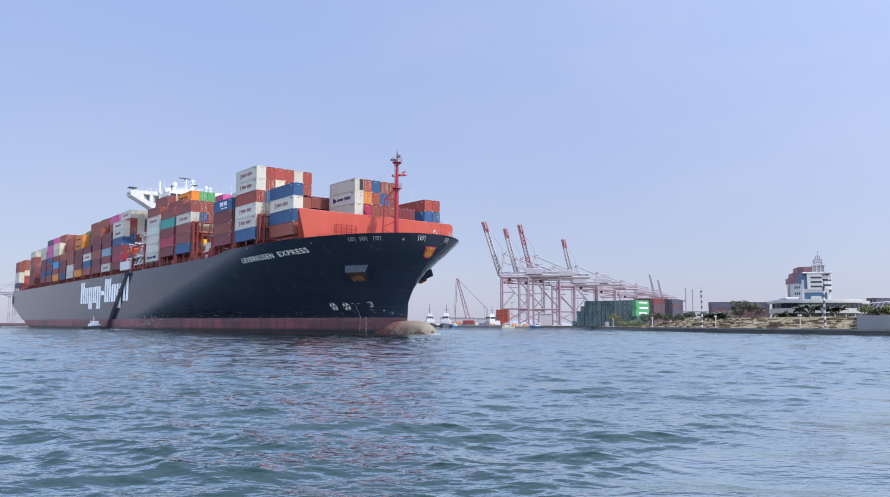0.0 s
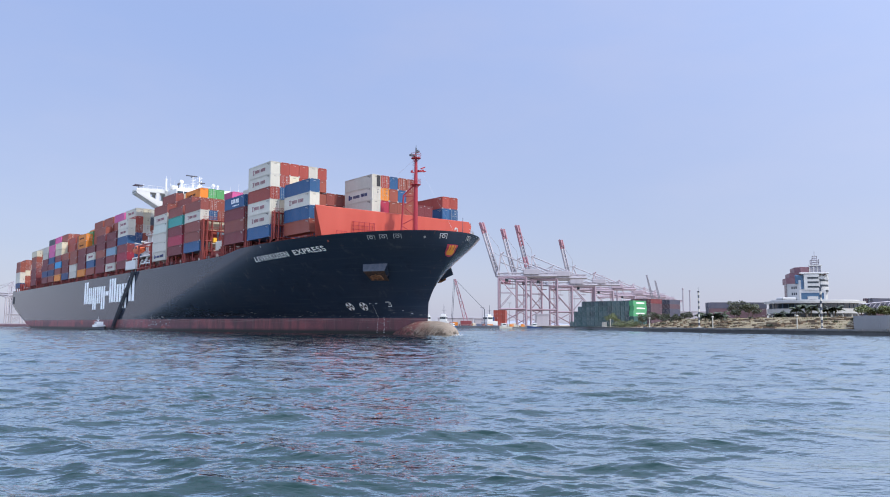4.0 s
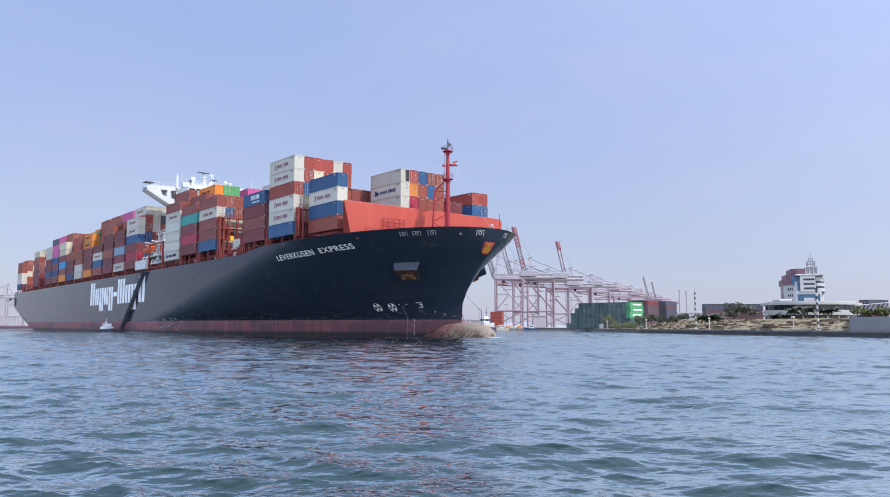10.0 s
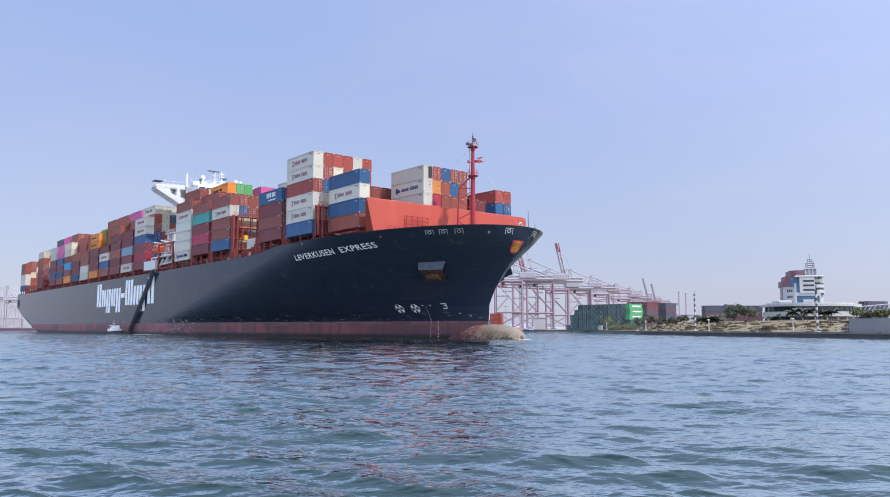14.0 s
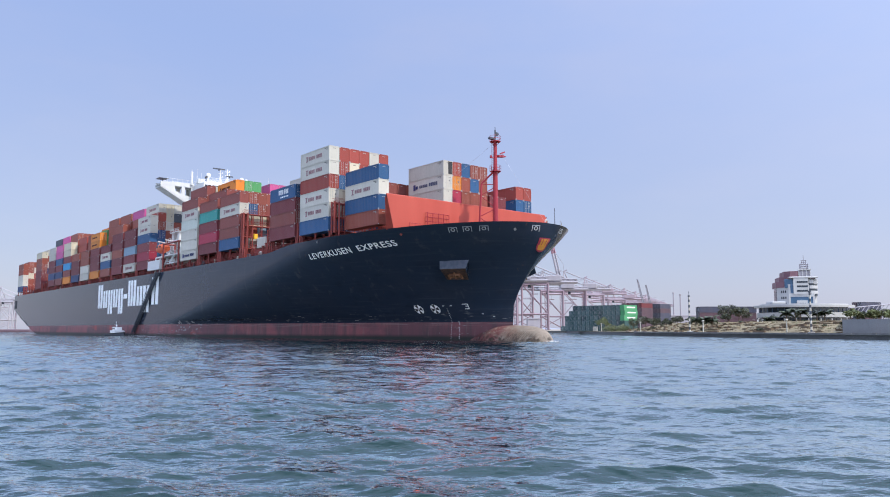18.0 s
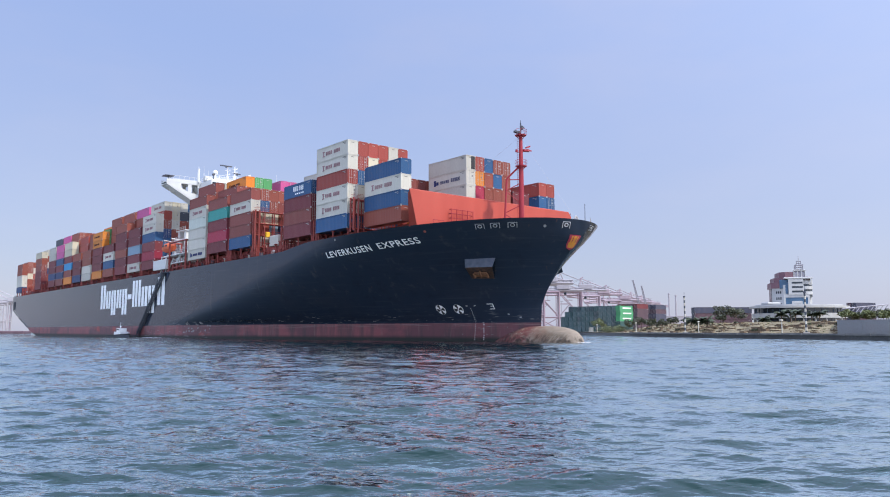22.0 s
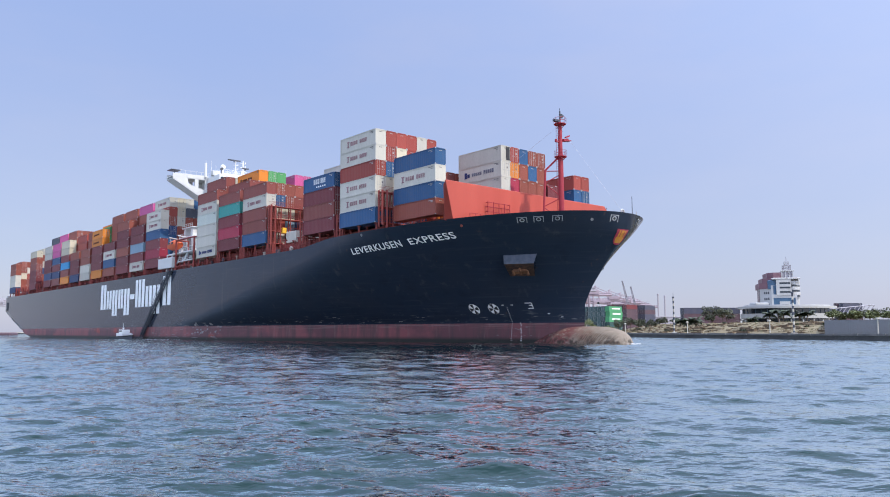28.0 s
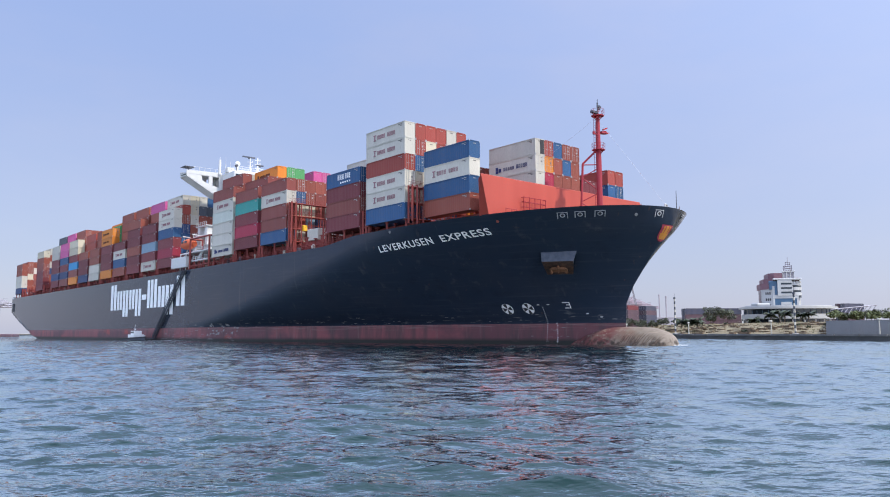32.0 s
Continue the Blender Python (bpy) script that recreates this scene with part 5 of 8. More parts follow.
    bm.faces.new(prev)
    bmesh.ops.recalc_face_normals(bm, faces=bm.faces[:])
    boat = part("lifeboat", bm, ORANGE_GRP, ship, "orange enclosed lifeboat in its davits", smooth=True)
    for x in (-104.8, -102.6):
        bm = bmesh.new()
        box(bm, x, x + 1.1, -23.95, -23.6, 27.6, 28.1)
        part("porthole", bm, GLASS, boat)
    for x in (-106.4, -99.8):
        bm = bmesh.new()
        beam(bm, (x, -19.5, 24.4), (x, -20.6, 29.6), 0.3)
        beam(bm, (x, -20.6, 29.6), (x, -22.9, 29.9), 0.28)
        tube(bm, (x, -22.6, 29.9), (x, -22.4, 28.6), 0.06, 5)
        beam(bm, (x, -23.6, 20.0), (x, -21.4, 26.0), 0.3)
        part("davit", bm, WHITE_PAINT, ship, "white lifeboat davit")
    bm = bmesh.new()
    for x in (-106.0, -102.0, -98.9):
        beam(bm, (x, -23.5, 19.6), (x, -23.5, 24.6), 0.22)
    for x in np.arange(-106, -86, 3.0):
        beam(bm, (x, -19.0, 19.6), (x, -19.0, 24.6), 0.22)
    for x0, z in ((-106, 24.5), (-97.6, 22.0)):
        box(bm, x0, -86.5, -23.4, -11.5, z, z + 0.1)
        beam(bm, (x0, -23.5, z + 0.05), (-86.5, -23.5, z + 0.05), 0.3)
    for x in np.arange(-97.0, -86, 1.5):
        tube(bm, (x, -23.5, 22.1), (x, -23.5, 23.2), 0.05, 4)
        tube(bm, (x, -23.5, 24.6), (x, -23.5, 25.7), 0.05, 4)
    for z in (22.7, 23.2, 25.2, 25.7):
        tube(bm, (-97.0, -23.5, z), (-86.5, -23.5, z), 0.05, 4)
    beam(bm, (-96.5, -22.6, 22.1), (-92.8, -22.6, 24.5), 0.5)
    beam(bm, (-91.5, -21.8, 24.6), (-88.2, -21.8, 28.0), 0.4)
    part("boat_deck", bm, SUNLIT_WHITE, ship, "white framed boat deck")
    bm = bmesh.new()
    for x in (-98.2, -85.4):
        beam(bm, (x, -23.9, 19.6), (x, -23.9, 28.4), 0.42)
        beam(bm, (x, -20.4, 19.6), (x, -20.4, 28.4), 0.4)
        beam(bm, (x, -23.9, 28.2), (x, -20.4, 28.2), 0.35)
    beam(bm, (-98.2, -23.9, 28.2), (-85.4, -23.9, 28.2), 0.35)
    beam(bm, (-98.2, -23.9, 20.6), (-85.4, -23.9, 20.6), 0.3)
    for x in (-95.0, -91.8, -88.6):
        beam(bm, (x, -23.9, 19.6), (x, -23.9, 21.8), 0.3)
    part("boat_deck_frame", bm, DECK_RED, ship, "red-brown post frame beside the boat deck")
    for k in range(4):
        bm = bmesh.new()
        z = 25.0 + k * 2.6
        box(bm, -93.5, -88.2, -16.5 + k * 0.4, -11.5, z, z + 0.15)
        for x in (-93.4, -90.8, -88.3):
            tube(bm, (x, -16.4 + k * 0.4, z), (x, -16.4 + k * 0.4, z + 2.6), 0.12, 5)
        tube(bm, (-93.4, -16.4 + k * 0.4, z + 1.1), (-88.3, -16.4 + k * 0.4, z + 1.1), 0.06, 4)
        beam(bm, (-93.2, -16.2 + k * 0.4, z), (-89, -16.2 + k * 0.4, z + 2.6), 0.2)
        part("outer_stair", bm, WHITE_PAINT, house, "white outside stair with landings")
    # stepped landings outboard of the deckhouse, narrower towards the top
    for k in range(3):
        x0, x1, z = -109.0 + 1.5 * k, -97.6 - 0.4 * k, 24.7 + 2.75 * k
        bm = bmesh.new()
        box(bm, x0, x1, -19.4, -11.5, z + 2.45, z + 2.7)
        box(bm, x0 + 0.4, x0 + 2.0, -18.9, -12, z, z + 2.45)
        box(bm, x1 - 2.2, x1 - 0.5, -18.9, -12, z, z + 2.45)
        box(bm, x0 + 2.0, x1 - 2.2, -15.0, -14.7, z, z + 2.45)
        land = part("landing", bm, SUNLIT_WHITE, house, "white stepped landing on the deckhouse side")
        bm = bmesh.new()
        for j in range(6):
            xx = lerp(x0 + 0.1, x1 - 0.1, j / 5)
            tube(bm, (xx, -19.3, z + 2.7), (xx, -19.3, z + 3.7), 0.06, 4)
        for h in (3.2, 3.7):
            tube(bm, (x0 + 0.1, -19.3, z + h), (x1 - 0.1, -19.3, z + h), 0.05, 4)
        part("rail", bm, WHITE_PAINT, land)
    # gangway housing and the long accommodation ladder down the side
    bm = soft_box(-110.2, -99.5, -24.6, -23.5, 20.6, 23.6, 0.06, 1)
    part("gangway_screen", bm, SUNLIT_WHITE, ship, "white side screen above the gangway")
    bm = bmesh.new()
    a, b = Vector((-99.6, -24.45, 19.5)), Vector((-121.0, -24.45, 0.9))
    d = (b - a).normalized()
    up = Vector((0, -1, 0)).cross(d).normalized()
    if up.z < 0:
        up.negate()
    for off in (-0.05, -0.75):
        beam(bm, a + Vector((0, off, 0)), b + Vector((0, off, 0)), 0.32)
        beam(bm, a + Vector((0, off, 0)) + up * 0.8, b + Vector((0, off, 0)) + up * 0.8, 0.16)
    for k in range(34):
        p = a.lerp(b, k / 33)
        box(bm, p.x - 0.35, p.x + 0.35, -25.2, -24.45, p.z - 0.04, p.z + 0.04)
        for off in (-0.05, -0.75):
            tube(bm, p + Vector((0, off, 0)), p + Vector((0, off, 0)) + up * 0.8, 0.07, 4)
    part("gangway", bm, CONT_MAT["d"], ship, "dark accommodation ladder slung down the hull side")
    bm = bmesh.new()
    box(bm, -124.0, -120.6, -26.2, -24.6, 0.5, 0.75)
    tube(bm, (-106, -24.5, 20.5), (-119.6, -25.0, 2.0), 0.05, 5)
    tube(bm, (-122.3, -25.4, 0.75), (-122.3, -25.4, 1.9), 0.06, 5)
    part("gangway_landing", bm, CONT_MAT["d"], ship)
    # funnel and aft gear
    bm = soft_box(-258.0, -252.0, -9, 9, 19.62, 37.5, 0.3, 1)
    part("funnel", bm, CONT_MAT["n"], ship, "dark blue engine casing and funnel")
    bm = soft_box(-323.0, -320.0, -24.1, -22.6, 17.6, 20.4, 0.08, 1)
    part("stern_locker", bm, WHITE_PAINT, ship, "white locker on the stern")
    bm = bmesh.new()
    box(bm, -321.4, -316.4, -24.26, -24.1, 13.0, 17.0)
    part("mooring_port", bm, DARK, ship, "open mooring port in the stern quarter")


superstructure()
for ob in ship.children:
    if ob.name.split(".")[0] in ("wheelhouse", "bridge_wing", "wing_shelter", "wing_railing"):
        ob.location.z = -1.5
    if ob.name == "wheelhouse":   # masts and aerials stand nearer the starboard side
        for gear in ob.children:
            if gear.name.split(".")[0] not in ("pane", "roof_railing", "side_railing"):
                gear.location.y = -2.1


def pilot_boat():
    """A small white pilot launch running alongside."""
    boat = thing("pilot_boat", "small white pilot boat with black fenders alongside the ship", "boat")
    bm = bmesh.new()
    prev = None
    for i in range(13):
        s = i / 12
        x = lerp(-8.5, 8.5, s)
        w = 2.4 * (1 - max(0, (s - 0.45) / 0.55) ** 2.2) + 0.03
        top = 1.15 + 0.75 * s ** 2
        ring = [bm.verts.new(p) for p in ((x, -w, top), (x, -w * 0.92, 0.3), (x, -w * 0.35, -0.5), (x, w * 0.35, -0.5), (x, w * 0.92, 0.3), (x, w, top))]
        if prev:
            for j in range(5):
                bm.faces.new((prev[j], ring[j], ring[j + 1], prev[j + 1]))
            bm.faces.new((prev[5], ring[5], ring[0], prev[0]))
        else:
            bm.faces.new(ring)
        prev = ring
    bm.faces.new(prev[::-1])
    bmesh.ops.recalc_face_normals(bm, faces=bm.faces[:])
    part("hull", bm, CONT_MAT["d"], boat, "black launch hull")
    bm = bmesh.new()
    for s in (-1, 1):
        pts = [(lerp(-8.5, 8.5, i / 12), s * (2.4 * (1 - max(0, (i / 12 - 0.45) / 0.55) ** 2.2) + 0.12), 1.15 + 0.75 * (i / 12) ** 2) for i in range(13)]
        for p, q in zip(pts, pts[1:]):
            tube(bm, p, q, 0.24, 6)
    part("fender", bm, RUBBER, boat, "black rubber fender belt")
    bm = soft_box(-3.0, 3.4, -1.75, 1.75, 1.2, 3.1, 0.12, 2)
    part("cabin", bm, LAUNCH_WHITE, boat, "white cabin")
    bm = soft_box(-1.2, 2.2, -1.45, 1.45, 3.1, 4.9, 0.15, 2)
    wh = part("wheelhouse", bm, LAUNCH_WHITE, boat)
    for k in range(3):
        bm = bmesh.new()
        box(bm, -0.9 + k * 1.0, -0.1 + k * 1.0, -1.48, 1.48, 3.8, 4.5)
        part("pane", bm, GLASS, wh)
    bm = bmesh.new()
    tube(bm, (-0.8, 0, 4.9), (-0.8, 0, 8.0), 0.09, 6)
    tube(bm, (-0.8, -0.7, 6.2), (-0.8, 0.7, 6.2), 0.05, 5)
    tube(bm, (-0.8, 0, 5.6), (-0.3, 0, 5.6), 0.3, 8)
    part("mast", bm, LAUNCH_WHITE, boat)
    bm = bmesh.new()
    for x in np.arange(3.6, 8.2, 0.9):
        s = (x + 8.5) / 17
        w = 2.2 * (1 - max(0, (s - 0.45) / 0.55) ** 2.2)
        for k in (-1, 1):
            tube(bm, (x, k * w, 1.7), (x, k * w, 2.7), 0.04, 4)
            s2 = min(1, (x + 0.9 + 8.5) / 17)
            w2 = 2.2 * (1 - max(0, (s2 - 0.45) / 0.55) ** 2.2)
            tube(bm, (x, k * w, 2.7), (x + 0.9, k * w2, 2.7), 0.04, 4)
    part("railing", bm, LAUNCH_WHITE, boat)
    return boat


launch = pilot_boat()

# ---- the shore ----
CONCRETE = material("weathered_concrete", (0.34, 0.33, 0.31), rough=0.85, vary=0.25, size=0.4, grime=0.5, dirt=(0.10, 0.09, 0.08), fine=6, bump=0.3)
QUAY = material("dark_wet_quay_wall", (0.085, 0.085, 0.085), rough=0.75, vary=0.35, size=0.3, grime=0.5, dirt=(0.03, 0.035, 0.03), fine=4, bump=0.4)
DRY_GRASS = material("dry_grass", (0.180, 0.142, 0.078), rough=0.95, vary=0.5, size=0.25, grime=0.7, dirt=(0.105, 0.095, 0.05), fine=3, bump=0.6)
LAND = material("dusty_ground", (0.30, 0.26, 0.20), rough=0.95, vary=0.25, size=0.05, grime=0.5, dirt=(0.18, 0.16, 0.12), fine=1.5, bump=0.4)
# brown stone, its tone drawn towards the terraces' shadow
BROWN_STONE = material("shadow_brown_stone", (0.150, 0.106, 0.068), rough=0.9, vary=0.3, size=1.0, grime=0.4)
GREY_WALL = material("grey_rendered_wall", (0.215, 0.218, 0.222), rough=0.85, vary=0.12, size=0.2, grime=0.3, fine=3, bump=0.15, streak=True)
LEAF = material("dark_leaves", (0.072, 0.080, 0.048), rough=0.7, vary=0.4, size=0.6, grime=0.3, dirt=(0.10, 0.11, 0.04), bump=0, spread=0.2)
PALE_LEAF = material("yellow_green_leaves", (0.130, 0.150, 0.060), rough=0.7, vary=0.4, size=0.6, grime=0.3, dirt=(0.17, 0.16, 0.08), bump=0, spread=0.2)
PALM_LEAF = material("palm_leaves", (0.046, 0.062, 0.032), rough=0.6, vary=0.35, size=0.8, grime=0.3, dirt=(0.13, 0.11, 0.05), bump=0, spread=0.2)
STRAW = material("straw", (0.150, 0.110, 0.055), rough=0.95, vary=0.4, size=0.8, grime=0.4, dirt=(0.08, 0.07, 0.03), bump=0)
BARK = material("grey_bark", (0.14, 0.105, 0.08), rough=0.9, vary=0.3, size=2.0, grime=0.4)
# crane paints have distance haze mixed in: paler, pinkish, low in contrast
CRANE_WHITE = paint("white_crane_paint", (0.365, 0.345, 0.375), grime=0.2, spread=0.0)
CRANE_TIP = paint("red_boom_paint", (0.30, 0.155, 0.185), grime=0.15, spread=0.05)
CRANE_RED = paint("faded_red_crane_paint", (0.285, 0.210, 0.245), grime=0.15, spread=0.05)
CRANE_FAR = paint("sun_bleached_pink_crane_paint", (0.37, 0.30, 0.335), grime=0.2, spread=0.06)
CRANE_GREY = paint("grey_crane_paint", (0.27, 0.26, 0.29), grime=0.2, spread=0.0)
TOWER_TILE = material("pink_red_cladding", (0.19, 0.095, 0.115), rough=0.5, vary=0.12, size=0.3, grime=0.2)
TOWER_BLUE = material("blue_cladding", (0.05, 0.115, 0.195), rough=0.35, vary=0.15, size=0.3, grime=0.15)
TOWER_WHITE = material("white_facade_tiles", (0.43, 0.43, 0.42), rough=0.5, vary=0.06, size=0.3, grime=0.15, dirt=(0.35, 0.33, 0.31))

EDGE = [(126, 84), (104, 142), (93.5, 166), (84.5, 190), (76.5, 212), (70.5, 240), (66, 270), (69, 374), (74, 478), (30, 492), (-12, 522), (-70, 640), (-420, 870), (-1900, 1000)]


def build_land():
    bm = bmesh.new()
    back = [(-1900, 4300), (2600, 4300), (2600, 84)]
    top = 1.3
    v = [bm.verts.new((x, y, top)) for x, y in EDGE + back]
    bm.faces.new(v)
    bmesh.ops.triangulate(bm, faces=bm.faces[:])
    bmesh.ops.recalc_face_normals(bm, faces=bm.faces[:])
    if bm.faces[0].normal.z < 0:
        bmesh.ops.reverse_faces(bm, faces=bm.faces[:])
    tagged(part("ground", bm, LAND), "flat dusty harbour ground", "ground", kind="structure")
    bm = bmesh.new()
    for (x0, y0), (x1, y1) in zip(EDGE, EDGE[1:]):
        quad(bm, (x0, y0, -3), (x1, y1, -3), (x1, y1, top - 0.25), (x0, y0, top - 0.25))
    bmesh.ops.recalc_face_normals(bm, faces=bm.faces[:])
    quay = part("quay_wall", bm, QUAY)
    tagged(quay, "dark wet concrete quay wall at the waterline", "quay wall", kind="structure")
    # capping blocks along the near quay
    k = 0
    for (x0, y0), (x1, y1) in zip(EDGE[:7], EDGE[1:7]):
        a, b = Vector((x0, y0, 0)), Vector((x1, y1, 0))
        n = max(1, int((b - a).length / 6))
        for i in range(n):
            p, q = a.lerp(b, i / n), a.lerp(b, (i + 0.97) / n)
            d = (q - p).normalized()
            s = Vector((d.y, -d.x, 0))
            bm = bmesh.new()
            h = 1.42 + 0.03 * ((k * 7) % 3)
            lo = [p - s * 0.35, q - s * 0.35, q + s * 1.1, p + s * 1.1]
            vv = [bm.verts.new((c.x, c.y, 1.0)) for c in lo] + [bm.verts.new((c.x, c.y, h)) for c in lo]
            for f in ((0, 1, 2, 3), (4, 5, 6, 7), (0, 1, 5, 4), (1, 2, 6, 5), (2, 3, 7, 6), (3, 0, 4, 7)):
                bm.faces.new([vv[j] for j in f])
            bmesh.ops.recalc_face_normals(bm, faces=bm.faces[:])
            part("coping_block", bm, CONCRETE_DARK, quay)
            k += 1


CONCRETE_DARK = material("grey_coping_concrete", (0.16, 0.16, 0.155), rough=0.85, vary=0.3, size=0.5, grime=0.4, fine=5, bump=0.3)
build_land()

# the terraced bank: along the quay from A to B, rising inwards
BANK_A, BANK_B = Vector((68.3, 279, 0)), Vector((90.5, 176, 0))
ALONG = (BANK_B - BANK_A).normalized()
INTO = Vector((-ALONG.y, ALONG.x, 0))
BANK_LEN = (BANK_B - BANK_A).length


BANK_START = -62.0


def on_bank(s, d, z):
    if s < 0:   # beyond the bend the bank runs on along the quay
        p = BANK_A + Vector((0.4, -s, 0)) + INTO.lerp(Vector((1, 0, 0)), min(1.0, -s / 18)) * d
    else:
        p = BANK_A + ALONG * s + INTO * d
    return (p.x, p.y, z)


def build_bank():
    steps = [(4.0, 1.3), (8.0, 1.9), (12.0, 2.5), (16.0, 3.15), (20.0, 3.75), (24.0, 4.3)]
    rnd = random.Random(8)
    bm = bmesh.new()
    n = 96

    def taper(s):
        return min(1.0, max(0.0, (s - BANK_START) / 15))
    grid = []
    for d, z in steps:
        for dz, dd in ((0.0, 0.0), (0.42, 1.2)):
            row = []
            for i in range(n + 1):
                s = lerp(BANK_START, BANK_LEN, i / n)
                zz = 1.32 + (z + dz - 1.3) * taper(s) + rnd.uniform(-0.05, 0.05)
                row.append(bm.verts.new(on_bank(s, d + dd + rnd.uniform(-0.15, 0.15), zz)))
            grid.append(row)
    reach = [lerp(BANK_START, BANK_LEN, i / n) for i in range(n + 1)]
    row = [bm.verts.new(on_bank(s, 230, 1.32 + 3.0 * taper(s))) for s in reach]
    grid.append(row)
    for a, b in zip(grid, grid[1:]):
        for i in range(n):
            bm.faces.new((a[i], a[i + 1], b[i + 1], b[i]))
    bmesh.ops.recalc_face_normals(bm, faces=bm.faces[:])
    if sum(f.normal.z for f in bm.faces) < 0:
        bmesh.ops.reverse_faces(bm, faces=bm.faces[:])
    bank = part("terraced_bank", bm, DRY_GRASS, smooth=False)
    tagged(bank, "terraced waterside bank of dry yellow grass", "bank", kind="structure")
    # edging stones, whose dark tone also draws the shadow lines of the terraces
    for j, (d, z) in enumerate(steps[:-1]):
        s = BANK_START + 13 + rnd.uniform(0, 5)
        while s < BANK_LEN - 5:
            ln = rnd.choice((0.7, 1.2, 1.8, 2.6, 3.6, 5.2)) * rnd.uniform(0.8, 1.2)
            tall, off = rnd.uniform(0.25, 0.62), rnd.uniform(-0.5, 0.9)
            bm = bmesh.new()
            zz = 1.32 + (z - 1.3) * taper(s)
            p = [on_bank(s, d + off + 0.1, zz), on_bank(s + ln, d + off + rnd.uniform(-0.3, 0.5), zz), on_bank(s + ln, d + off + 0.9, zz), on_bank(s, d + off + 0.9, zz)]
            vv = [bm.verts.new((x, y, z0 - 0.2)) for x, y, z0 in p] + [bm.verts.new((x, y, z0 + tall)) for x, y, z0 in p]
            for f in ((0, 1, 2, 3), (4, 5, 6, 7), (0, 1, 5, 4), (1, 2, 6, 5), (2, 3, 7, 6), (3, 0, 4, 7)):
                bm.faces.new([vv[q] for q in f])
            bmesh.ops.recalc_face_normals(bm, faces=bm.faces[:])
            part("edging_stone", bm, BROWN_STONE, bank)
            s += ln + rnd.choice((0.3, 0.8, 1.6, 3.0, 6.0)) * rnd.uniform(0.7, 1.3)
    # two stairs that climb the bank
    for s0 in (22.0, 62.0):
        bm = bmesh.new()
        for i in range(16):
            d = 4 + i * 1.25
            z = 1.3 + 3.0 * (i + 1) / 16
            s = s0 + i * 0.7
            p = [on_bank(s, d, 0), on_bank(s + 2.2, d, 0), on_bank(s + 2.2, d + 1.25, 0), on_bank(s, d + 1.25, 0)]
            vv = [bm.verts.new((x, y, 1.0)) for x, y, _ in p] + [bm.verts.new((x, y, z + 0.42)) for x, y, _ in p]
            for f in ((4, 5, 6, 7), (0, 1, 5, 4), (1, 2, 6, 5), (2, 3, 7, 6), (3, 0, 4, 7)):
                bm.faces.new([vv[q] for q in f])
        bmesh.ops.recalc_face_normals(bm, faces=bm.faces[:])
        part("stair", bm, BROWN_STONE, bank, "brown stone stair up the bank")
    # grey retaining wall beyond the bank
    bm = bmesh.new()
    a, b = Vector((91.8, 177, 0)), Vector((128, 92, 0))
    d = (b - a).normalized()
    s = Vector((-d.y, d.x, 0))
    wall = None
    for i in range(14):
        p, q = a.lerp(b, i / 14), a.lerp(b, (i + 0.995) / 14)
        bm = bmesh.new() if i else bm
        c = [p, q, q + s * 0.6, p + s * 0.6]
        vv = [bm.verts.new((k.x, k.y, 1.0)) for k in c] + [bm.verts.new((k.x, k.y, 4.55)) for k in c]
        for f in ((4, 5, 6, 7), (0, 1, 5, 4), (1, 2, 6, 5), (2, 3, 7, 6), (3, 0, 4, 7)):
            bm.faces.new([vv[j] for j in f])
        bmesh.ops.recalc_face_normals(bm, faces=bm.faces[:])
        if wall is None:
            wall = tagged(part("retaining_wall", bm, GREY_WALL), "plain grey rendered retaining wall on the quay", "wall", kind="structure")
        else:
            part("wall_panel", bm, GREY_WALL, wall)
    # raised ground behind the wall and bank
    bm = bmesh.new()
    v = [bm.verts.new(p) for p in ((92.5, 177.5, 4.28), (129, 92, 4.28), (900, 92, 4.28), (900, 500, 4.28), (150, 500, 4.28), (118, 230, 4.28))]
    bm.faces.new(v)
    bmesh.ops.recalc_face_normals(bm, faces=bm.faces[:])
    if bm.faces[:][0].normal.z < 0:
        bmesh.ops.reverse_faces(bm, faces=bm.faces[:])
    tagged(part("promenade", bm, LAND), "raised dusty promenade behind the wall", "promenade", kind="structure")


build_bank()


def bank_tufts():
    """Dry and green grass tufts all over the terraces."""
    rnd = random.Random(41)
    for name, mat, count, label in (("dry_grass_tufts", STRAW, 420, "dry straw-coloured grass tufts all over the bank"), ("green_grass_tufts", PALE_LEAF, 130, "low green grass tufts scattered over the bank")):
        bm = bmesh.new()
        for _ in range(count):
            s, k, e = rnd.uniform(BANK_START + 14, BANK_LEN - 1), rnd.randrange(6), rnd.uniform(1.2, 3.9)
            d = 4.0 * (k + 1) + e
            p = Vector(on_bank(s, d, (1.3, 1.9, 2.5, 3.15, 3.75, 4.3)[k] + 0.45))
            for _ in range(7):
                a = Vector((rnd.gauss(0, 0.35), rnd.gauss(0, 0.35), 0))
                tip = a * 1.6 + Vector((0, 0, rnd.uniform(0.2, 0.55)))
                across = Vector((rnd.gauss(0, 1), rnd.gauss(0, 1), 0)).normalized() * 0.09
                bm.faces.new([bm.verts.new(p + v) for v in (a - across, a + across, tip)])
        tagged(part(name, bm, mat), label, "grass", kind="stuff")


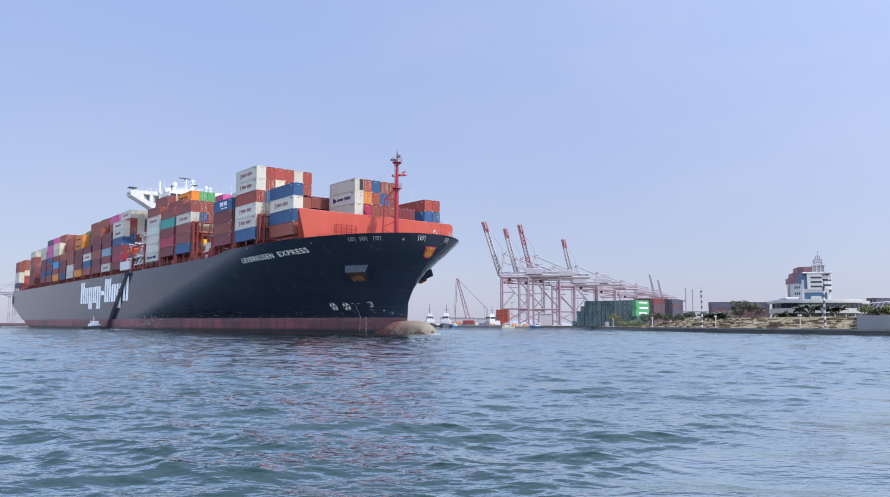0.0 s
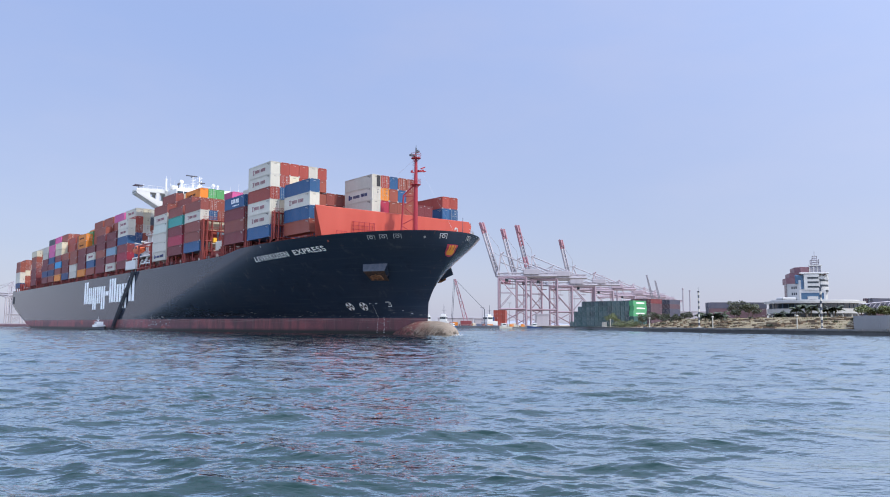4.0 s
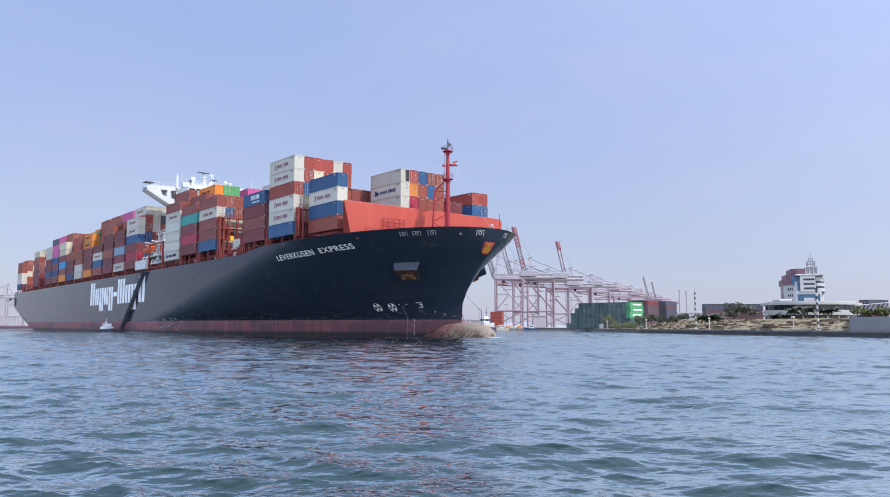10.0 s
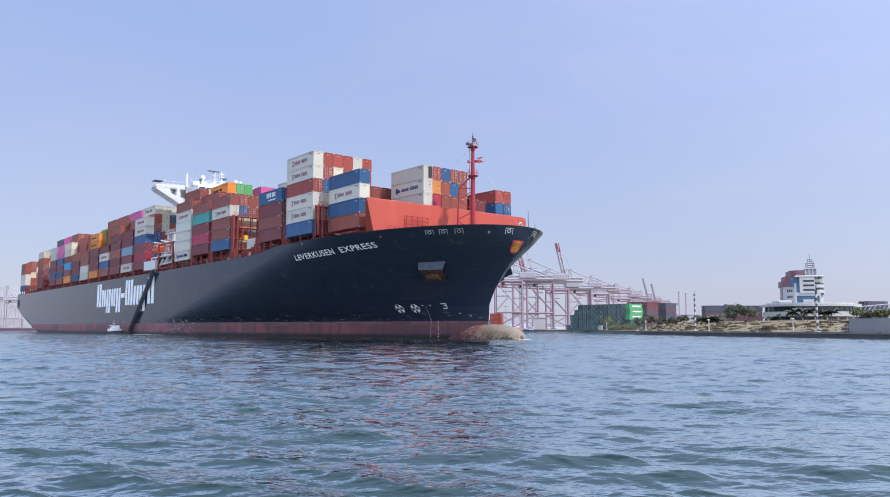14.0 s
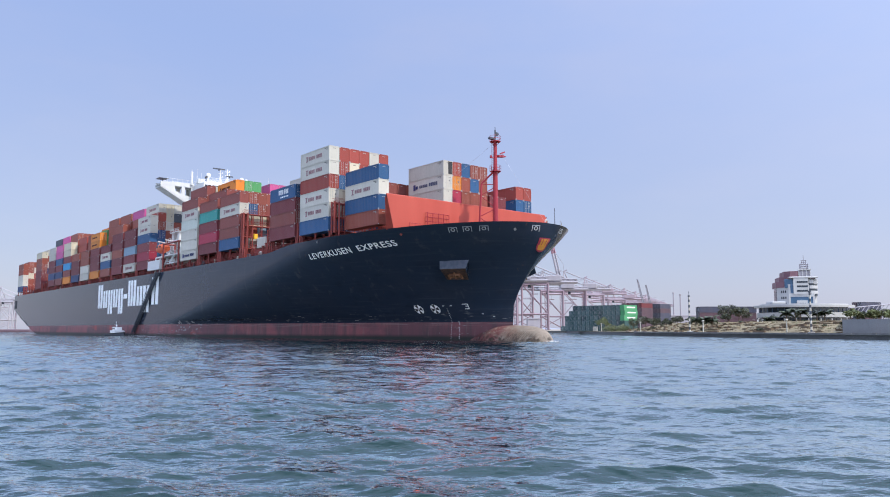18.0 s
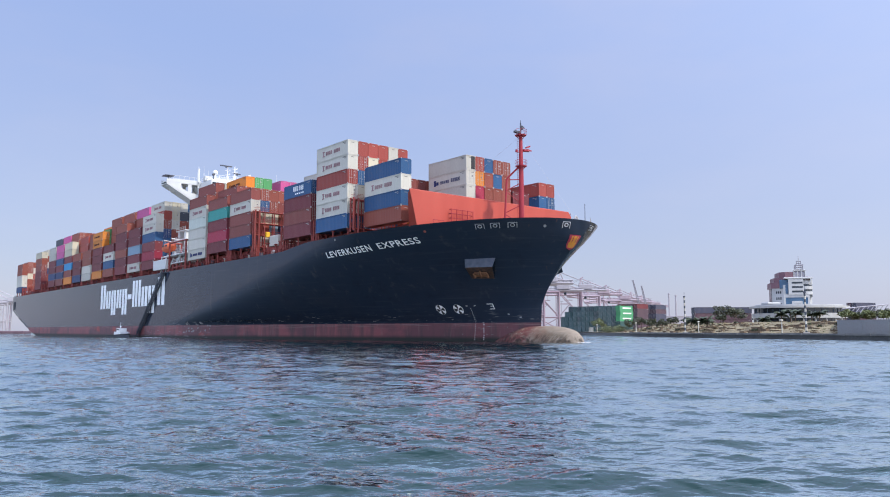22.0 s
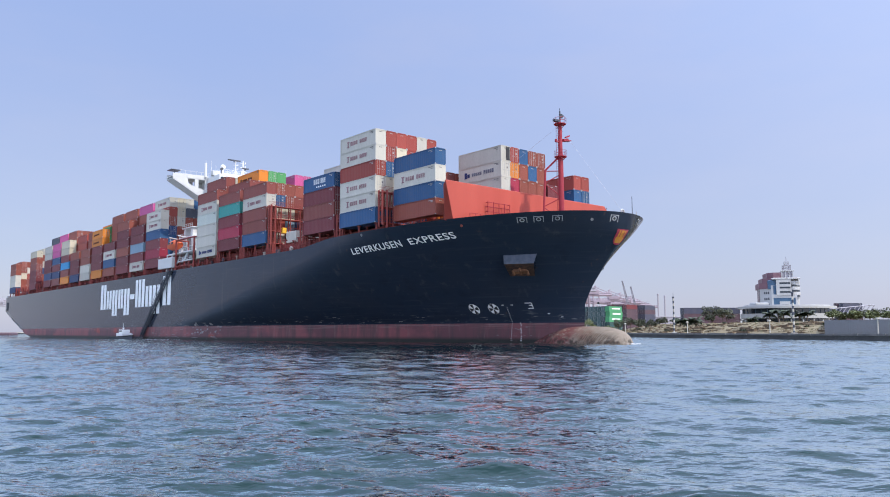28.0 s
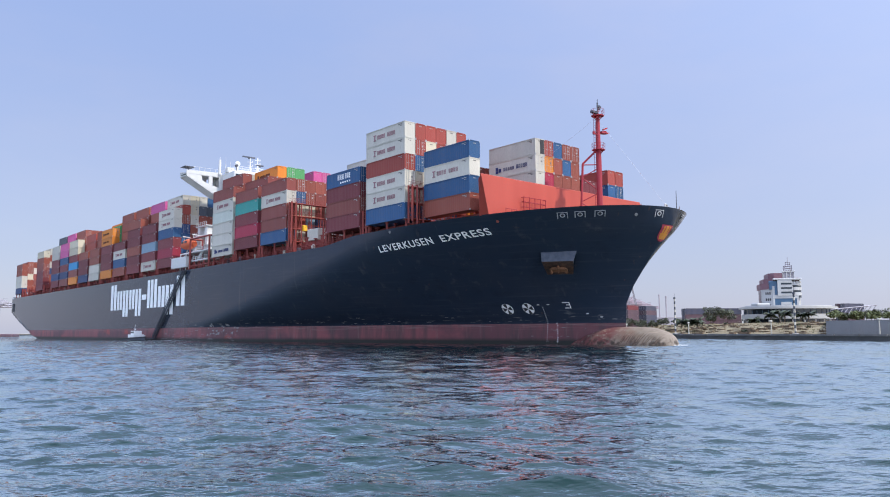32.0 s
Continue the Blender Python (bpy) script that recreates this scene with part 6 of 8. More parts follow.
def leaf_cloud(bm, c, r, n, rnd, size=0.35, flat=0.75):
    for _ in range(n):
        d = Vector((rnd.gauss(0, 1), rnd.gauss(0, 1), rnd.gauss(0, 1))).normalized() * (r * rnd.uniform(0.35, 1.0) ** 0.5)
        p = Vector(c) + Vector((d.x, d.y, d.z * flat))
        a = Vector((rnd.gauss(0, 1), rnd.gauss(0, 1), rnd.gauss(0, 0.6))).normalized() * size * rnd.uniform(0.6, 1.3)
        b = Vector((rnd.gauss(0, 1), rnd.gauss(0, 1), rnd.gauss(0, 0.6))).normalized() * size * rnd.uniform(0.5, 1.1)
        bm.faces.new([bm.verts.new(p - a), bm.verts.new(p + b), bm.verts.new(p + a), bm.verts.new(p - b * 0.8)])


def tree(x, y, z, h, spread, seed, label="leafy dark green tree on the promenade", leaf=None):
    rnd = random.Random(seed)
    t = thing("tree", label, "tree", pose(x, y, z), "trees on the shore")
    bm = bmesh.new()
    top = Vector((rnd.uniform(-0.4, 0.4), rnd.uniform(-0.4, 0.4), h * 0.5))
    tube(bm, (0, 0, -0.1), top, 0.06 * h * 0.5, 7, 0.035 * h * 0.5)
    clumps = []
    for i in range(9):
        a = 6.28 * i / 9 + rnd.uniform(-0.3, 0.3)
        e = Vector((math.cos(a) * spread * rnd.uniform(0.25, 0.75), math.sin(a) * spread * rnd.uniform(0.25, 0.75), h * rnd.uniform(0.5, 0.88)))
        tube(bm, top * rnd.uniform(0.7, 1.0), e, 0.016 * h, 5, 0.006 * h)
        clumps.append(e)
    part("trunk", bm, BARK, t)
    bm = bmesh.new()
    for e in clumps:
        leaf_cloud(bm, e, spread * rnd.uniform(0.28, 0.46), 90, rnd, 0.3)
    part("crown", bm, leaf or LEAF, t)
    return t


def palm(x, y, z, h, seed):
    rnd = random.Random(seed)
    t = thing("palm_tree", "short palm tree with drooping green fronds", "palm tree", pose(x, y, z), "palms on the promenade")
    bm = bmesh.new()
    lean = Vector((rnd.uniform(-0.3, 0.3), rnd.uniform(-0.3, 0.3), h))
    tube(bm, (0, 0, -0.1), lean, 0.22, 8, 0.16)
    part("trunk", bm, BARK, t)
    for i in range(20):
        a = 6.28 * i / 20 + rnd.uniform(-0.2, 0.2)
        up = rnd.uniform(0.0, 1.5)
        ln = rnd.uniform(1.9, 2.7)
        bm = bmesh.new()
        prev = None
        d = Vector((math.cos(a), math.sin(a), 0))
        side = Vector((-d.y, d.x, 0))
        for k in range(13):   # leaflets in pairs along the rib
            s = 0.12 + 0.88 * k / 12
            p = lean + d * (ln * s) + Vector((0, 0, up * ln * s - 1.9 * s * s * ln * 0.45))
            w = 0.75 * math.sin(math.pi * (0.14 + 0.80 * s)) + 0.05
            for hand in (-1, 1):
                tip = p + side * (hand * w) + d * (0.35 * w) - Vector((0, 0, w * rnd.uniform(0.35, 0.8)))
                across = d * 0.19
                bm.faces.new([bm.verts.new(v) for v in (p - across, p + across, tip + across * 0.4, tip - across * 0.4)])
            if prev is not None:
                tube(bm, prev, p, 0.03, 4)
            prev = p
        part("frond", bm, PALM_LEAF, t)
    return t


for i, (x, y, h, s) in enumerate(((104, 272, 6.6, 3.6), (100, 274, 7.2, 4), (107.5, 278, 5.6, 3.2), (96, 262, 3.6, 2.4), (128, 226, 4.0, 3.4), (134, 228, 4.4, 4), (140, 226, 4.6, 4),
                                  (124, 228, 3.2, 2.6), (147, 226, 5, 4), (84, 262, 3.2, 2.2), (79, 262, 3.0, 2.2))):
    tree(x, y, 4.2 if x > 90 else 3.6, h, s, 20 + i)
for i, (x, y, h) in enumerate(((108.2, 243, 3.0), (110.8, 242, 3.5), (113.0, 244, 3.1), (116.6, 240, 2.8), (118.8, 240, 3.1), (104.5, 246, 1.4), (83, 246, 1.3), (85.5, 246, 1.4), (80.5, 247, 1.2))):
    palm(x, y, 4.25 if x > 90 else 3.9, h, 50 + i)


def bush(x, y, z, r, seed, leaf=None):
    rnd = random.Random(seed)
    bm = bmesh.new()
    for _ in range(5):
        c = (rnd.uniform(-r, r) * 0.6, rnd.uniform(-r, r) * 0.6, r * rnd.uniform(0.3, 0.7))
        leaf_cloud(bm, c, r * 0.6, 60, rnd, 0.22)
    for k in range(5):
        tube(bm, (0, 0, -0.1), (rnd.uniform(-r, r) * 0.5, rnd.uniform(-r, r) * 0.5, r * 0.7), 0.04, 4)
    ob = part("bush", bm, leaf or LEAF)
    ob.matrix_basis = pose(x, y, z)
    tagged(ob, "low rounded green shrub on the bank", "bush", "shrubs on the bank")


bank_tufts()
rnd0 = random.Random(77)
for i in range(14):
    s = rnd0.uniform(4, BANK_LEN - 3) if i < 10 else -4.0 - 9.0 * (i - 10)
    k = rnd0.choice((1, 2, 3, 4))
    p = on_bank(s, 4.0 * k + 2.4, 1.75 + 0.6 * (k - 1))
    bush(p[0], p[1], p[2], rnd0.uniform(0.5, 0.95), i)
for i in range(16):
    y = rnd0.uniform(316, 346)
    bush(70 + rnd0.uniform(0, 4.5) + (346 - y) * 0.04, y, 1.3, rnd0.uniform(1.9, 3.0), 100 + i, PALE_LEAF if i % 3 else LEAF)
for i, (x, y, h, w) in enumerate(((71.6, 357, 7.0, 3.4), (73.0, 352, 5.6, 2.6), (77.5, 318, 5.6, 3.2), (80.0, 308, 5.0, 3.0), (82.5, 302, 4.6, 2.8), (85.5, 297, 4.2, 2.6))):
    tree(x, y, 1.3 if y > 310 else 2.4, h, w, 80 + i, "airy olive-green tree before the container yard", PALE_LEAF if i < 2 else LEAF)
for i in range(12):
    bush(97 + i * 4.6, 252 - i * 1.6 + rnd0.uniform(-2, 2), 4.25, rnd0.uniform(0.4, 0.8), 140 + i)


def striped_pole(x, y, z, h, cols, label):
    t = thing("striped_pole", label, "pole", pose(x, y, z), "striped poles on the quay")
    n = 13
    for i in range(n):
        bm = bmesh.new()
        tube(bm, (0, 0, h * i / n), (0, 0, h * (i + 1) / n - 0.005), 0.24, 12)
        part("band", bm, CONT_MAT[cols[i % 2]], t)
    bm = bmesh.new()
    tube(bm, (0, 0, h), (0, 0, h + 1.6), 0.05, 6)
    tube(bm, (0, 0, h), (0, 0, h + 0.4), 0.35, 10)
    part("lantern", bm, CONT_MAT["d"], t)
    bm = soft_box(-0.6, 0.6, -0.6, 0.6, -0.1, 0.35, 0.05, 1)
    part("foot", bm, CONCRETE, t)


striped_pole(73.5, 231.5, 1.32, 10.9, "wd", "tall black and white striped beacon pole on the quay")
striped_pole(89.3, 187, 1.32, 10.1, "dw", "tall black and white striped beacon pole on the quay")


def white_post(x, y, h=3.2):
    t = thing("quay_lamp_post", "short white lamp post at the quay edge", "lamp post", pose(x, y, 1.32), "white posts on the quay")
    bm = bmesh.new()
    tube(bm, (0, 0, -0.02), (0, 0, h), 0.16, 8, 0.13)
    part("post", bm, CONT_MAT["w"], t)
    bm = soft_box(-0.3, 0.3, -0.3, 0.3, h, h + 0.4, 0.06, 1)
    part("head", bm, CONT_MAT["w"], t)


for x, y in ((68.9, 343), (66.9, 265), (74.4, 222), (85.5, 192), (95.5, 161.8)):
    white_post(x, y)


# ---- the tower and the round hall ----
def round_hall():
    cx, cy, rx, ry = 136.9, 292.0, 17.75, 14.0
    t = thing("round_hall", "low white oval two-storey building with dark window bands", "building", pose(cx, cy, 4.25))

    def ring_part(name, z0, z1, k, mat, label="", n=56, inner=None):
        bm = bmesh.new()
        lo = [bm.verts.new((rx * k * math.cos(6.28319 * i / n), ry * k * math.sin(6.28319 * i / n), z0)) for i in range(n)]
        hi = [bm.verts.new((rx * k * math.cos(6.28319 * i / n), ry * k * math.sin(6.28319 * i / n), z1)) for i in range(n)]
        for i in range(n):
            j = (i + 1) % n
            bm.faces.new((lo[i], lo[j], hi[j], hi[i]))
        bm.faces.new(hi)
        bm.faces.new(lo[::-1])
        return part(name, bm, mat, t, label)
    # the shade under the parapet is drawn as a dark glass drum
    ring_part("ground_floor", 0, 2.5, 0.86, GLASS, "shaded dark glazed ground floor")
    ring_part("parapet", 2.5, 4.3, 0.97, TOWER_WHITE, "white curved parapet band")
    ring_part("glazing", 4.3, 6.25, 0.92, GLASS, "dark continuous window band")
    ring_part("roof", 6.25, 7.05, 1.03, TOWER_WHITE, "white flat oval roof with thick edge")
    ring_part("roof_step", 7.05, 7.6, 0.9, TOWER_WHITE)
    for i in range(40):
        a = 6.28319 * i / 40
        bm = bmesh.new()
        beam(bm, (rx * 0.925 * math.cos(a), ry * 0.925 * math.sin(a), 4.1), (rx * 0.925 * math.cos(a), ry * 0.925 * math.sin(a), 6.0), 0.12)
        part("mullion", bm, TOWER_BLUE, t)
    for i in range(24):
        a = 6.28319 * i / 24
        bm = bmesh.new()
        tube(bm, (rx * 0.93 * math.cos(a), ry * 0.93 * math.sin(a), 0), (rx * 0.93 * math.cos(a), ry * 0.93 * math.sin(a), 2.2), 0.25, 8)
        part("column", bm, TOWER_WHITE, t)
    bm = soft_box(-14.5, -9.5, -6, 0, 7.6, 8.5, 0.2, 1)
    part("roof_plant", bm, TOWER_WHITE, t)


round_hall()


def signal_tower():
    cx, cy = 140.3, 306.0
    t = thing("control_tower_building", "white harbour control tower with red, blue and glass facades", "building", pose(cx, cy, 4.25, 0, 0, -15))
    t.scale = (0.83, 0.85, 0.90)

    def block(name, x0, x1, y0, y1, z0, z1, mat, label="", bev=0.15):
        return part(name, soft_box(x0, x1, y0, y1, z0, z1, bev, 1), mat, t, label)
    # eight-sided shaft
    bm = bmesh.new()
    r = 8.9
    pts = [(r, -r * 0.45), (r * 0.5, -r), (-r * 0.5, -r), (-r, -r * 0.45), (-r, r * 0.45), (-r * 0.5, r), (r * 0.5, r), (r, r * 0.45)]
    prism(bm, pts, "z", 0, 17.6)
    wall = part("shaft", bm, TOWER_WHITE, t, "white tiled eight-sided shaft")
    for z in (8.4, 11.1, 13.8):   # trios of small windows on the slanted side
        for k in range(3):
            bm = bmesh.new()
            s = 0.42 + 0.17 * k
            p, q = Vector((-r, -r * 0.45, 0)), Vector((-r * 0.5, -r, 0))
            c = p.lerp(q, s)
            d = (q - p).normalized()
            nn = Vector((d.y, -d.x, 0))
            v = [c - d * 0.33 + nn * 0.05, c + d * 0.33 + nn * 0.05]
            f = [bm.verts.new((w.x, w.y, zz)) for w, zz in ((v[0], z), (v[1], z), (v[1], z + 1.1), (v[0], z + 1.1))]
            bm.faces.new(f)
            part("window", bm, GLASS, wall)
    bm = bmesh.new()
    prism(bm, [(-r - 0.15, -3.6), (-r - 0.15, 3.6), (-r + 0.1, 3.6), (-r + 0.1, -3.6)], "z", 7.8, 16.2)
    part("side_glazing", bm, GLASS, wall, "tall dark side glazing")
    bm = bmesh.new()
    prism(bm, [(r + 0.15, -3.6), (r + 0.15, 3.6), (r - 0.1, 3.6), (r - 0.1, -3.6)], "z", 13.6, 16.2)
    part("side_glazing", bm, GLASS, wall)
    # front: portal with blue glass, ladder of dark bands above it
    block("portal_glass", -3.9, 6.3, -9.05, -8.95, 8.0, 12.0, TOWER_BLUE, "blue glass front", 0.01)
    block("portal_frame", -4.5, -3.7, -9.25, -8.9, 7.6, 13.0, TOWER_WHITE, bev=0.05)
    block("portal_frame", 6.1, 6.9, -9.25, -8.9, 7.6, 13.0, TOWER_WHITE, bev=0.05)
    block("portal_lintel", -4.5, 6.9, -9.3, -8.9, 12.0, 13.2, TOWER_WHITE, bev=0.05)
    block("porch", -1.0, 3.6, -9.6, -9.0, 7.4, 10.4, TOWER_WHITE, bev=0.05)
    block("porch_window", -0.2, 2.8, -9.66, -9.5, 7.9, 9.2, GLASS, bev=0.01)
    block("stair_bay", -2.3, 4.3, -9.7, -8.8, 13.2, 20.2, TOWER_WHITE, "projecting white stair bay", 0.05)
    for k in range(3):
        block("window_band", -0.8, 4.0, -9.78, -9.6, 14.2 + k * 1.95, 15.0 + k * 1.95, GLASS, bev=0.01)
    # stepped red and blue upper storeys, with the corner cut off
    def chunk(name, x0, x1, y0, z0, z1, mat, cut, label):
        bm = bmesh.new()
        prism(bm, [(x1, y0), (x0 + cut, y0), (x0, y0 + cut * 1.1), (x0, 7.5), (x1, 7.5)], "z", z0, z1)
        return part(name, bm, mat, t, label)
    chunk("red_storey", -9.2, -4.6, -8.4, 16.2, 18.8, TOWER_TILE, 4.0, "pink-red clad storey")
    chunk("red_storey", -7.8, -3.4, -8.3, 18.4, 20.9, TOWER_TILE, 3.2, "pink-red clad storey")
    chunk("red_storey", -5.6, 0.4, -7.9, 20.6, 23.4, TOWER_TILE, 2.4, "pink-red clad storey")
    block("blue_storey", -5.9, -1.7, -8.75, -4, 16.0, 19.9, TOWER_BLUE, "blue clad corner")
    block("blue_storey", -3.6, -1.4, -9.0, -4, 13.6, 17.6, TOWER_BLUE)
    block("white_storey", -1.5, 8.5, -8.4, 8, 17.4, 19.8, TOWER_WHITE, "rounded white storey", 0.3)
    block("red_storey", 4.0, 8.0, -7.0, 7, 19.8, 21.2, TOWER_TILE)
    block("crown_room", 0.6, 5.6, -7.8, -1.5, 19.6, 23.8, CRANE_GREY, "grey open crown")
    for k in range(4):
        block("crown_post", 0.5 + 1.65 * k, 0.85 + 1.65 * k, -8.0, -7.6, 19.6, 24.0, TOWER_WHITE, bev=0.03)
    block("crown_beam", 0.3, 6.2, -8.1, -7.5, 23.8, 24.3, TOWER_WHITE, bev=0.05)
    # rounded balconies that wrap the right-hand corner, with dark glazing between them
    def bow_slab(name, z0, z1, r, mat, label=""):
        bm = bmesh.new()
        pts = [(4.3, -8.7)] + [(5.2 + r * math.sin(a), -5.0 - r * math.cos(a)) for a in np.linspace(0.0, 2.2, 11)] + [(5.0, -1.0)]
        prism(bm, pts, "z", z0, z1)
        return part(name, bm, mat, t, label)
    for z in (13.3, 15.6, 17.9):
        bow_slab("balcony", z, z + 1.35, 4.0, TOWER_WHITE, "rounded white balcony band")
        bow_slab("balcony_glazing", z - 0.95, z, 3.8, GLASS)
    block("roof_slab", -4.2, 8.6, -9.9, 6, 20.2, 20.9, TOWER_WHITE, "white overhanging roof slab", 0.2)
    # lattice on the roof
    bm = bmesh.new()
    for dx in (2.0, 5.0):
        for dy in (-6.5, -3):
            beam(bm, (dx, dy, 23.6), (dx, dy, 26.8), 0.3)
    for z in (24.6, 25.6, 26.6):
        for dy in (-6.5, -3):
            beam(bm, (1.8, dy, z), (5.2, dy, z), 0.26)
    for dx in (2.6, 4.4):
        beam(bm, (dx, -5, 26.6), (dx, -5, 28.4), 0.22)
    for z in (27.4, 28.3):
        beam(bm, (2.3, -5, z), (4.7, -5, z), 0.24)
    beam(bm, (3.5, -5, 26.6), (3.5, -5, 30.6), 0.16)
    part("roof_lattice", bm, CRANE_GREY, t, "grey steel roof lattice with aerial")


signal_tower()


# ---- container yards on shore ----
def yard(x, y, z, turn, columns, tiers, codes, label, seed=1, step=()):
    """A block of stacked boxes; its ends face the water side, columns run leftwards. Far off, so each block is one mass."""
    rnd = random.Random(seed)
    bm = bmesh.new()
    names = sorted(set(codes))
    for c in range(columns):
        for k in range(tiers - (step[c] if c < len(step) else 0)):
            me, code = yard_box(codes[rnd.randrange(len(codes))])
            n0, f0 = len(bm.verts), len(bm.faces)
            bm.from_mesh(me)
            bm.verts.ensure_lookup_table()
            bm.faces.ensure_lookup_table()
            dx = rnd.uniform(-0.12, 0.12)
            for v in bm.verts[n0:]:
                v.co = (v.co.x + dx, v.co.y + c * 2.62, v.co.z * 2.6 / CH + k * 2.63)
            for f in bm.faces[f0:]:
                f.material_index = names.index(code) if f.material_index == 0 else len(names) - 1 + f.material_index
    data = bpy.data.meshes.new("container_block")
    bm.to_mesh(data)
    bm.free()
    for m in [CONT_MAT[c] for c in names] + [STEEL_BAR, CODE_WHITE]:
        data.materials.append(m)
    ob = part_of("container_block", data, None)
    ob.matrix_basis = pose(x, y, z, 0, 0, turn)
    tagged(ob, label, "containers", kind="stuff")


def yard_box(code):
    key = (code, False)
    if key not in BOX_MESH:
        BOX_MESH[key] = container_mesh("container", CONT_MAT[code], False)
    return BOX_MESH[key], code


bmk = bmesh.new()
box(bmk, -9.5, -2.0, -0.03, 0.05, 1.2, 1.9)
YARD_MARK = bpy.data.meshes.new("line_mark")
bmk.to_mesh(YARD_MARK)
bmk.free()
YARD_MARK.materials.append(LETTER_WHITE)
yard(94.4, 388.6, 1.35, 45, 14, 5, "fGjfG", "block of mottled dark green containers in the yard", 2, step=(0, 0, 0, 0, 0, 0, 0, 0, 0, 0, 0, 1, 2, 4))
for k in range(3):   # the bright green boxes at the sunlit end
    ob = container("q", 0, 0, 0, 2.6, True)
    CARGO.pop()
    ob.matrix_basis = pose(94.4, 388.6, 1.35, 0, 0, 45) @ pose(-0.2 + 0.5 * (k % 2), -2.62, 2.63 * (k + 2)) @ Matrix.Diagonal((1, 1, 2.6 / CH, 1))
    tagged(ob, "bright green shipping container with a white bar mark", "container", "dark green containers in the yard")
    part_of("name_bar", YARD_MARK, None, ob)
for k in range(2):
    ob = container("f", 0, 0, 0, 2.6, True)
    CARGO.pop()
    ob.matrix_basis = pose(94.4, 388.6, 1.35, 0, 0, 45) @ pose(0, -2.62, 2.63 * k) @ Matrix.Diagonal((1, 1, 2.6 / CH, 1))
    tagged(ob, "dark green shipping container stacked in the yard on shore", "container", "dark green containers in the yard")
yard(118, 438, 1.35, 45, 5, 6, "hmh", "block of maroon containers stacked in the yard", 3)
yard(132.5, 452, 1.35, 45, 4, 6, "ihh", "block of maroon and dark-grey containers in the yard", 4)
for i in range(2):
    yard(121.5 + 12.6 * i, 330, 4.28, 0, 2, 3, "hihi", "block of dark navy and brown containers behind the promenade", 5 + i)
yard(201, 352, 4.28, 20, 3, 4, "hhi", "stack of dull maroon containers behind the hall", step=(0, 0, 1), seed=9)


def conveyor():
    t = thing("conveyor_bridge", "pale sloping steel conveyor bridge", "conveyor", pose(126, 240, 4.25))
    bm = bmesh.new()
    a, b = Vector((1.5, 0, 3.0)), Vector((14.5, -1, 4.2))
    for dz in (0, 1.8):
        for dy in (0, 2):
            beam(bm, a + Vector((0, dy, dz)), b + Vector((0, dy, dz)), 0.2)
    for k in range(9):
        p, q = a.lerp(b, k / 9), a.lerp(b, (k + 1) / 9)
        beam(bm, p, q + Vector((0, 0, 1.8)), 0.18)
    part("truss", bm, CRANE_WHITE, t)
    for s in (0.2, 0.6, 0.95):
        p = a.lerp(b, s)
        bm = bmesh.new()
        beam(bm, (p.x, p.y, 0), (p.x, p.y, p.z), 0.3)
        beam(bm, (p.x, p.y + 2, 0), (p.x, p.y + 2, p.z), 0.3)
        part("support", bm, CRANE_WHITE, t)


conveyor()
for i, (x, y, h, w) in enumerate(((113.5, 214, 4.0, 2.3), (116.4, 216, 3.7, 2.0), (119.0, 213, 3.4, 2.2), (121.6, 216, 3.2, 1.9), (125.0, 214, 3.6, 2.2), (129.0, 213, 3.3, 2.2), (133.5, 212, 3.0, 2.0))):
    tree(x, y, 4.25, h, w, 80 + i, "small yellow-green tree behind the grey wall", PALE_LEAF)


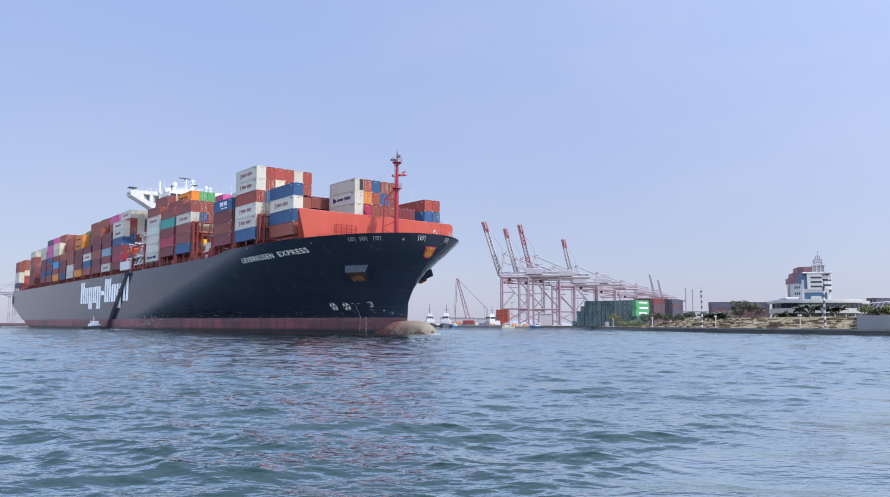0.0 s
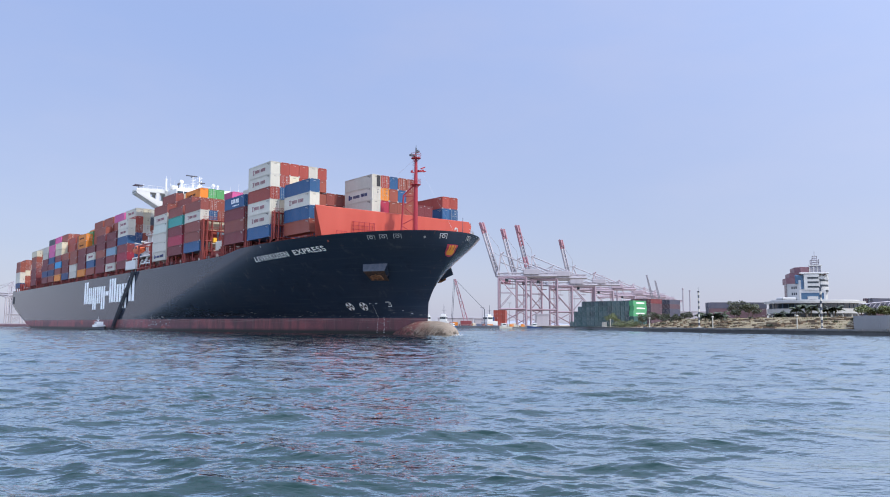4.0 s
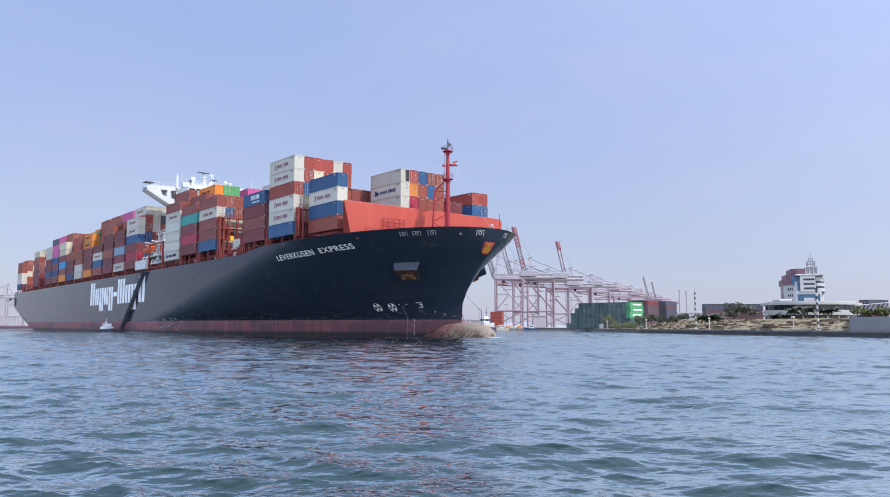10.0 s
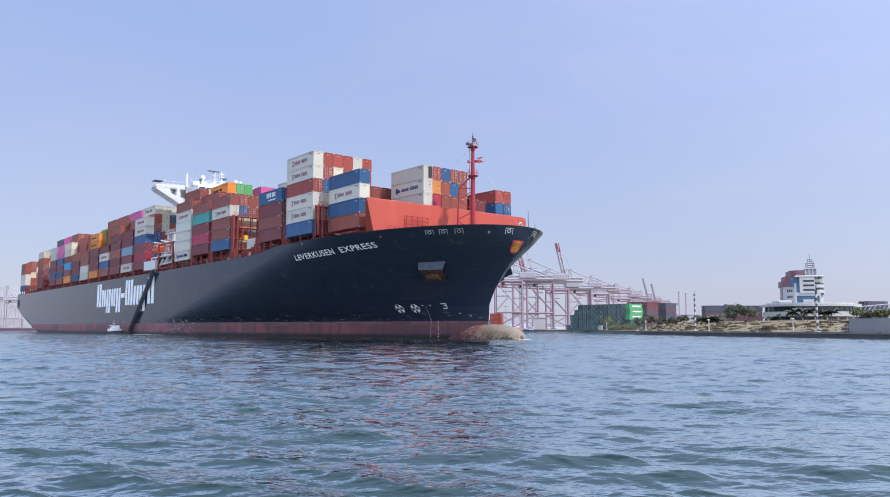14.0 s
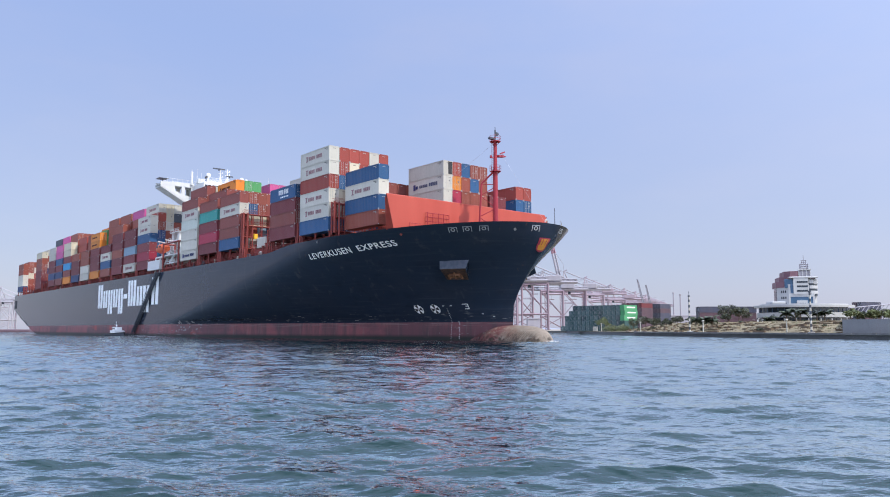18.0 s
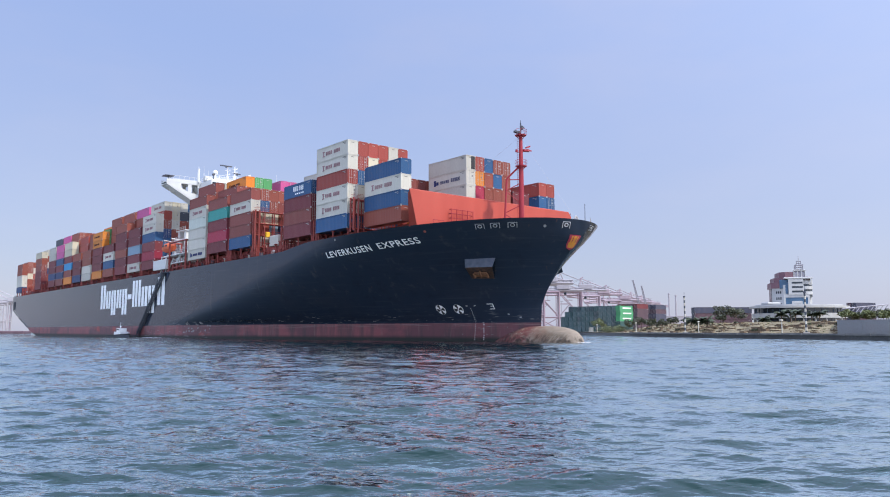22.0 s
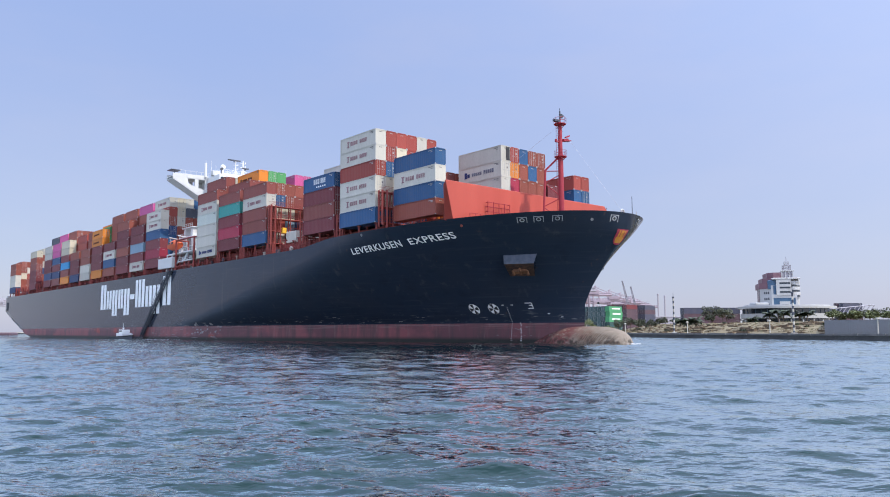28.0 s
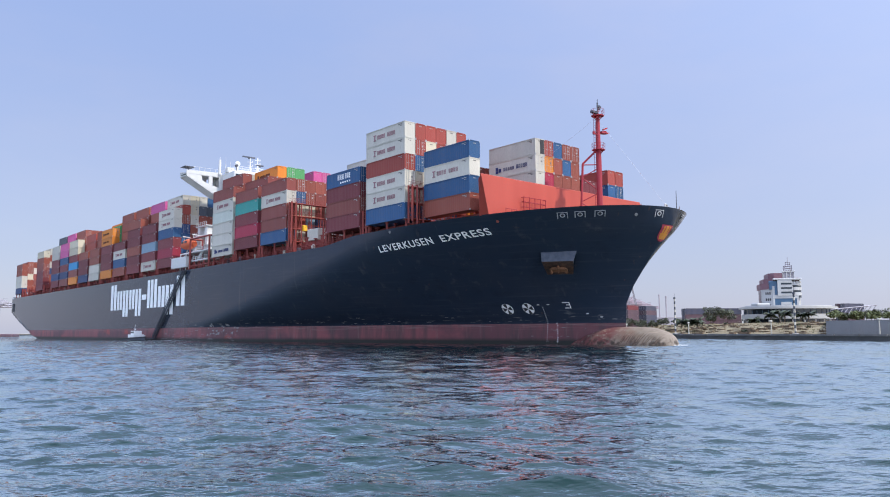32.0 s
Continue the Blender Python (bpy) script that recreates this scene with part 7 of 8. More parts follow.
# ---- quay cranes ----
def quay_crane(x, y, z, boom, turn=0.0, k=1.0, boom_cols=None, label="red and white ship-to-shore gantry crane with raised boom", main=None):
    """A gantry crane: its sea side is at -x, its boom hinges there. boom: degrees above level."""
    legs = main or CRANE_RED
    main = main or CRANE_WHITE
    t = thing("quay_crane", label, "crane", pose(x, y, z, 0, 0, turn), "quay cranes")
    t.scale = (k, k, k)
    H1 = 39.0
    for sx in (-11, 11):
        for sy in (-9, 9):
            bm = bmesh.new()
            beam(bm, (sx, sy, 0.8), (sx, sy * 0.96, H1), 1.15)
            for w in (-1.6, -0.5, 0.6, 1.7):
                tube(bm, (sx + w - 0.3, sy - 0.3, 0.42), (sx + w - 0.3, sy + 0.3, 0.42), 0.42, 8)
            part("leg", bm, legs, t)
    bars = []
    for sy in (-9, 9):
        bars += [((-11, sy, 13.5), (11, sy, 13.5), 1.1), ((-11, sy, 13.5), (11, sy, 1.5), 0.55), ((11, sy, 13.5), (-11, sy, 1.5), 0.55),
                 ((-11, sy, H1), (11, sy, 14), 0.7), ((-11, sy, H1), (11, sy, H1), 1.2)]
    for sx in (-11, 11):
        bars += [((sx, -9, 13.5), (sx, 9, 13.5), 1.0), ((sx, -9, H1), (sx, 9, H1), 1.2), ((sx, -9, 14), (sx, 9, 30), 0.45)]
    for sy in (-9, 9):   # cross bracing of the upper portal
        bars += [((-11, sy, 14), (0, sy, 27), 0.35), ((-11, sy, 27), (0, sy, 27), 0.4)]
    for sx in (-11, 11):
        bars += [((sx, -9, 30), (sx, 9, 30), 0.45), ((sx, -9, 30), (sx, 0, H1), 0.35), ((sx, 9, 30), (sx, 0, H1), 0.35)]
    for p, q, w in bars:
        bm = bmesh.new()
        beam(bm, p, q, w * 0.75)
        part("portal_beam", bm, legs, t)
    bm = bmesh.new()
    for sy in (-3, 3):
        beam(bm, (-13, sy, H1 + 1.5), (36, sy, H1 + 1.5), 1.6)
    for xx in range(-12, 37, 6):
        beam(bm, (xx, -3, H1 + 1.5), (xx, 3, H1 + 1.5), 0.6)
    for xx in range(-12, 34, 2):
        for sy in (-4.2,):
            beam(bm, (xx, sy, H1 + 2), (xx, sy, H1 + 3.2), 0.12)
    beam(bm, (-13, -4.2, H1 + 3.2), (36, -4.2, H1 + 3.2), 0.14)
    for xx in range(-12, 36, 4):   # truss web over the girder
        for sy in (-3, 3):
            beam(bm, (xx, sy, H1 + 1.5), (xx + 2, sy, H1 + 4.2), 0.35)
            beam(bm, (xx + 2, sy, H1 + 4.2), (xx + 4, sy, H1 + 1.5), 0.35)
    for sy in (-3, 3):
        beam(bm, (-12, sy, H1 + 4.2), (36, sy, H1 + 4.2), 0.45)
    part("girder", bm, main, t, "white trolley girder")
    part("machinery_house", soft_box(9, 22, -4.5, 4.5, H1 + 2.6, H1 + 7.2, 0.3, 1), main, t, "white machinery house")
    for yy in (-4.3, 4.3):
        bm = bmesh.new()
        for xx in range(9, 23, 2):
            beam(bm, (xx, yy, H1 + 7.2), (xx, yy, H1 + 8.4), 0.12)
        beam(bm, (9, yy, H1 + 8.4), (22, yy, H1 + 8.4), 0.14)
        part("roof_railing", bm, CRANE_GREY, t)
    bm = bmesh.new()
    beam(bm, (18, 0, H1 + 7.2), (18, 0, H1 + 11), 0.35)
    beam(bm, (18, 0, H1 + 11), (23, 0, H1 + 10.6), 0.3)
    part("service_hoist", bm, CRANE_GREY, t)
    for xx in (-8, 8, 26):
        bm = bmesh.new()
        box(bm, xx - 0.5, xx + 0.5, -4.6, -4.0, H1 + 0.2, H1 + 0.8)
        beam(bm, (xx, -4.1, H1 + 0.5), (xx, -3.0, H1 + 1.2), 0.15)
        part("floodlight", bm, CRANE_GREY, t)
    for xx in (27, 30, 33):
        part("winch_box", soft_box(xx, xx + 2, -2.6, 2.6, H1 + 2.3, H1 + 3.6 + 0.4 * (xx % 2), 0.1, 1), CRANE_GREY, t)
    bm = bmesh.new()
    top = Vector((-9.5, 0, H1 + 20))
    for sy in (-5, 5):
        beam(bm, (-12, sy, H1 + 2), top + Vector((0, sy * 0.35, 0)), 1.0)
        beam(bm, (-2, sy, H1 + 2), top + Vector((0, sy * 0.35, 0)), 0.6)
        beam(bm, top + Vector((0, sy * 0.35, 0)), (33, sy * 0.6, H1 + 2), 0.4)
        beam(bm, top + Vector((0, sy * 0.35, -7)), (20, sy * 0.6, H1 + 2), 0.35)
    beam(bm, top + Vector((0, -3, 0)), top + Vector((0, 3, 0)), 1.2)
    beam(bm, top, top + Vector((2.5, 0, 1.4)), 0.9)
    part("apex_frame", bm, main, t, "white apex frame and back stays")
    a = radians(boom)
    d = Vector((-math.cos(a), 0, math.sin(a)))
    up = Vector((math.sin(a), 0, math.cos(a)))
    hinge = Vector((-13, 0, H1 + 1.5))
    cols = boom_cols or [CRANE_GREY, CRANE_GREY, CRANE_WHITE, CRANE_WHITE, CRANE_TIP]
    L = 46.0
    for i in range(5):
        bm = bmesh.new()
        p, q = hinge + d * (L * i / 5), hinge + d * (L * (i + 1) / 5)
        for sy in (-2.4, 2.4):
            o = Vector((0, sy, 0))
            beam(bm, p + o, q + o, 1.5)
            beam(bm, p + o + up * 2.6, q + o + up * 2.6, 1.0)
            for s in range(3):
                u, v = p.lerp(q, s / 3), p.lerp(q, (s + 1) / 3)
                beam(bm, u + o, v + o + up * 2.6, 0.65)
        beam(bm, p + Vector((0, -2.4, 0)), p + Vector((0, 2.4, 0)), 0.5)
        if i == 4:   # sheave nest, walkway and plated head
            beam(bm, q + Vector((0, -2.4, 0)), q + Vector((0, 2.4, 0)), 1.9)
            for sy in (-2.4, 2.4):
                beam(bm, p.lerp(q, 0.35) + up * 1.1 + Vector((0, sy, 0)), q + up * 1.1 + Vector((0, sy, 0)), 2.2)
        part("boom", bm, cols[i], t)
    bm = bmesh.new()
    for s in (0.45, 0.85):
        e = hinge + d * (L * s) + up * 2.3
        if boom > 30:
            mid = (e + top) * 0.5 + Vector((4, 0, -3))
            beam(bm, e, mid, 0.22)
            beam(bm, mid, top, 0.22)
        else:
            beam(bm, e, top, 0.25)
    part("forestay", bm, CRANE_GREY, t)
    # stair tower by one leg, trolley and hoist ropes
    bm = bmesh.new()
    for dx, dy in ((8.6, 9.6), (10.4, 9.6), (8.6, 11.2), (10.4, 11.2)):
        beam(bm, (dx, dy, 0.2), (dx, dy, H1), 0.22)
    for k in range(13):
        z = 0.5 + 2.95 * k
        beam(bm, (8.6, 9.6, z), (10.4, 9.6, z + 2.9), 0.2)
        beam(bm, (8.6, 11.2, z), (10.4, 11.2, z + 0.1), 0.2)
        beam(bm, (8.6, 9.6, z), (8.6, 11.2, z), 0.2)
    part("stair_tower", bm, CRANE_TIP, t, "faded red stair tower")
    part("trolley", soft_box(-4, 1, -2.6, 2.6, H1 - 0.9, H1 + 0.5, 0.1, 1), CRANE_GREY, t)
    bm = bmesh.new()
    for sy in (-1.5, 1.5):
        for dx in (-3.0, 0.0):
            tube(bm, (dx, sy, H1 - 0.9), (dx, sy, H1 - 8), 0.06, 4)
    box(bm, -5.5, 2.5, -1.2, 1.2, H1 - 8.6, H1 - 8)
    part("spreader", bm, CRANE_RED, t)
    part("operator_cab", soft_box(-6, -3.4, -1.4, 1.4, H1 - 3, H1 - 0.4, 0.2, 1), GLASS, t)
    return t


quay_crane(47.0, 650, 1.3, 73, -6, 1.05)
quay_crane(66.0, 700, 1.3, 76, -6, 1.05)
quay_crane(74.5, 655, 1.3, 77, -6, 1.02, [CRANE_GREY, CRANE_TIP, CRANE_GREY, CRANE_TIP, CRANE_TIP])
quay_crane(127.5, 770, 1.3, 78, -6, 1.02)
# the farthest cranes use the palest paint, which stands in for haze
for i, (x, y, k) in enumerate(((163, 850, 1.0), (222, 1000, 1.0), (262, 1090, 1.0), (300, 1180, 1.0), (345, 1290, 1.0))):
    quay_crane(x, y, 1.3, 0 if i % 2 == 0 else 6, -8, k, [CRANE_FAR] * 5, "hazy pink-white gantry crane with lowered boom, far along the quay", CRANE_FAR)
quay_crane(-560, 950, 1.3, 4, 12, 0.9, [CRANE_GREY] * 5, "grey-white gantry crane behind the ship's stern", CRANE_WHITE)
quay_crane(-605, 1020, 1.3, 20, 12, 0.9, [CRANE_GREY] * 5, "grey-white gantry crane behind the ship's stern", CRANE_WHITE)


def jib_crane(x, y, lean, h, reach):
    t = thing("jib_crane", "tall dark lattice jib crane in the far port", "crane", pose(x, y, 1.3), "far jib cranes")
    bm = bmesh.new()
    box(bm, -4, 4, -4, 4, 0, 3)
    tube(bm, (0, 0, 3), (0, 0, h * 0.45), 1.5, 8, 1.2)
    part("tower", bm, CRANE_RED, t)
    bm = bmesh.new()
    a, b = Vector((0, 0, h * 0.35)), Vector((-reach, 0, h))
    for dy in (-0.9, 0.9):
        for dx in (-0.9, 0.9):
            beam(bm, a + Vector((dx, dy, 0)), b + Vector((dx * 0.4, dy * 0.4, 0)), 0.35)
    for k in range(12):
        p, q = a.lerp(b, k / 12), a.lerp(b, (k + 1) / 12)
        beam(bm, p + Vector((-0.8, -0.8, 0)), q + Vector((0.7, -0.7, 0)), 0.25)
        beam(bm, p + Vector((0.8, 0.8, 0)), q + Vector((-0.7, 0.7, 0)), 0.25)
    part("jib", bm, CRANE_GREY, t)


quay_crane(100, 735, 1.3, 3, -6, 0.97, label="red and white gantry crane with lowered boom behind the raised ones")
jib_crane(182, 700, 0, 47, 7)
jib_crane(194, 720, 0, 43, 6)

for x, h in ((267.5, 44), (275.6, 42)):
    bm = bmesh.new()
    tube(bm, (0, 0, 0), (0, 0, h), 1.1, 12, 0.8)
    tube(bm, (0, 0, h - 1), (0, 0, h + 0.6), 1.2, 12)
    ob = part("chimney", bm, CRANE_WHITE)
    ob.matrix_basis = pose(x, 900, 1.3)
    tagged(ob, "slim pale industrial chimney far off", "chimney", "far chimneys")


def far_building(x, y, w, d, h, mat, label, floors=6):
    t = thing("far_building", label, "building", pose(x, y, 1.3), "far buildings")
    part("wall", soft_box(-w / 2, w / 2, -d / 2, d / 2, 0, h, 0.2, 1), mat, t)
    for k in range(floors):
        for j in range(int(w / 4)):
            bm = bmesh.new()
            u = -w / 2 + 1.2 + j * 4
            zz = 1.4 + k * (h - 1.5) / floors
            box(bm, u, u + 2.2, -d / 2 - 0.05, -d / 2 + 0.05, zz, zz + 1.5)
            part("window", bm, GLASS, t)
    part("roof", soft_box(-w / 2 - 0.4, w / 2 + 0.4, -d / 2 - 0.4, d / 2 + 0.4, h, h + 0.8, 0.1, 1), mat, t)


far_building(322, 700, 22, 12, 26, TOWER_WHITE, "pale hazy apartment block far behind the hall")
far_building(237, 760, 40, 16, 14, CRANE_WHITE, "low pale shed in the far port", 3)
far_building(214, 620, 24, 14, 10, CONT_MAT["c"], "low cream shed in the far port", 2)
far_building(250, 640, 30, 14, 13, TOWER_WHITE, "pale low block far behind the trees", 3)


far_building(60.0, 540, 9, 8, 8.0, CRANE_WHITE, "white box-shaped shed under the cranes", 0)
far_building(20.0, 560, 16, 8, 5.0, CRANE_WHITE, "low pale shed behind the moored craft", 0)
far_building(-2.0, 640, 30, 10, 6.0, CRANE_WHITE, "low pale shed in the far port", 0)


# ---- craft and gear by the far quay ----
def floating_crane():
    t = thing("floating_crane", "red and white lattice floating crane on a barge", "crane", pose(3.5, 470, 0))
    part("barge", soft_box(-16, 22, -7, 7, -1.2, 1.6, 0.3, 1), CONT_MAT["d"], t, "low dark barge")
    part("house", soft_box(-2, 5, -4, 4, 1.6, 4.6, 0.2, 1), CONT_MAT["m"], t)
    a, b = Vector((2, 0, 2.5)), Vector((-5.5, 0, 30.5))
    for i in range(8):
        bm = bmesh.new()
        p, q = a.lerp(b, i / 8), a.lerp(b, (i + 1) / 8)
        w0, w1 = 1.3 - 0.11 * i, 1.3 - 0.11 * (i + 1)
        for dy in (-1, 1):
            for dx in (-1, 1):
                beam(bm, p + Vector((dx * w0, dy * w0, 0)), q + Vector((dx * w1, dy * w1, 0)), 0.42)
            beam(bm, p + Vector((-w0, dy * w0, 0)), q + Vector((w1, dy * w1, 0)), 0.18)
            beam(bm, p + Vector((-w0, dy * w0, 0)), p + Vector((w0, dy * w0, 0)), 0.18)
        part("boom", bm, CRANE_TIP if i % 2 else CRANE_RED, t)
    bm = bmesh.new()
    beam(bm, b, (13, 0, 11.5), 0.16)
    beam(bm, (13, 0, 1.6), (13, 0, 12), 0.3)
    beam(bm, b, (-7.0, 0, 4), 0.2)
    beam(bm, b + Vector((-0.8, 0, 0)), (-7.6, 0, 6), 0.14)
    part("rigging", bm, CONT_MAT["d"], t, "dark hoist wires and stay")


floating_crane()


def tug(x, y, turn, hull_code, cabin_mat, label):
    t = thing("tug_boat", label, "boat", pose(x, y, 0, 0, 0, turn), "small craft by the far quay")
    bm = bmesh.new()
    prev = None
    for i in range(11):
        s = i / 10
        xx = lerp(-12, 12, s)
        w = 3.6 * (1 - max(0, (s - 0.5) / 0.5) ** 2.3) + 0.05
        top = 1.5 + 1.3 * s * s
        ring = [bm.verts.new(p) for p in ((xx, -w, top), (xx, -w * 0.8, -0.8), (xx, w * 0.8, -0.8), (xx, w, top))]
        if prev:
            for j in range(3):
                bm.faces.new((prev[j], ring[j], ring[j + 1], prev[j + 1]))
            bm.faces.new((prev[3], ring[3], ring[0], prev[0]))
        else:
            bm.faces.new(ring)
        prev = ring
    bm.faces.new(prev[::-1])
    bmesh.ops.recalc_face_normals(bm, faces=bm.faces[:])
    part("hull", bm, CONT_MAT[hull_code], t)
    part("cabin", soft_box(-5, 5, -2.6, 2.6, 1.6, 4.4, 0.15, 1), cabin_mat, t)
    wh = part("wheelhouse", soft_box(-1, 4, -2.0, 2.0, 4.4, 7.4, 0.2, 1), WHITE_PAINT, t)
    for k in (-1, 1):
        bm = bmesh.new()
        box(bm, -0.6, 3.6, k * 2.0 - 0.05, k * 2.0 + 0.05, 5.6, 6.8)
        part("pane", bm, GLASS, wh)
    for y0 in (-1.75, -0.55, 0.65):
        bm = bmesh.new()
        box(bm, 3.98, 4.05, y0, y0 + 1.05, 5.6, 6.8)
        part("pane", bm, GLASS, wh)
    part("monkey_island", soft_box(-0.4, 2.8, -1.3, 1.3, 7.4, 8.6, 0.15, 1), WHITE_PAINT, wh)
    bm = bmesh.new()
    for k in range(10):   # tyre fenders along both sides
        for sy in (-1, 1):
            tube(bm, (-9 + 1.6 * k, sy * 3.5, 1.1), (-9 + 1.6 * k, sy * 3.8, 1.1), 0.45, 8)
    part("fender", bm, RUBBER, t)
    bm = bmesh.new()
    tube(bm, (0, 0, 8.6), (0, 0, 14.5), 0.18, 6, 0.08)
    beam(bm, (0, -1.4, 11), (0, 1.4, 11), 0.12)
    part("mast", bm, CONT_MAT["d"], t)
    bm = bmesh.new()
    tube(bm, (-3.4, 0, 4.4), (-3.4, 0, 7.2), 0.9, 10)
    part("funnel", bm, CONT_MAT[hull_code], t)


tug(-8.6, 462, 262, "d", WHITE_PAINT, "small dark tug with tall white wheelhouse by the pontoon")
tug(20, 480, 225, "n", WHITE_PAINT, "small white harbour launch by the pontoon")
tug(-19.2, 466, 280, "d", WHITE_PAINT, "small dark-hulled work boat with white cabin")

for i, (x, y, w) in enumerate(((14, 468, 26), (40, 472, 22))):
    t = thing("pontoon", "low dark floating pontoon with railing", "pontoon", pose(x, y, 0), "pontoons by the far quay")
    part("deck", soft_box(-w / 2, w / 2, -3, 3, -0.6, 1.0, 0.15, 1), CONCRETE_DARK, t)
    bm = bmesh.new()
    for k in range(int(w / 2)):
        tube(bm, (-w / 2 + 0.6 + 2 * k, -2.6, 1.0), (-w / 2 + 0.6 + 2 * k, -2.6, 2.1), 0.06, 4)
    tube(bm, (-w / 2, -2.6, 2.1), (w / 2, -2.6, 2.1), 0.05, 4)
    part("railing", bm, CONT_MAT["w"], t)
for k in range(4):
    for j in range(3):
        ob = container("r", 0, 0, 0, 2.6, True)
        CARGO.pop()
        ob.matrix_basis = pose(28.0 + 2.6 * j, 512, 1.32 + 2.63 * k, 0, 0, 80) @ Matrix.Diagonal((1, 1, 2.6 / CH, 1))
        tagged(ob, "orange-red container stacked on the far quay", "container", "red containers on the far quay")
for x, y, h in ((34, 500, 15), (82, 545, 24), (86.5, 560, 22), (16, 500, 12)):   # lamp masts along the far quay
    t = thing("lamp_mast", "thin grey lamp mast on the far quay", "lamp post", pose(x, y, 1.3), "lamp masts on the quay")
    bm = bmesh.new()
    tube(bm, (0, 0, 0), (0, 0, h), 0.22, 8, 0.12)
    part("pole", bm, CRANE_GREY, t)
    bm = bmesh.new()
    box(bm, -1.3, 1.3, -0.25, 0.25, h, h + 0.4)
    part("lamp_head", bm, CRANE_GREY, t)
# fence of white panels before the yard
for i in range(30):
    bm = bmesh.new()
    box(bm, -0.06, 0.06, -0.9, 0.9, 0, 2.3)
    ob = part("fence_panel", bm, CONT_MAT["w"])
    ob.matrix_basis = pose(74.2, 380 + i * 3.2, 1.3)
    tagged(ob, "narrow white fence panel along the far quay", "fence", "white fence panels")


def far_hills():
    """A low hazy ridge behind the port."""
    rnd = np.random.RandomState(9)
    xs = np.linspace(-1500, 1900, 90)
    waves = [(rnd.uniform(200, 900), rnd.uniform(0, 6.28), rnd.uniform(3, 9)) for _ in range(9)]
    bm = bmesh.new()
    rows = []
    for y, k in ((3900, 0.0), (4000, 0.7), (4150, 1.0), (4260, 0.4)):
        rows.append([bm.verts.new((x, y, 1.3 + k * max(1.5, 11 + 0.5 * sum(a * math.sin(x / lam * 6.28 + ph) for lam, ph, a in waves)))) for x in xs])
    for a, b in zip(rows, rows[1:]):
        for i in range(len(xs) - 1):
            bm.faces.new((a[i], a[i + 1], b[i + 1], b[i]))
    tagged(part("backdrop", bm, HAZE_HILL, smooth=True), "pale hazy ridge of hills far behind the port", "hills", kind="structure")


# distance haze is put into the ridge's pale blue-grey colour
HAZE_HILL = material("hazy_hillside", (0.265, 0.280, 0.335), rough=1.0, vary=0.1, size=0.004, grime=0.15, dirt=(0.20, 0.225, 0.29), fine=0.02, bump=0)
far_hills()


def small_boat(x, y, turn, hull_code, label, length=9.0):
    t = thing("small_boat", label, "boat", pose(x, y, 0, 0, 0, turn), "small craft by the far quay")
    bm = bmesh.new()
    prev = None
    for i in range(9):
        s = i / 8
        xx = lerp(-length / 2, length / 2, s)
        w = 1.5 * (1 - max(0, (s - 0.5) / 0.5) ** 2.2) + 0.04
        top = 0.9 + 0.7 * s * s
        ring = [bm.verts.new(p) for p in ((xx, -w, top), (xx, -w * 0.7, -0.4), (xx, w * 0.7, -0.4), (xx, w, top))]
        if prev:
            for j in range(3):
                bm.faces.new((prev[j], ring[j], ring[j + 1], prev[j + 1]))
            bm.faces.new((prev[3], ring[3], ring[0], prev[0]))
        else:
            bm.faces.new(ring)
        prev = ring
    bm.faces.new(prev[::-1])
    bmesh.ops.recalc_face_normals(bm, faces=bm.faces[:])
    part("hull", bm, CONT_MAT[hull_code], t)
    cab = part("cabin", soft_box(-1.6, 1.4, -1.1, 1.1, 1.0, 3.0, 0.15, 2), WHITE_PAINT, t)
    for k in (-1, 1):
        bm = bmesh.new()
        box(bm, -1.2, 1.0, k * 1.1 - 0.03, k * 1.1 + 0.03, 2.0, 2.6)
        part("pane", bm, GLASS, cab)
    bm = bmesh.new()
    tube(bm, (-1.0, 0, 3.0), (-1.0, 0, 6.4), 0.07, 6, 0.04)
    part("mast", bm, CONT_MAT["d"], t)


small_boat(-3.5, 459, 250, "B", "small blue-hulled work boat beside the floating crane")
small_boat(28.0, 466, 205, "w", "small white launch beside the pontoon", 11.0)
small_boat(47.0, 468, 190, "n", "small navy-hulled launch beside the pontoon")


def deck_gear(x, y, z, seed, label):
    """Bollards, drums and crates on a work deck."""
    rnd = random.Random(seed)
    for i in range(9):
        u, v = x + rnd.uniform(-9, 9), y + rnd.uniform(-2.0, 2.0)
        kind = rnd.choice(("drum", "crate", "crate"))
        if kind == "drum":
            bm = bmesh.new()
            tube(bm, (0, 0, 0), (0, 0, 1.1), 0.42, 12)
            for h in (0.05, 0.38, 0.72, 1.05):
                tube(bm, (0, 0, h - 0.03), (0, 0, h + 0.03), 0.45, 12)
        else:
            a, b, c = rnd.uniform(0.7, 1.6), rnd.uniform(0.6, 1.2), rnd.uniform(0.8, 2.2)
            bm = soft_box(-a, a, -b, b, 0, c, 0.06, 1)
            for dx in (-a * 0.6, 0, a * 0.6):
                box(bm, dx - 0.06, dx + 0.06, -b - 0.03, b + 0.03, 0.02, c + 0.03)
        ob = part(kind, bm, CONT_MAT[rnd.choice("okcrwo")])
        ob.matrix_basis = pose(u, v, z, 0, 0, rnd.uniform(-20, 20))
        tagged(ob, label, kind, "deck gear by the far quay")


deck_gear(-4.0, 470, 1.6, 5, "orange or pale deck gear standing on the barge")
deck_gear(14.0, 468, 1.0, 6, "painted steel deck gear standing on the pontoon")
deck_gear(40.0, 472, 1.0, 7, "painted steel deck gear standing on the pontoon")


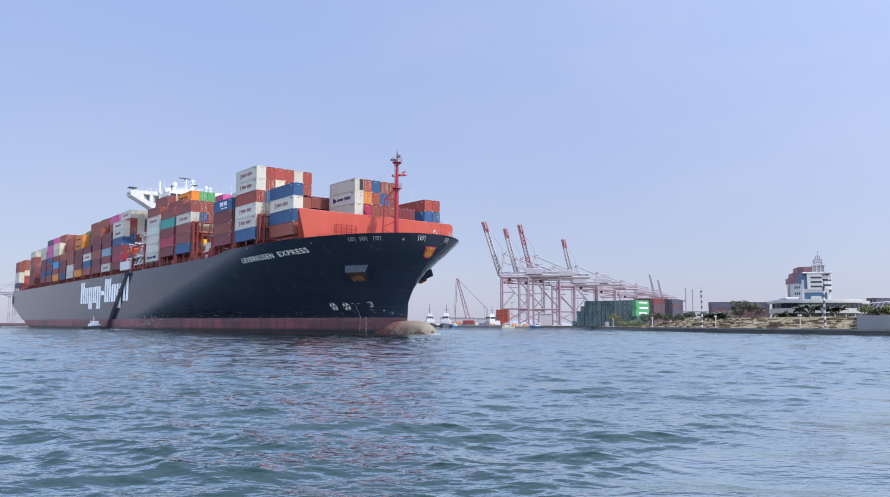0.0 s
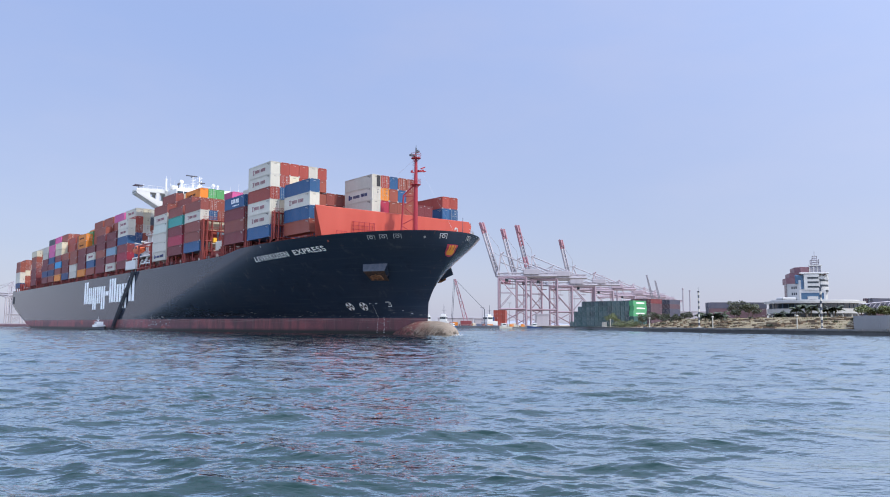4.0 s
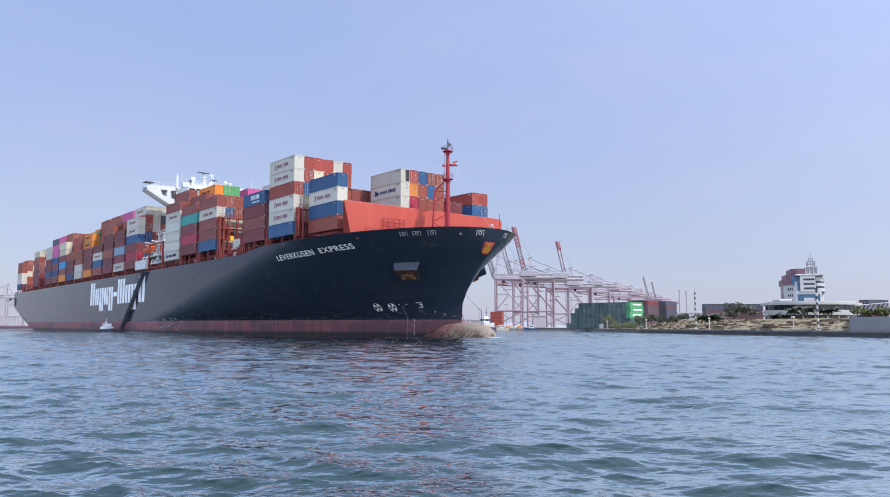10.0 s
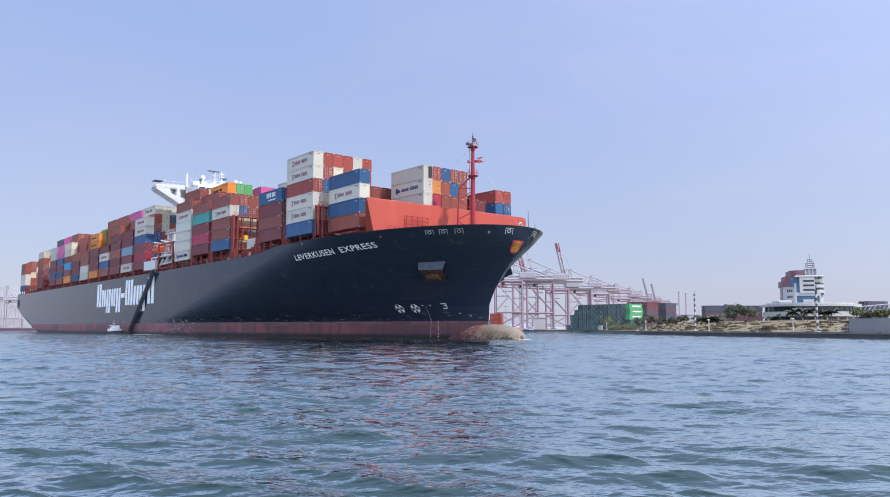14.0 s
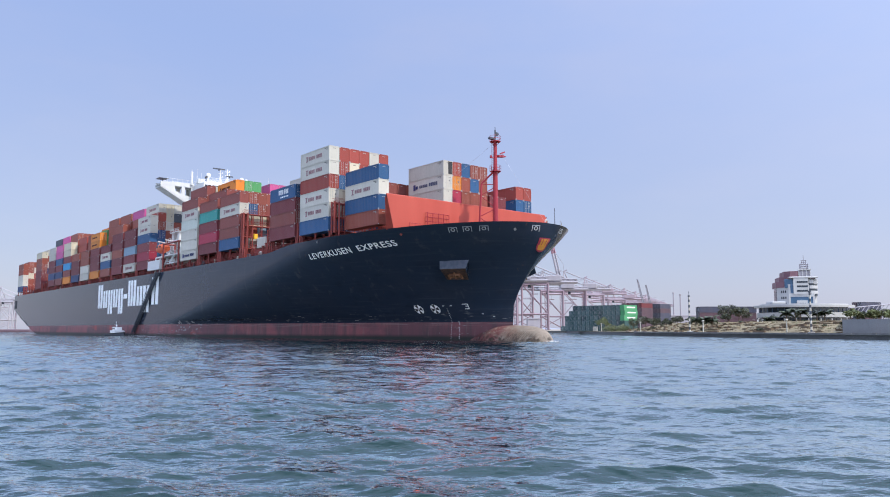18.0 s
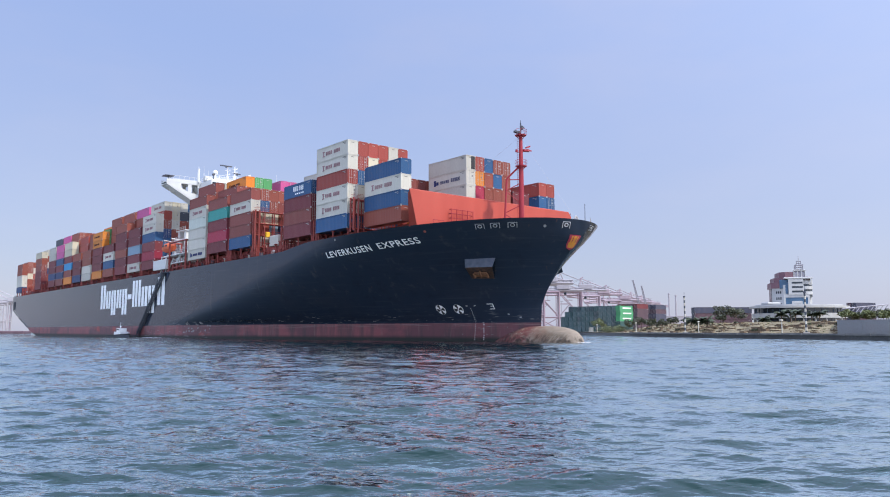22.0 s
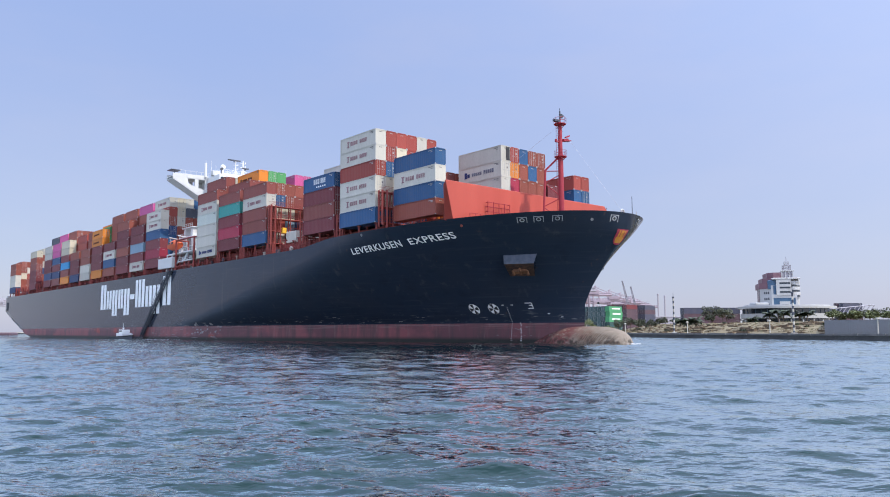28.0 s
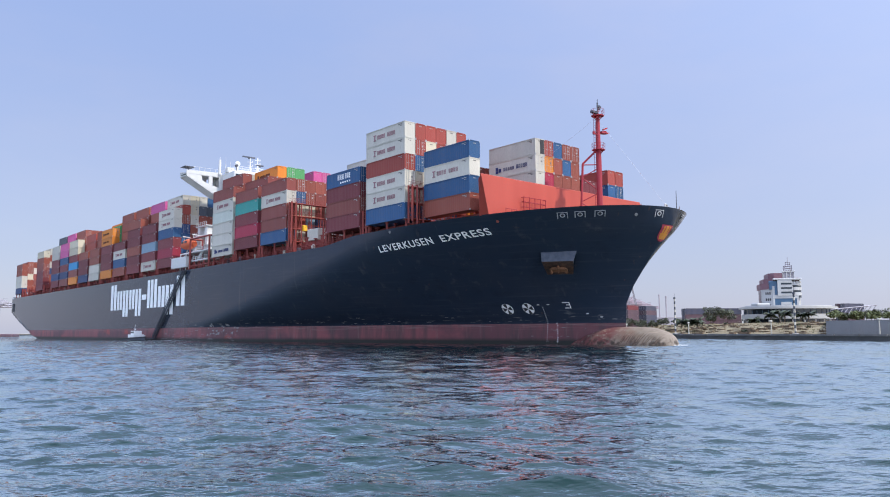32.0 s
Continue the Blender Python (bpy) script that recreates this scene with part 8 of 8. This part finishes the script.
def far_ship():
    t = thing("moored_ship", "low dull-red ship moored on the far side", "ship", pose(-330, 520, 0, 0, 0, 10))
    part("hull", soft_box(-40, 40, -7, 7, -2, 2.0, 1.0, 2), CONT_MAT["h"], t)
    part("superstructure", soft_box(-30, -16, -5, 5, 2.6, 7, 0.3, 1), WHITE_PAINT, t)


far_ship()


# ---- what moves ----
launch.scale = (0.92, 0.8, 0.60)


def foam(name, x, y, count, spread_x, spread_y, seed, label):
    """Broken white water: flakes that lie a little over the surface and go with the ship."""
    rnd = random.Random(seed)
    bm = bmesh.new()
    for _ in range(count):
        cx, cy, r, n = rnd.gauss(0, spread_x), rnd.gauss(0, spread_y), rnd.uniform(0.04, 0.14), 7
        z = 0.09 + rnd.uniform(0, 0.1)
        rim = [bm.verts.new((cx + r * 2.2 * rnd.uniform(0.6, 1.2) * math.cos(6.28319 * i / n), cy + r * rnd.uniform(0.6, 1.2) * math.sin(6.28319 * i / n), z - 0.06)) for i in range(n)]
        mid = bm.verts.new((cx, cy, z))
        for i in range(n):
            bm.faces.new((rim[i], rim[(i + 1) % n], mid))
    ob = part(name, bm, FOAM)
    tagged(ob, label, "foam", kind="stuff")
    CARGO.append((ob, x, y, 0))


FOAM = material("white_foam", (0.75, 0.78, 0.80), rough=0.9, vary=0.1, size=4, grime=0.0, bump=0)
foam("hull_wash", -108.0, -26.0, 150, 11.0, 0.5, 2, "thin white wash along the ship's side")
foam("bow_foam", 39.6, 0.0, 26, 0.45, 0.7, 1, "white broken water at the tip of the bulb")


def motions():
    turn = pose(0, 0, 0, 0, 0, HEADING)
    for ob, x, y, z in [(ship, 0, 0, 0), (launch, -128.0, -27.9, 0)] + CARGO:
        off = turn @ Vector((x, y, z))
        walk(ob, [(t, pose(sx + off.x, sy + off.y, off.z, 0, 0, HEADING)) for t, sx, sy in SHIP_ROWS])
    walk(water, [(t, pose(-3.5 + 0.22 * t, 4.0 - 0.25 * t, 0)) for t in (0, 8, 16, 24, 32)])


motions()
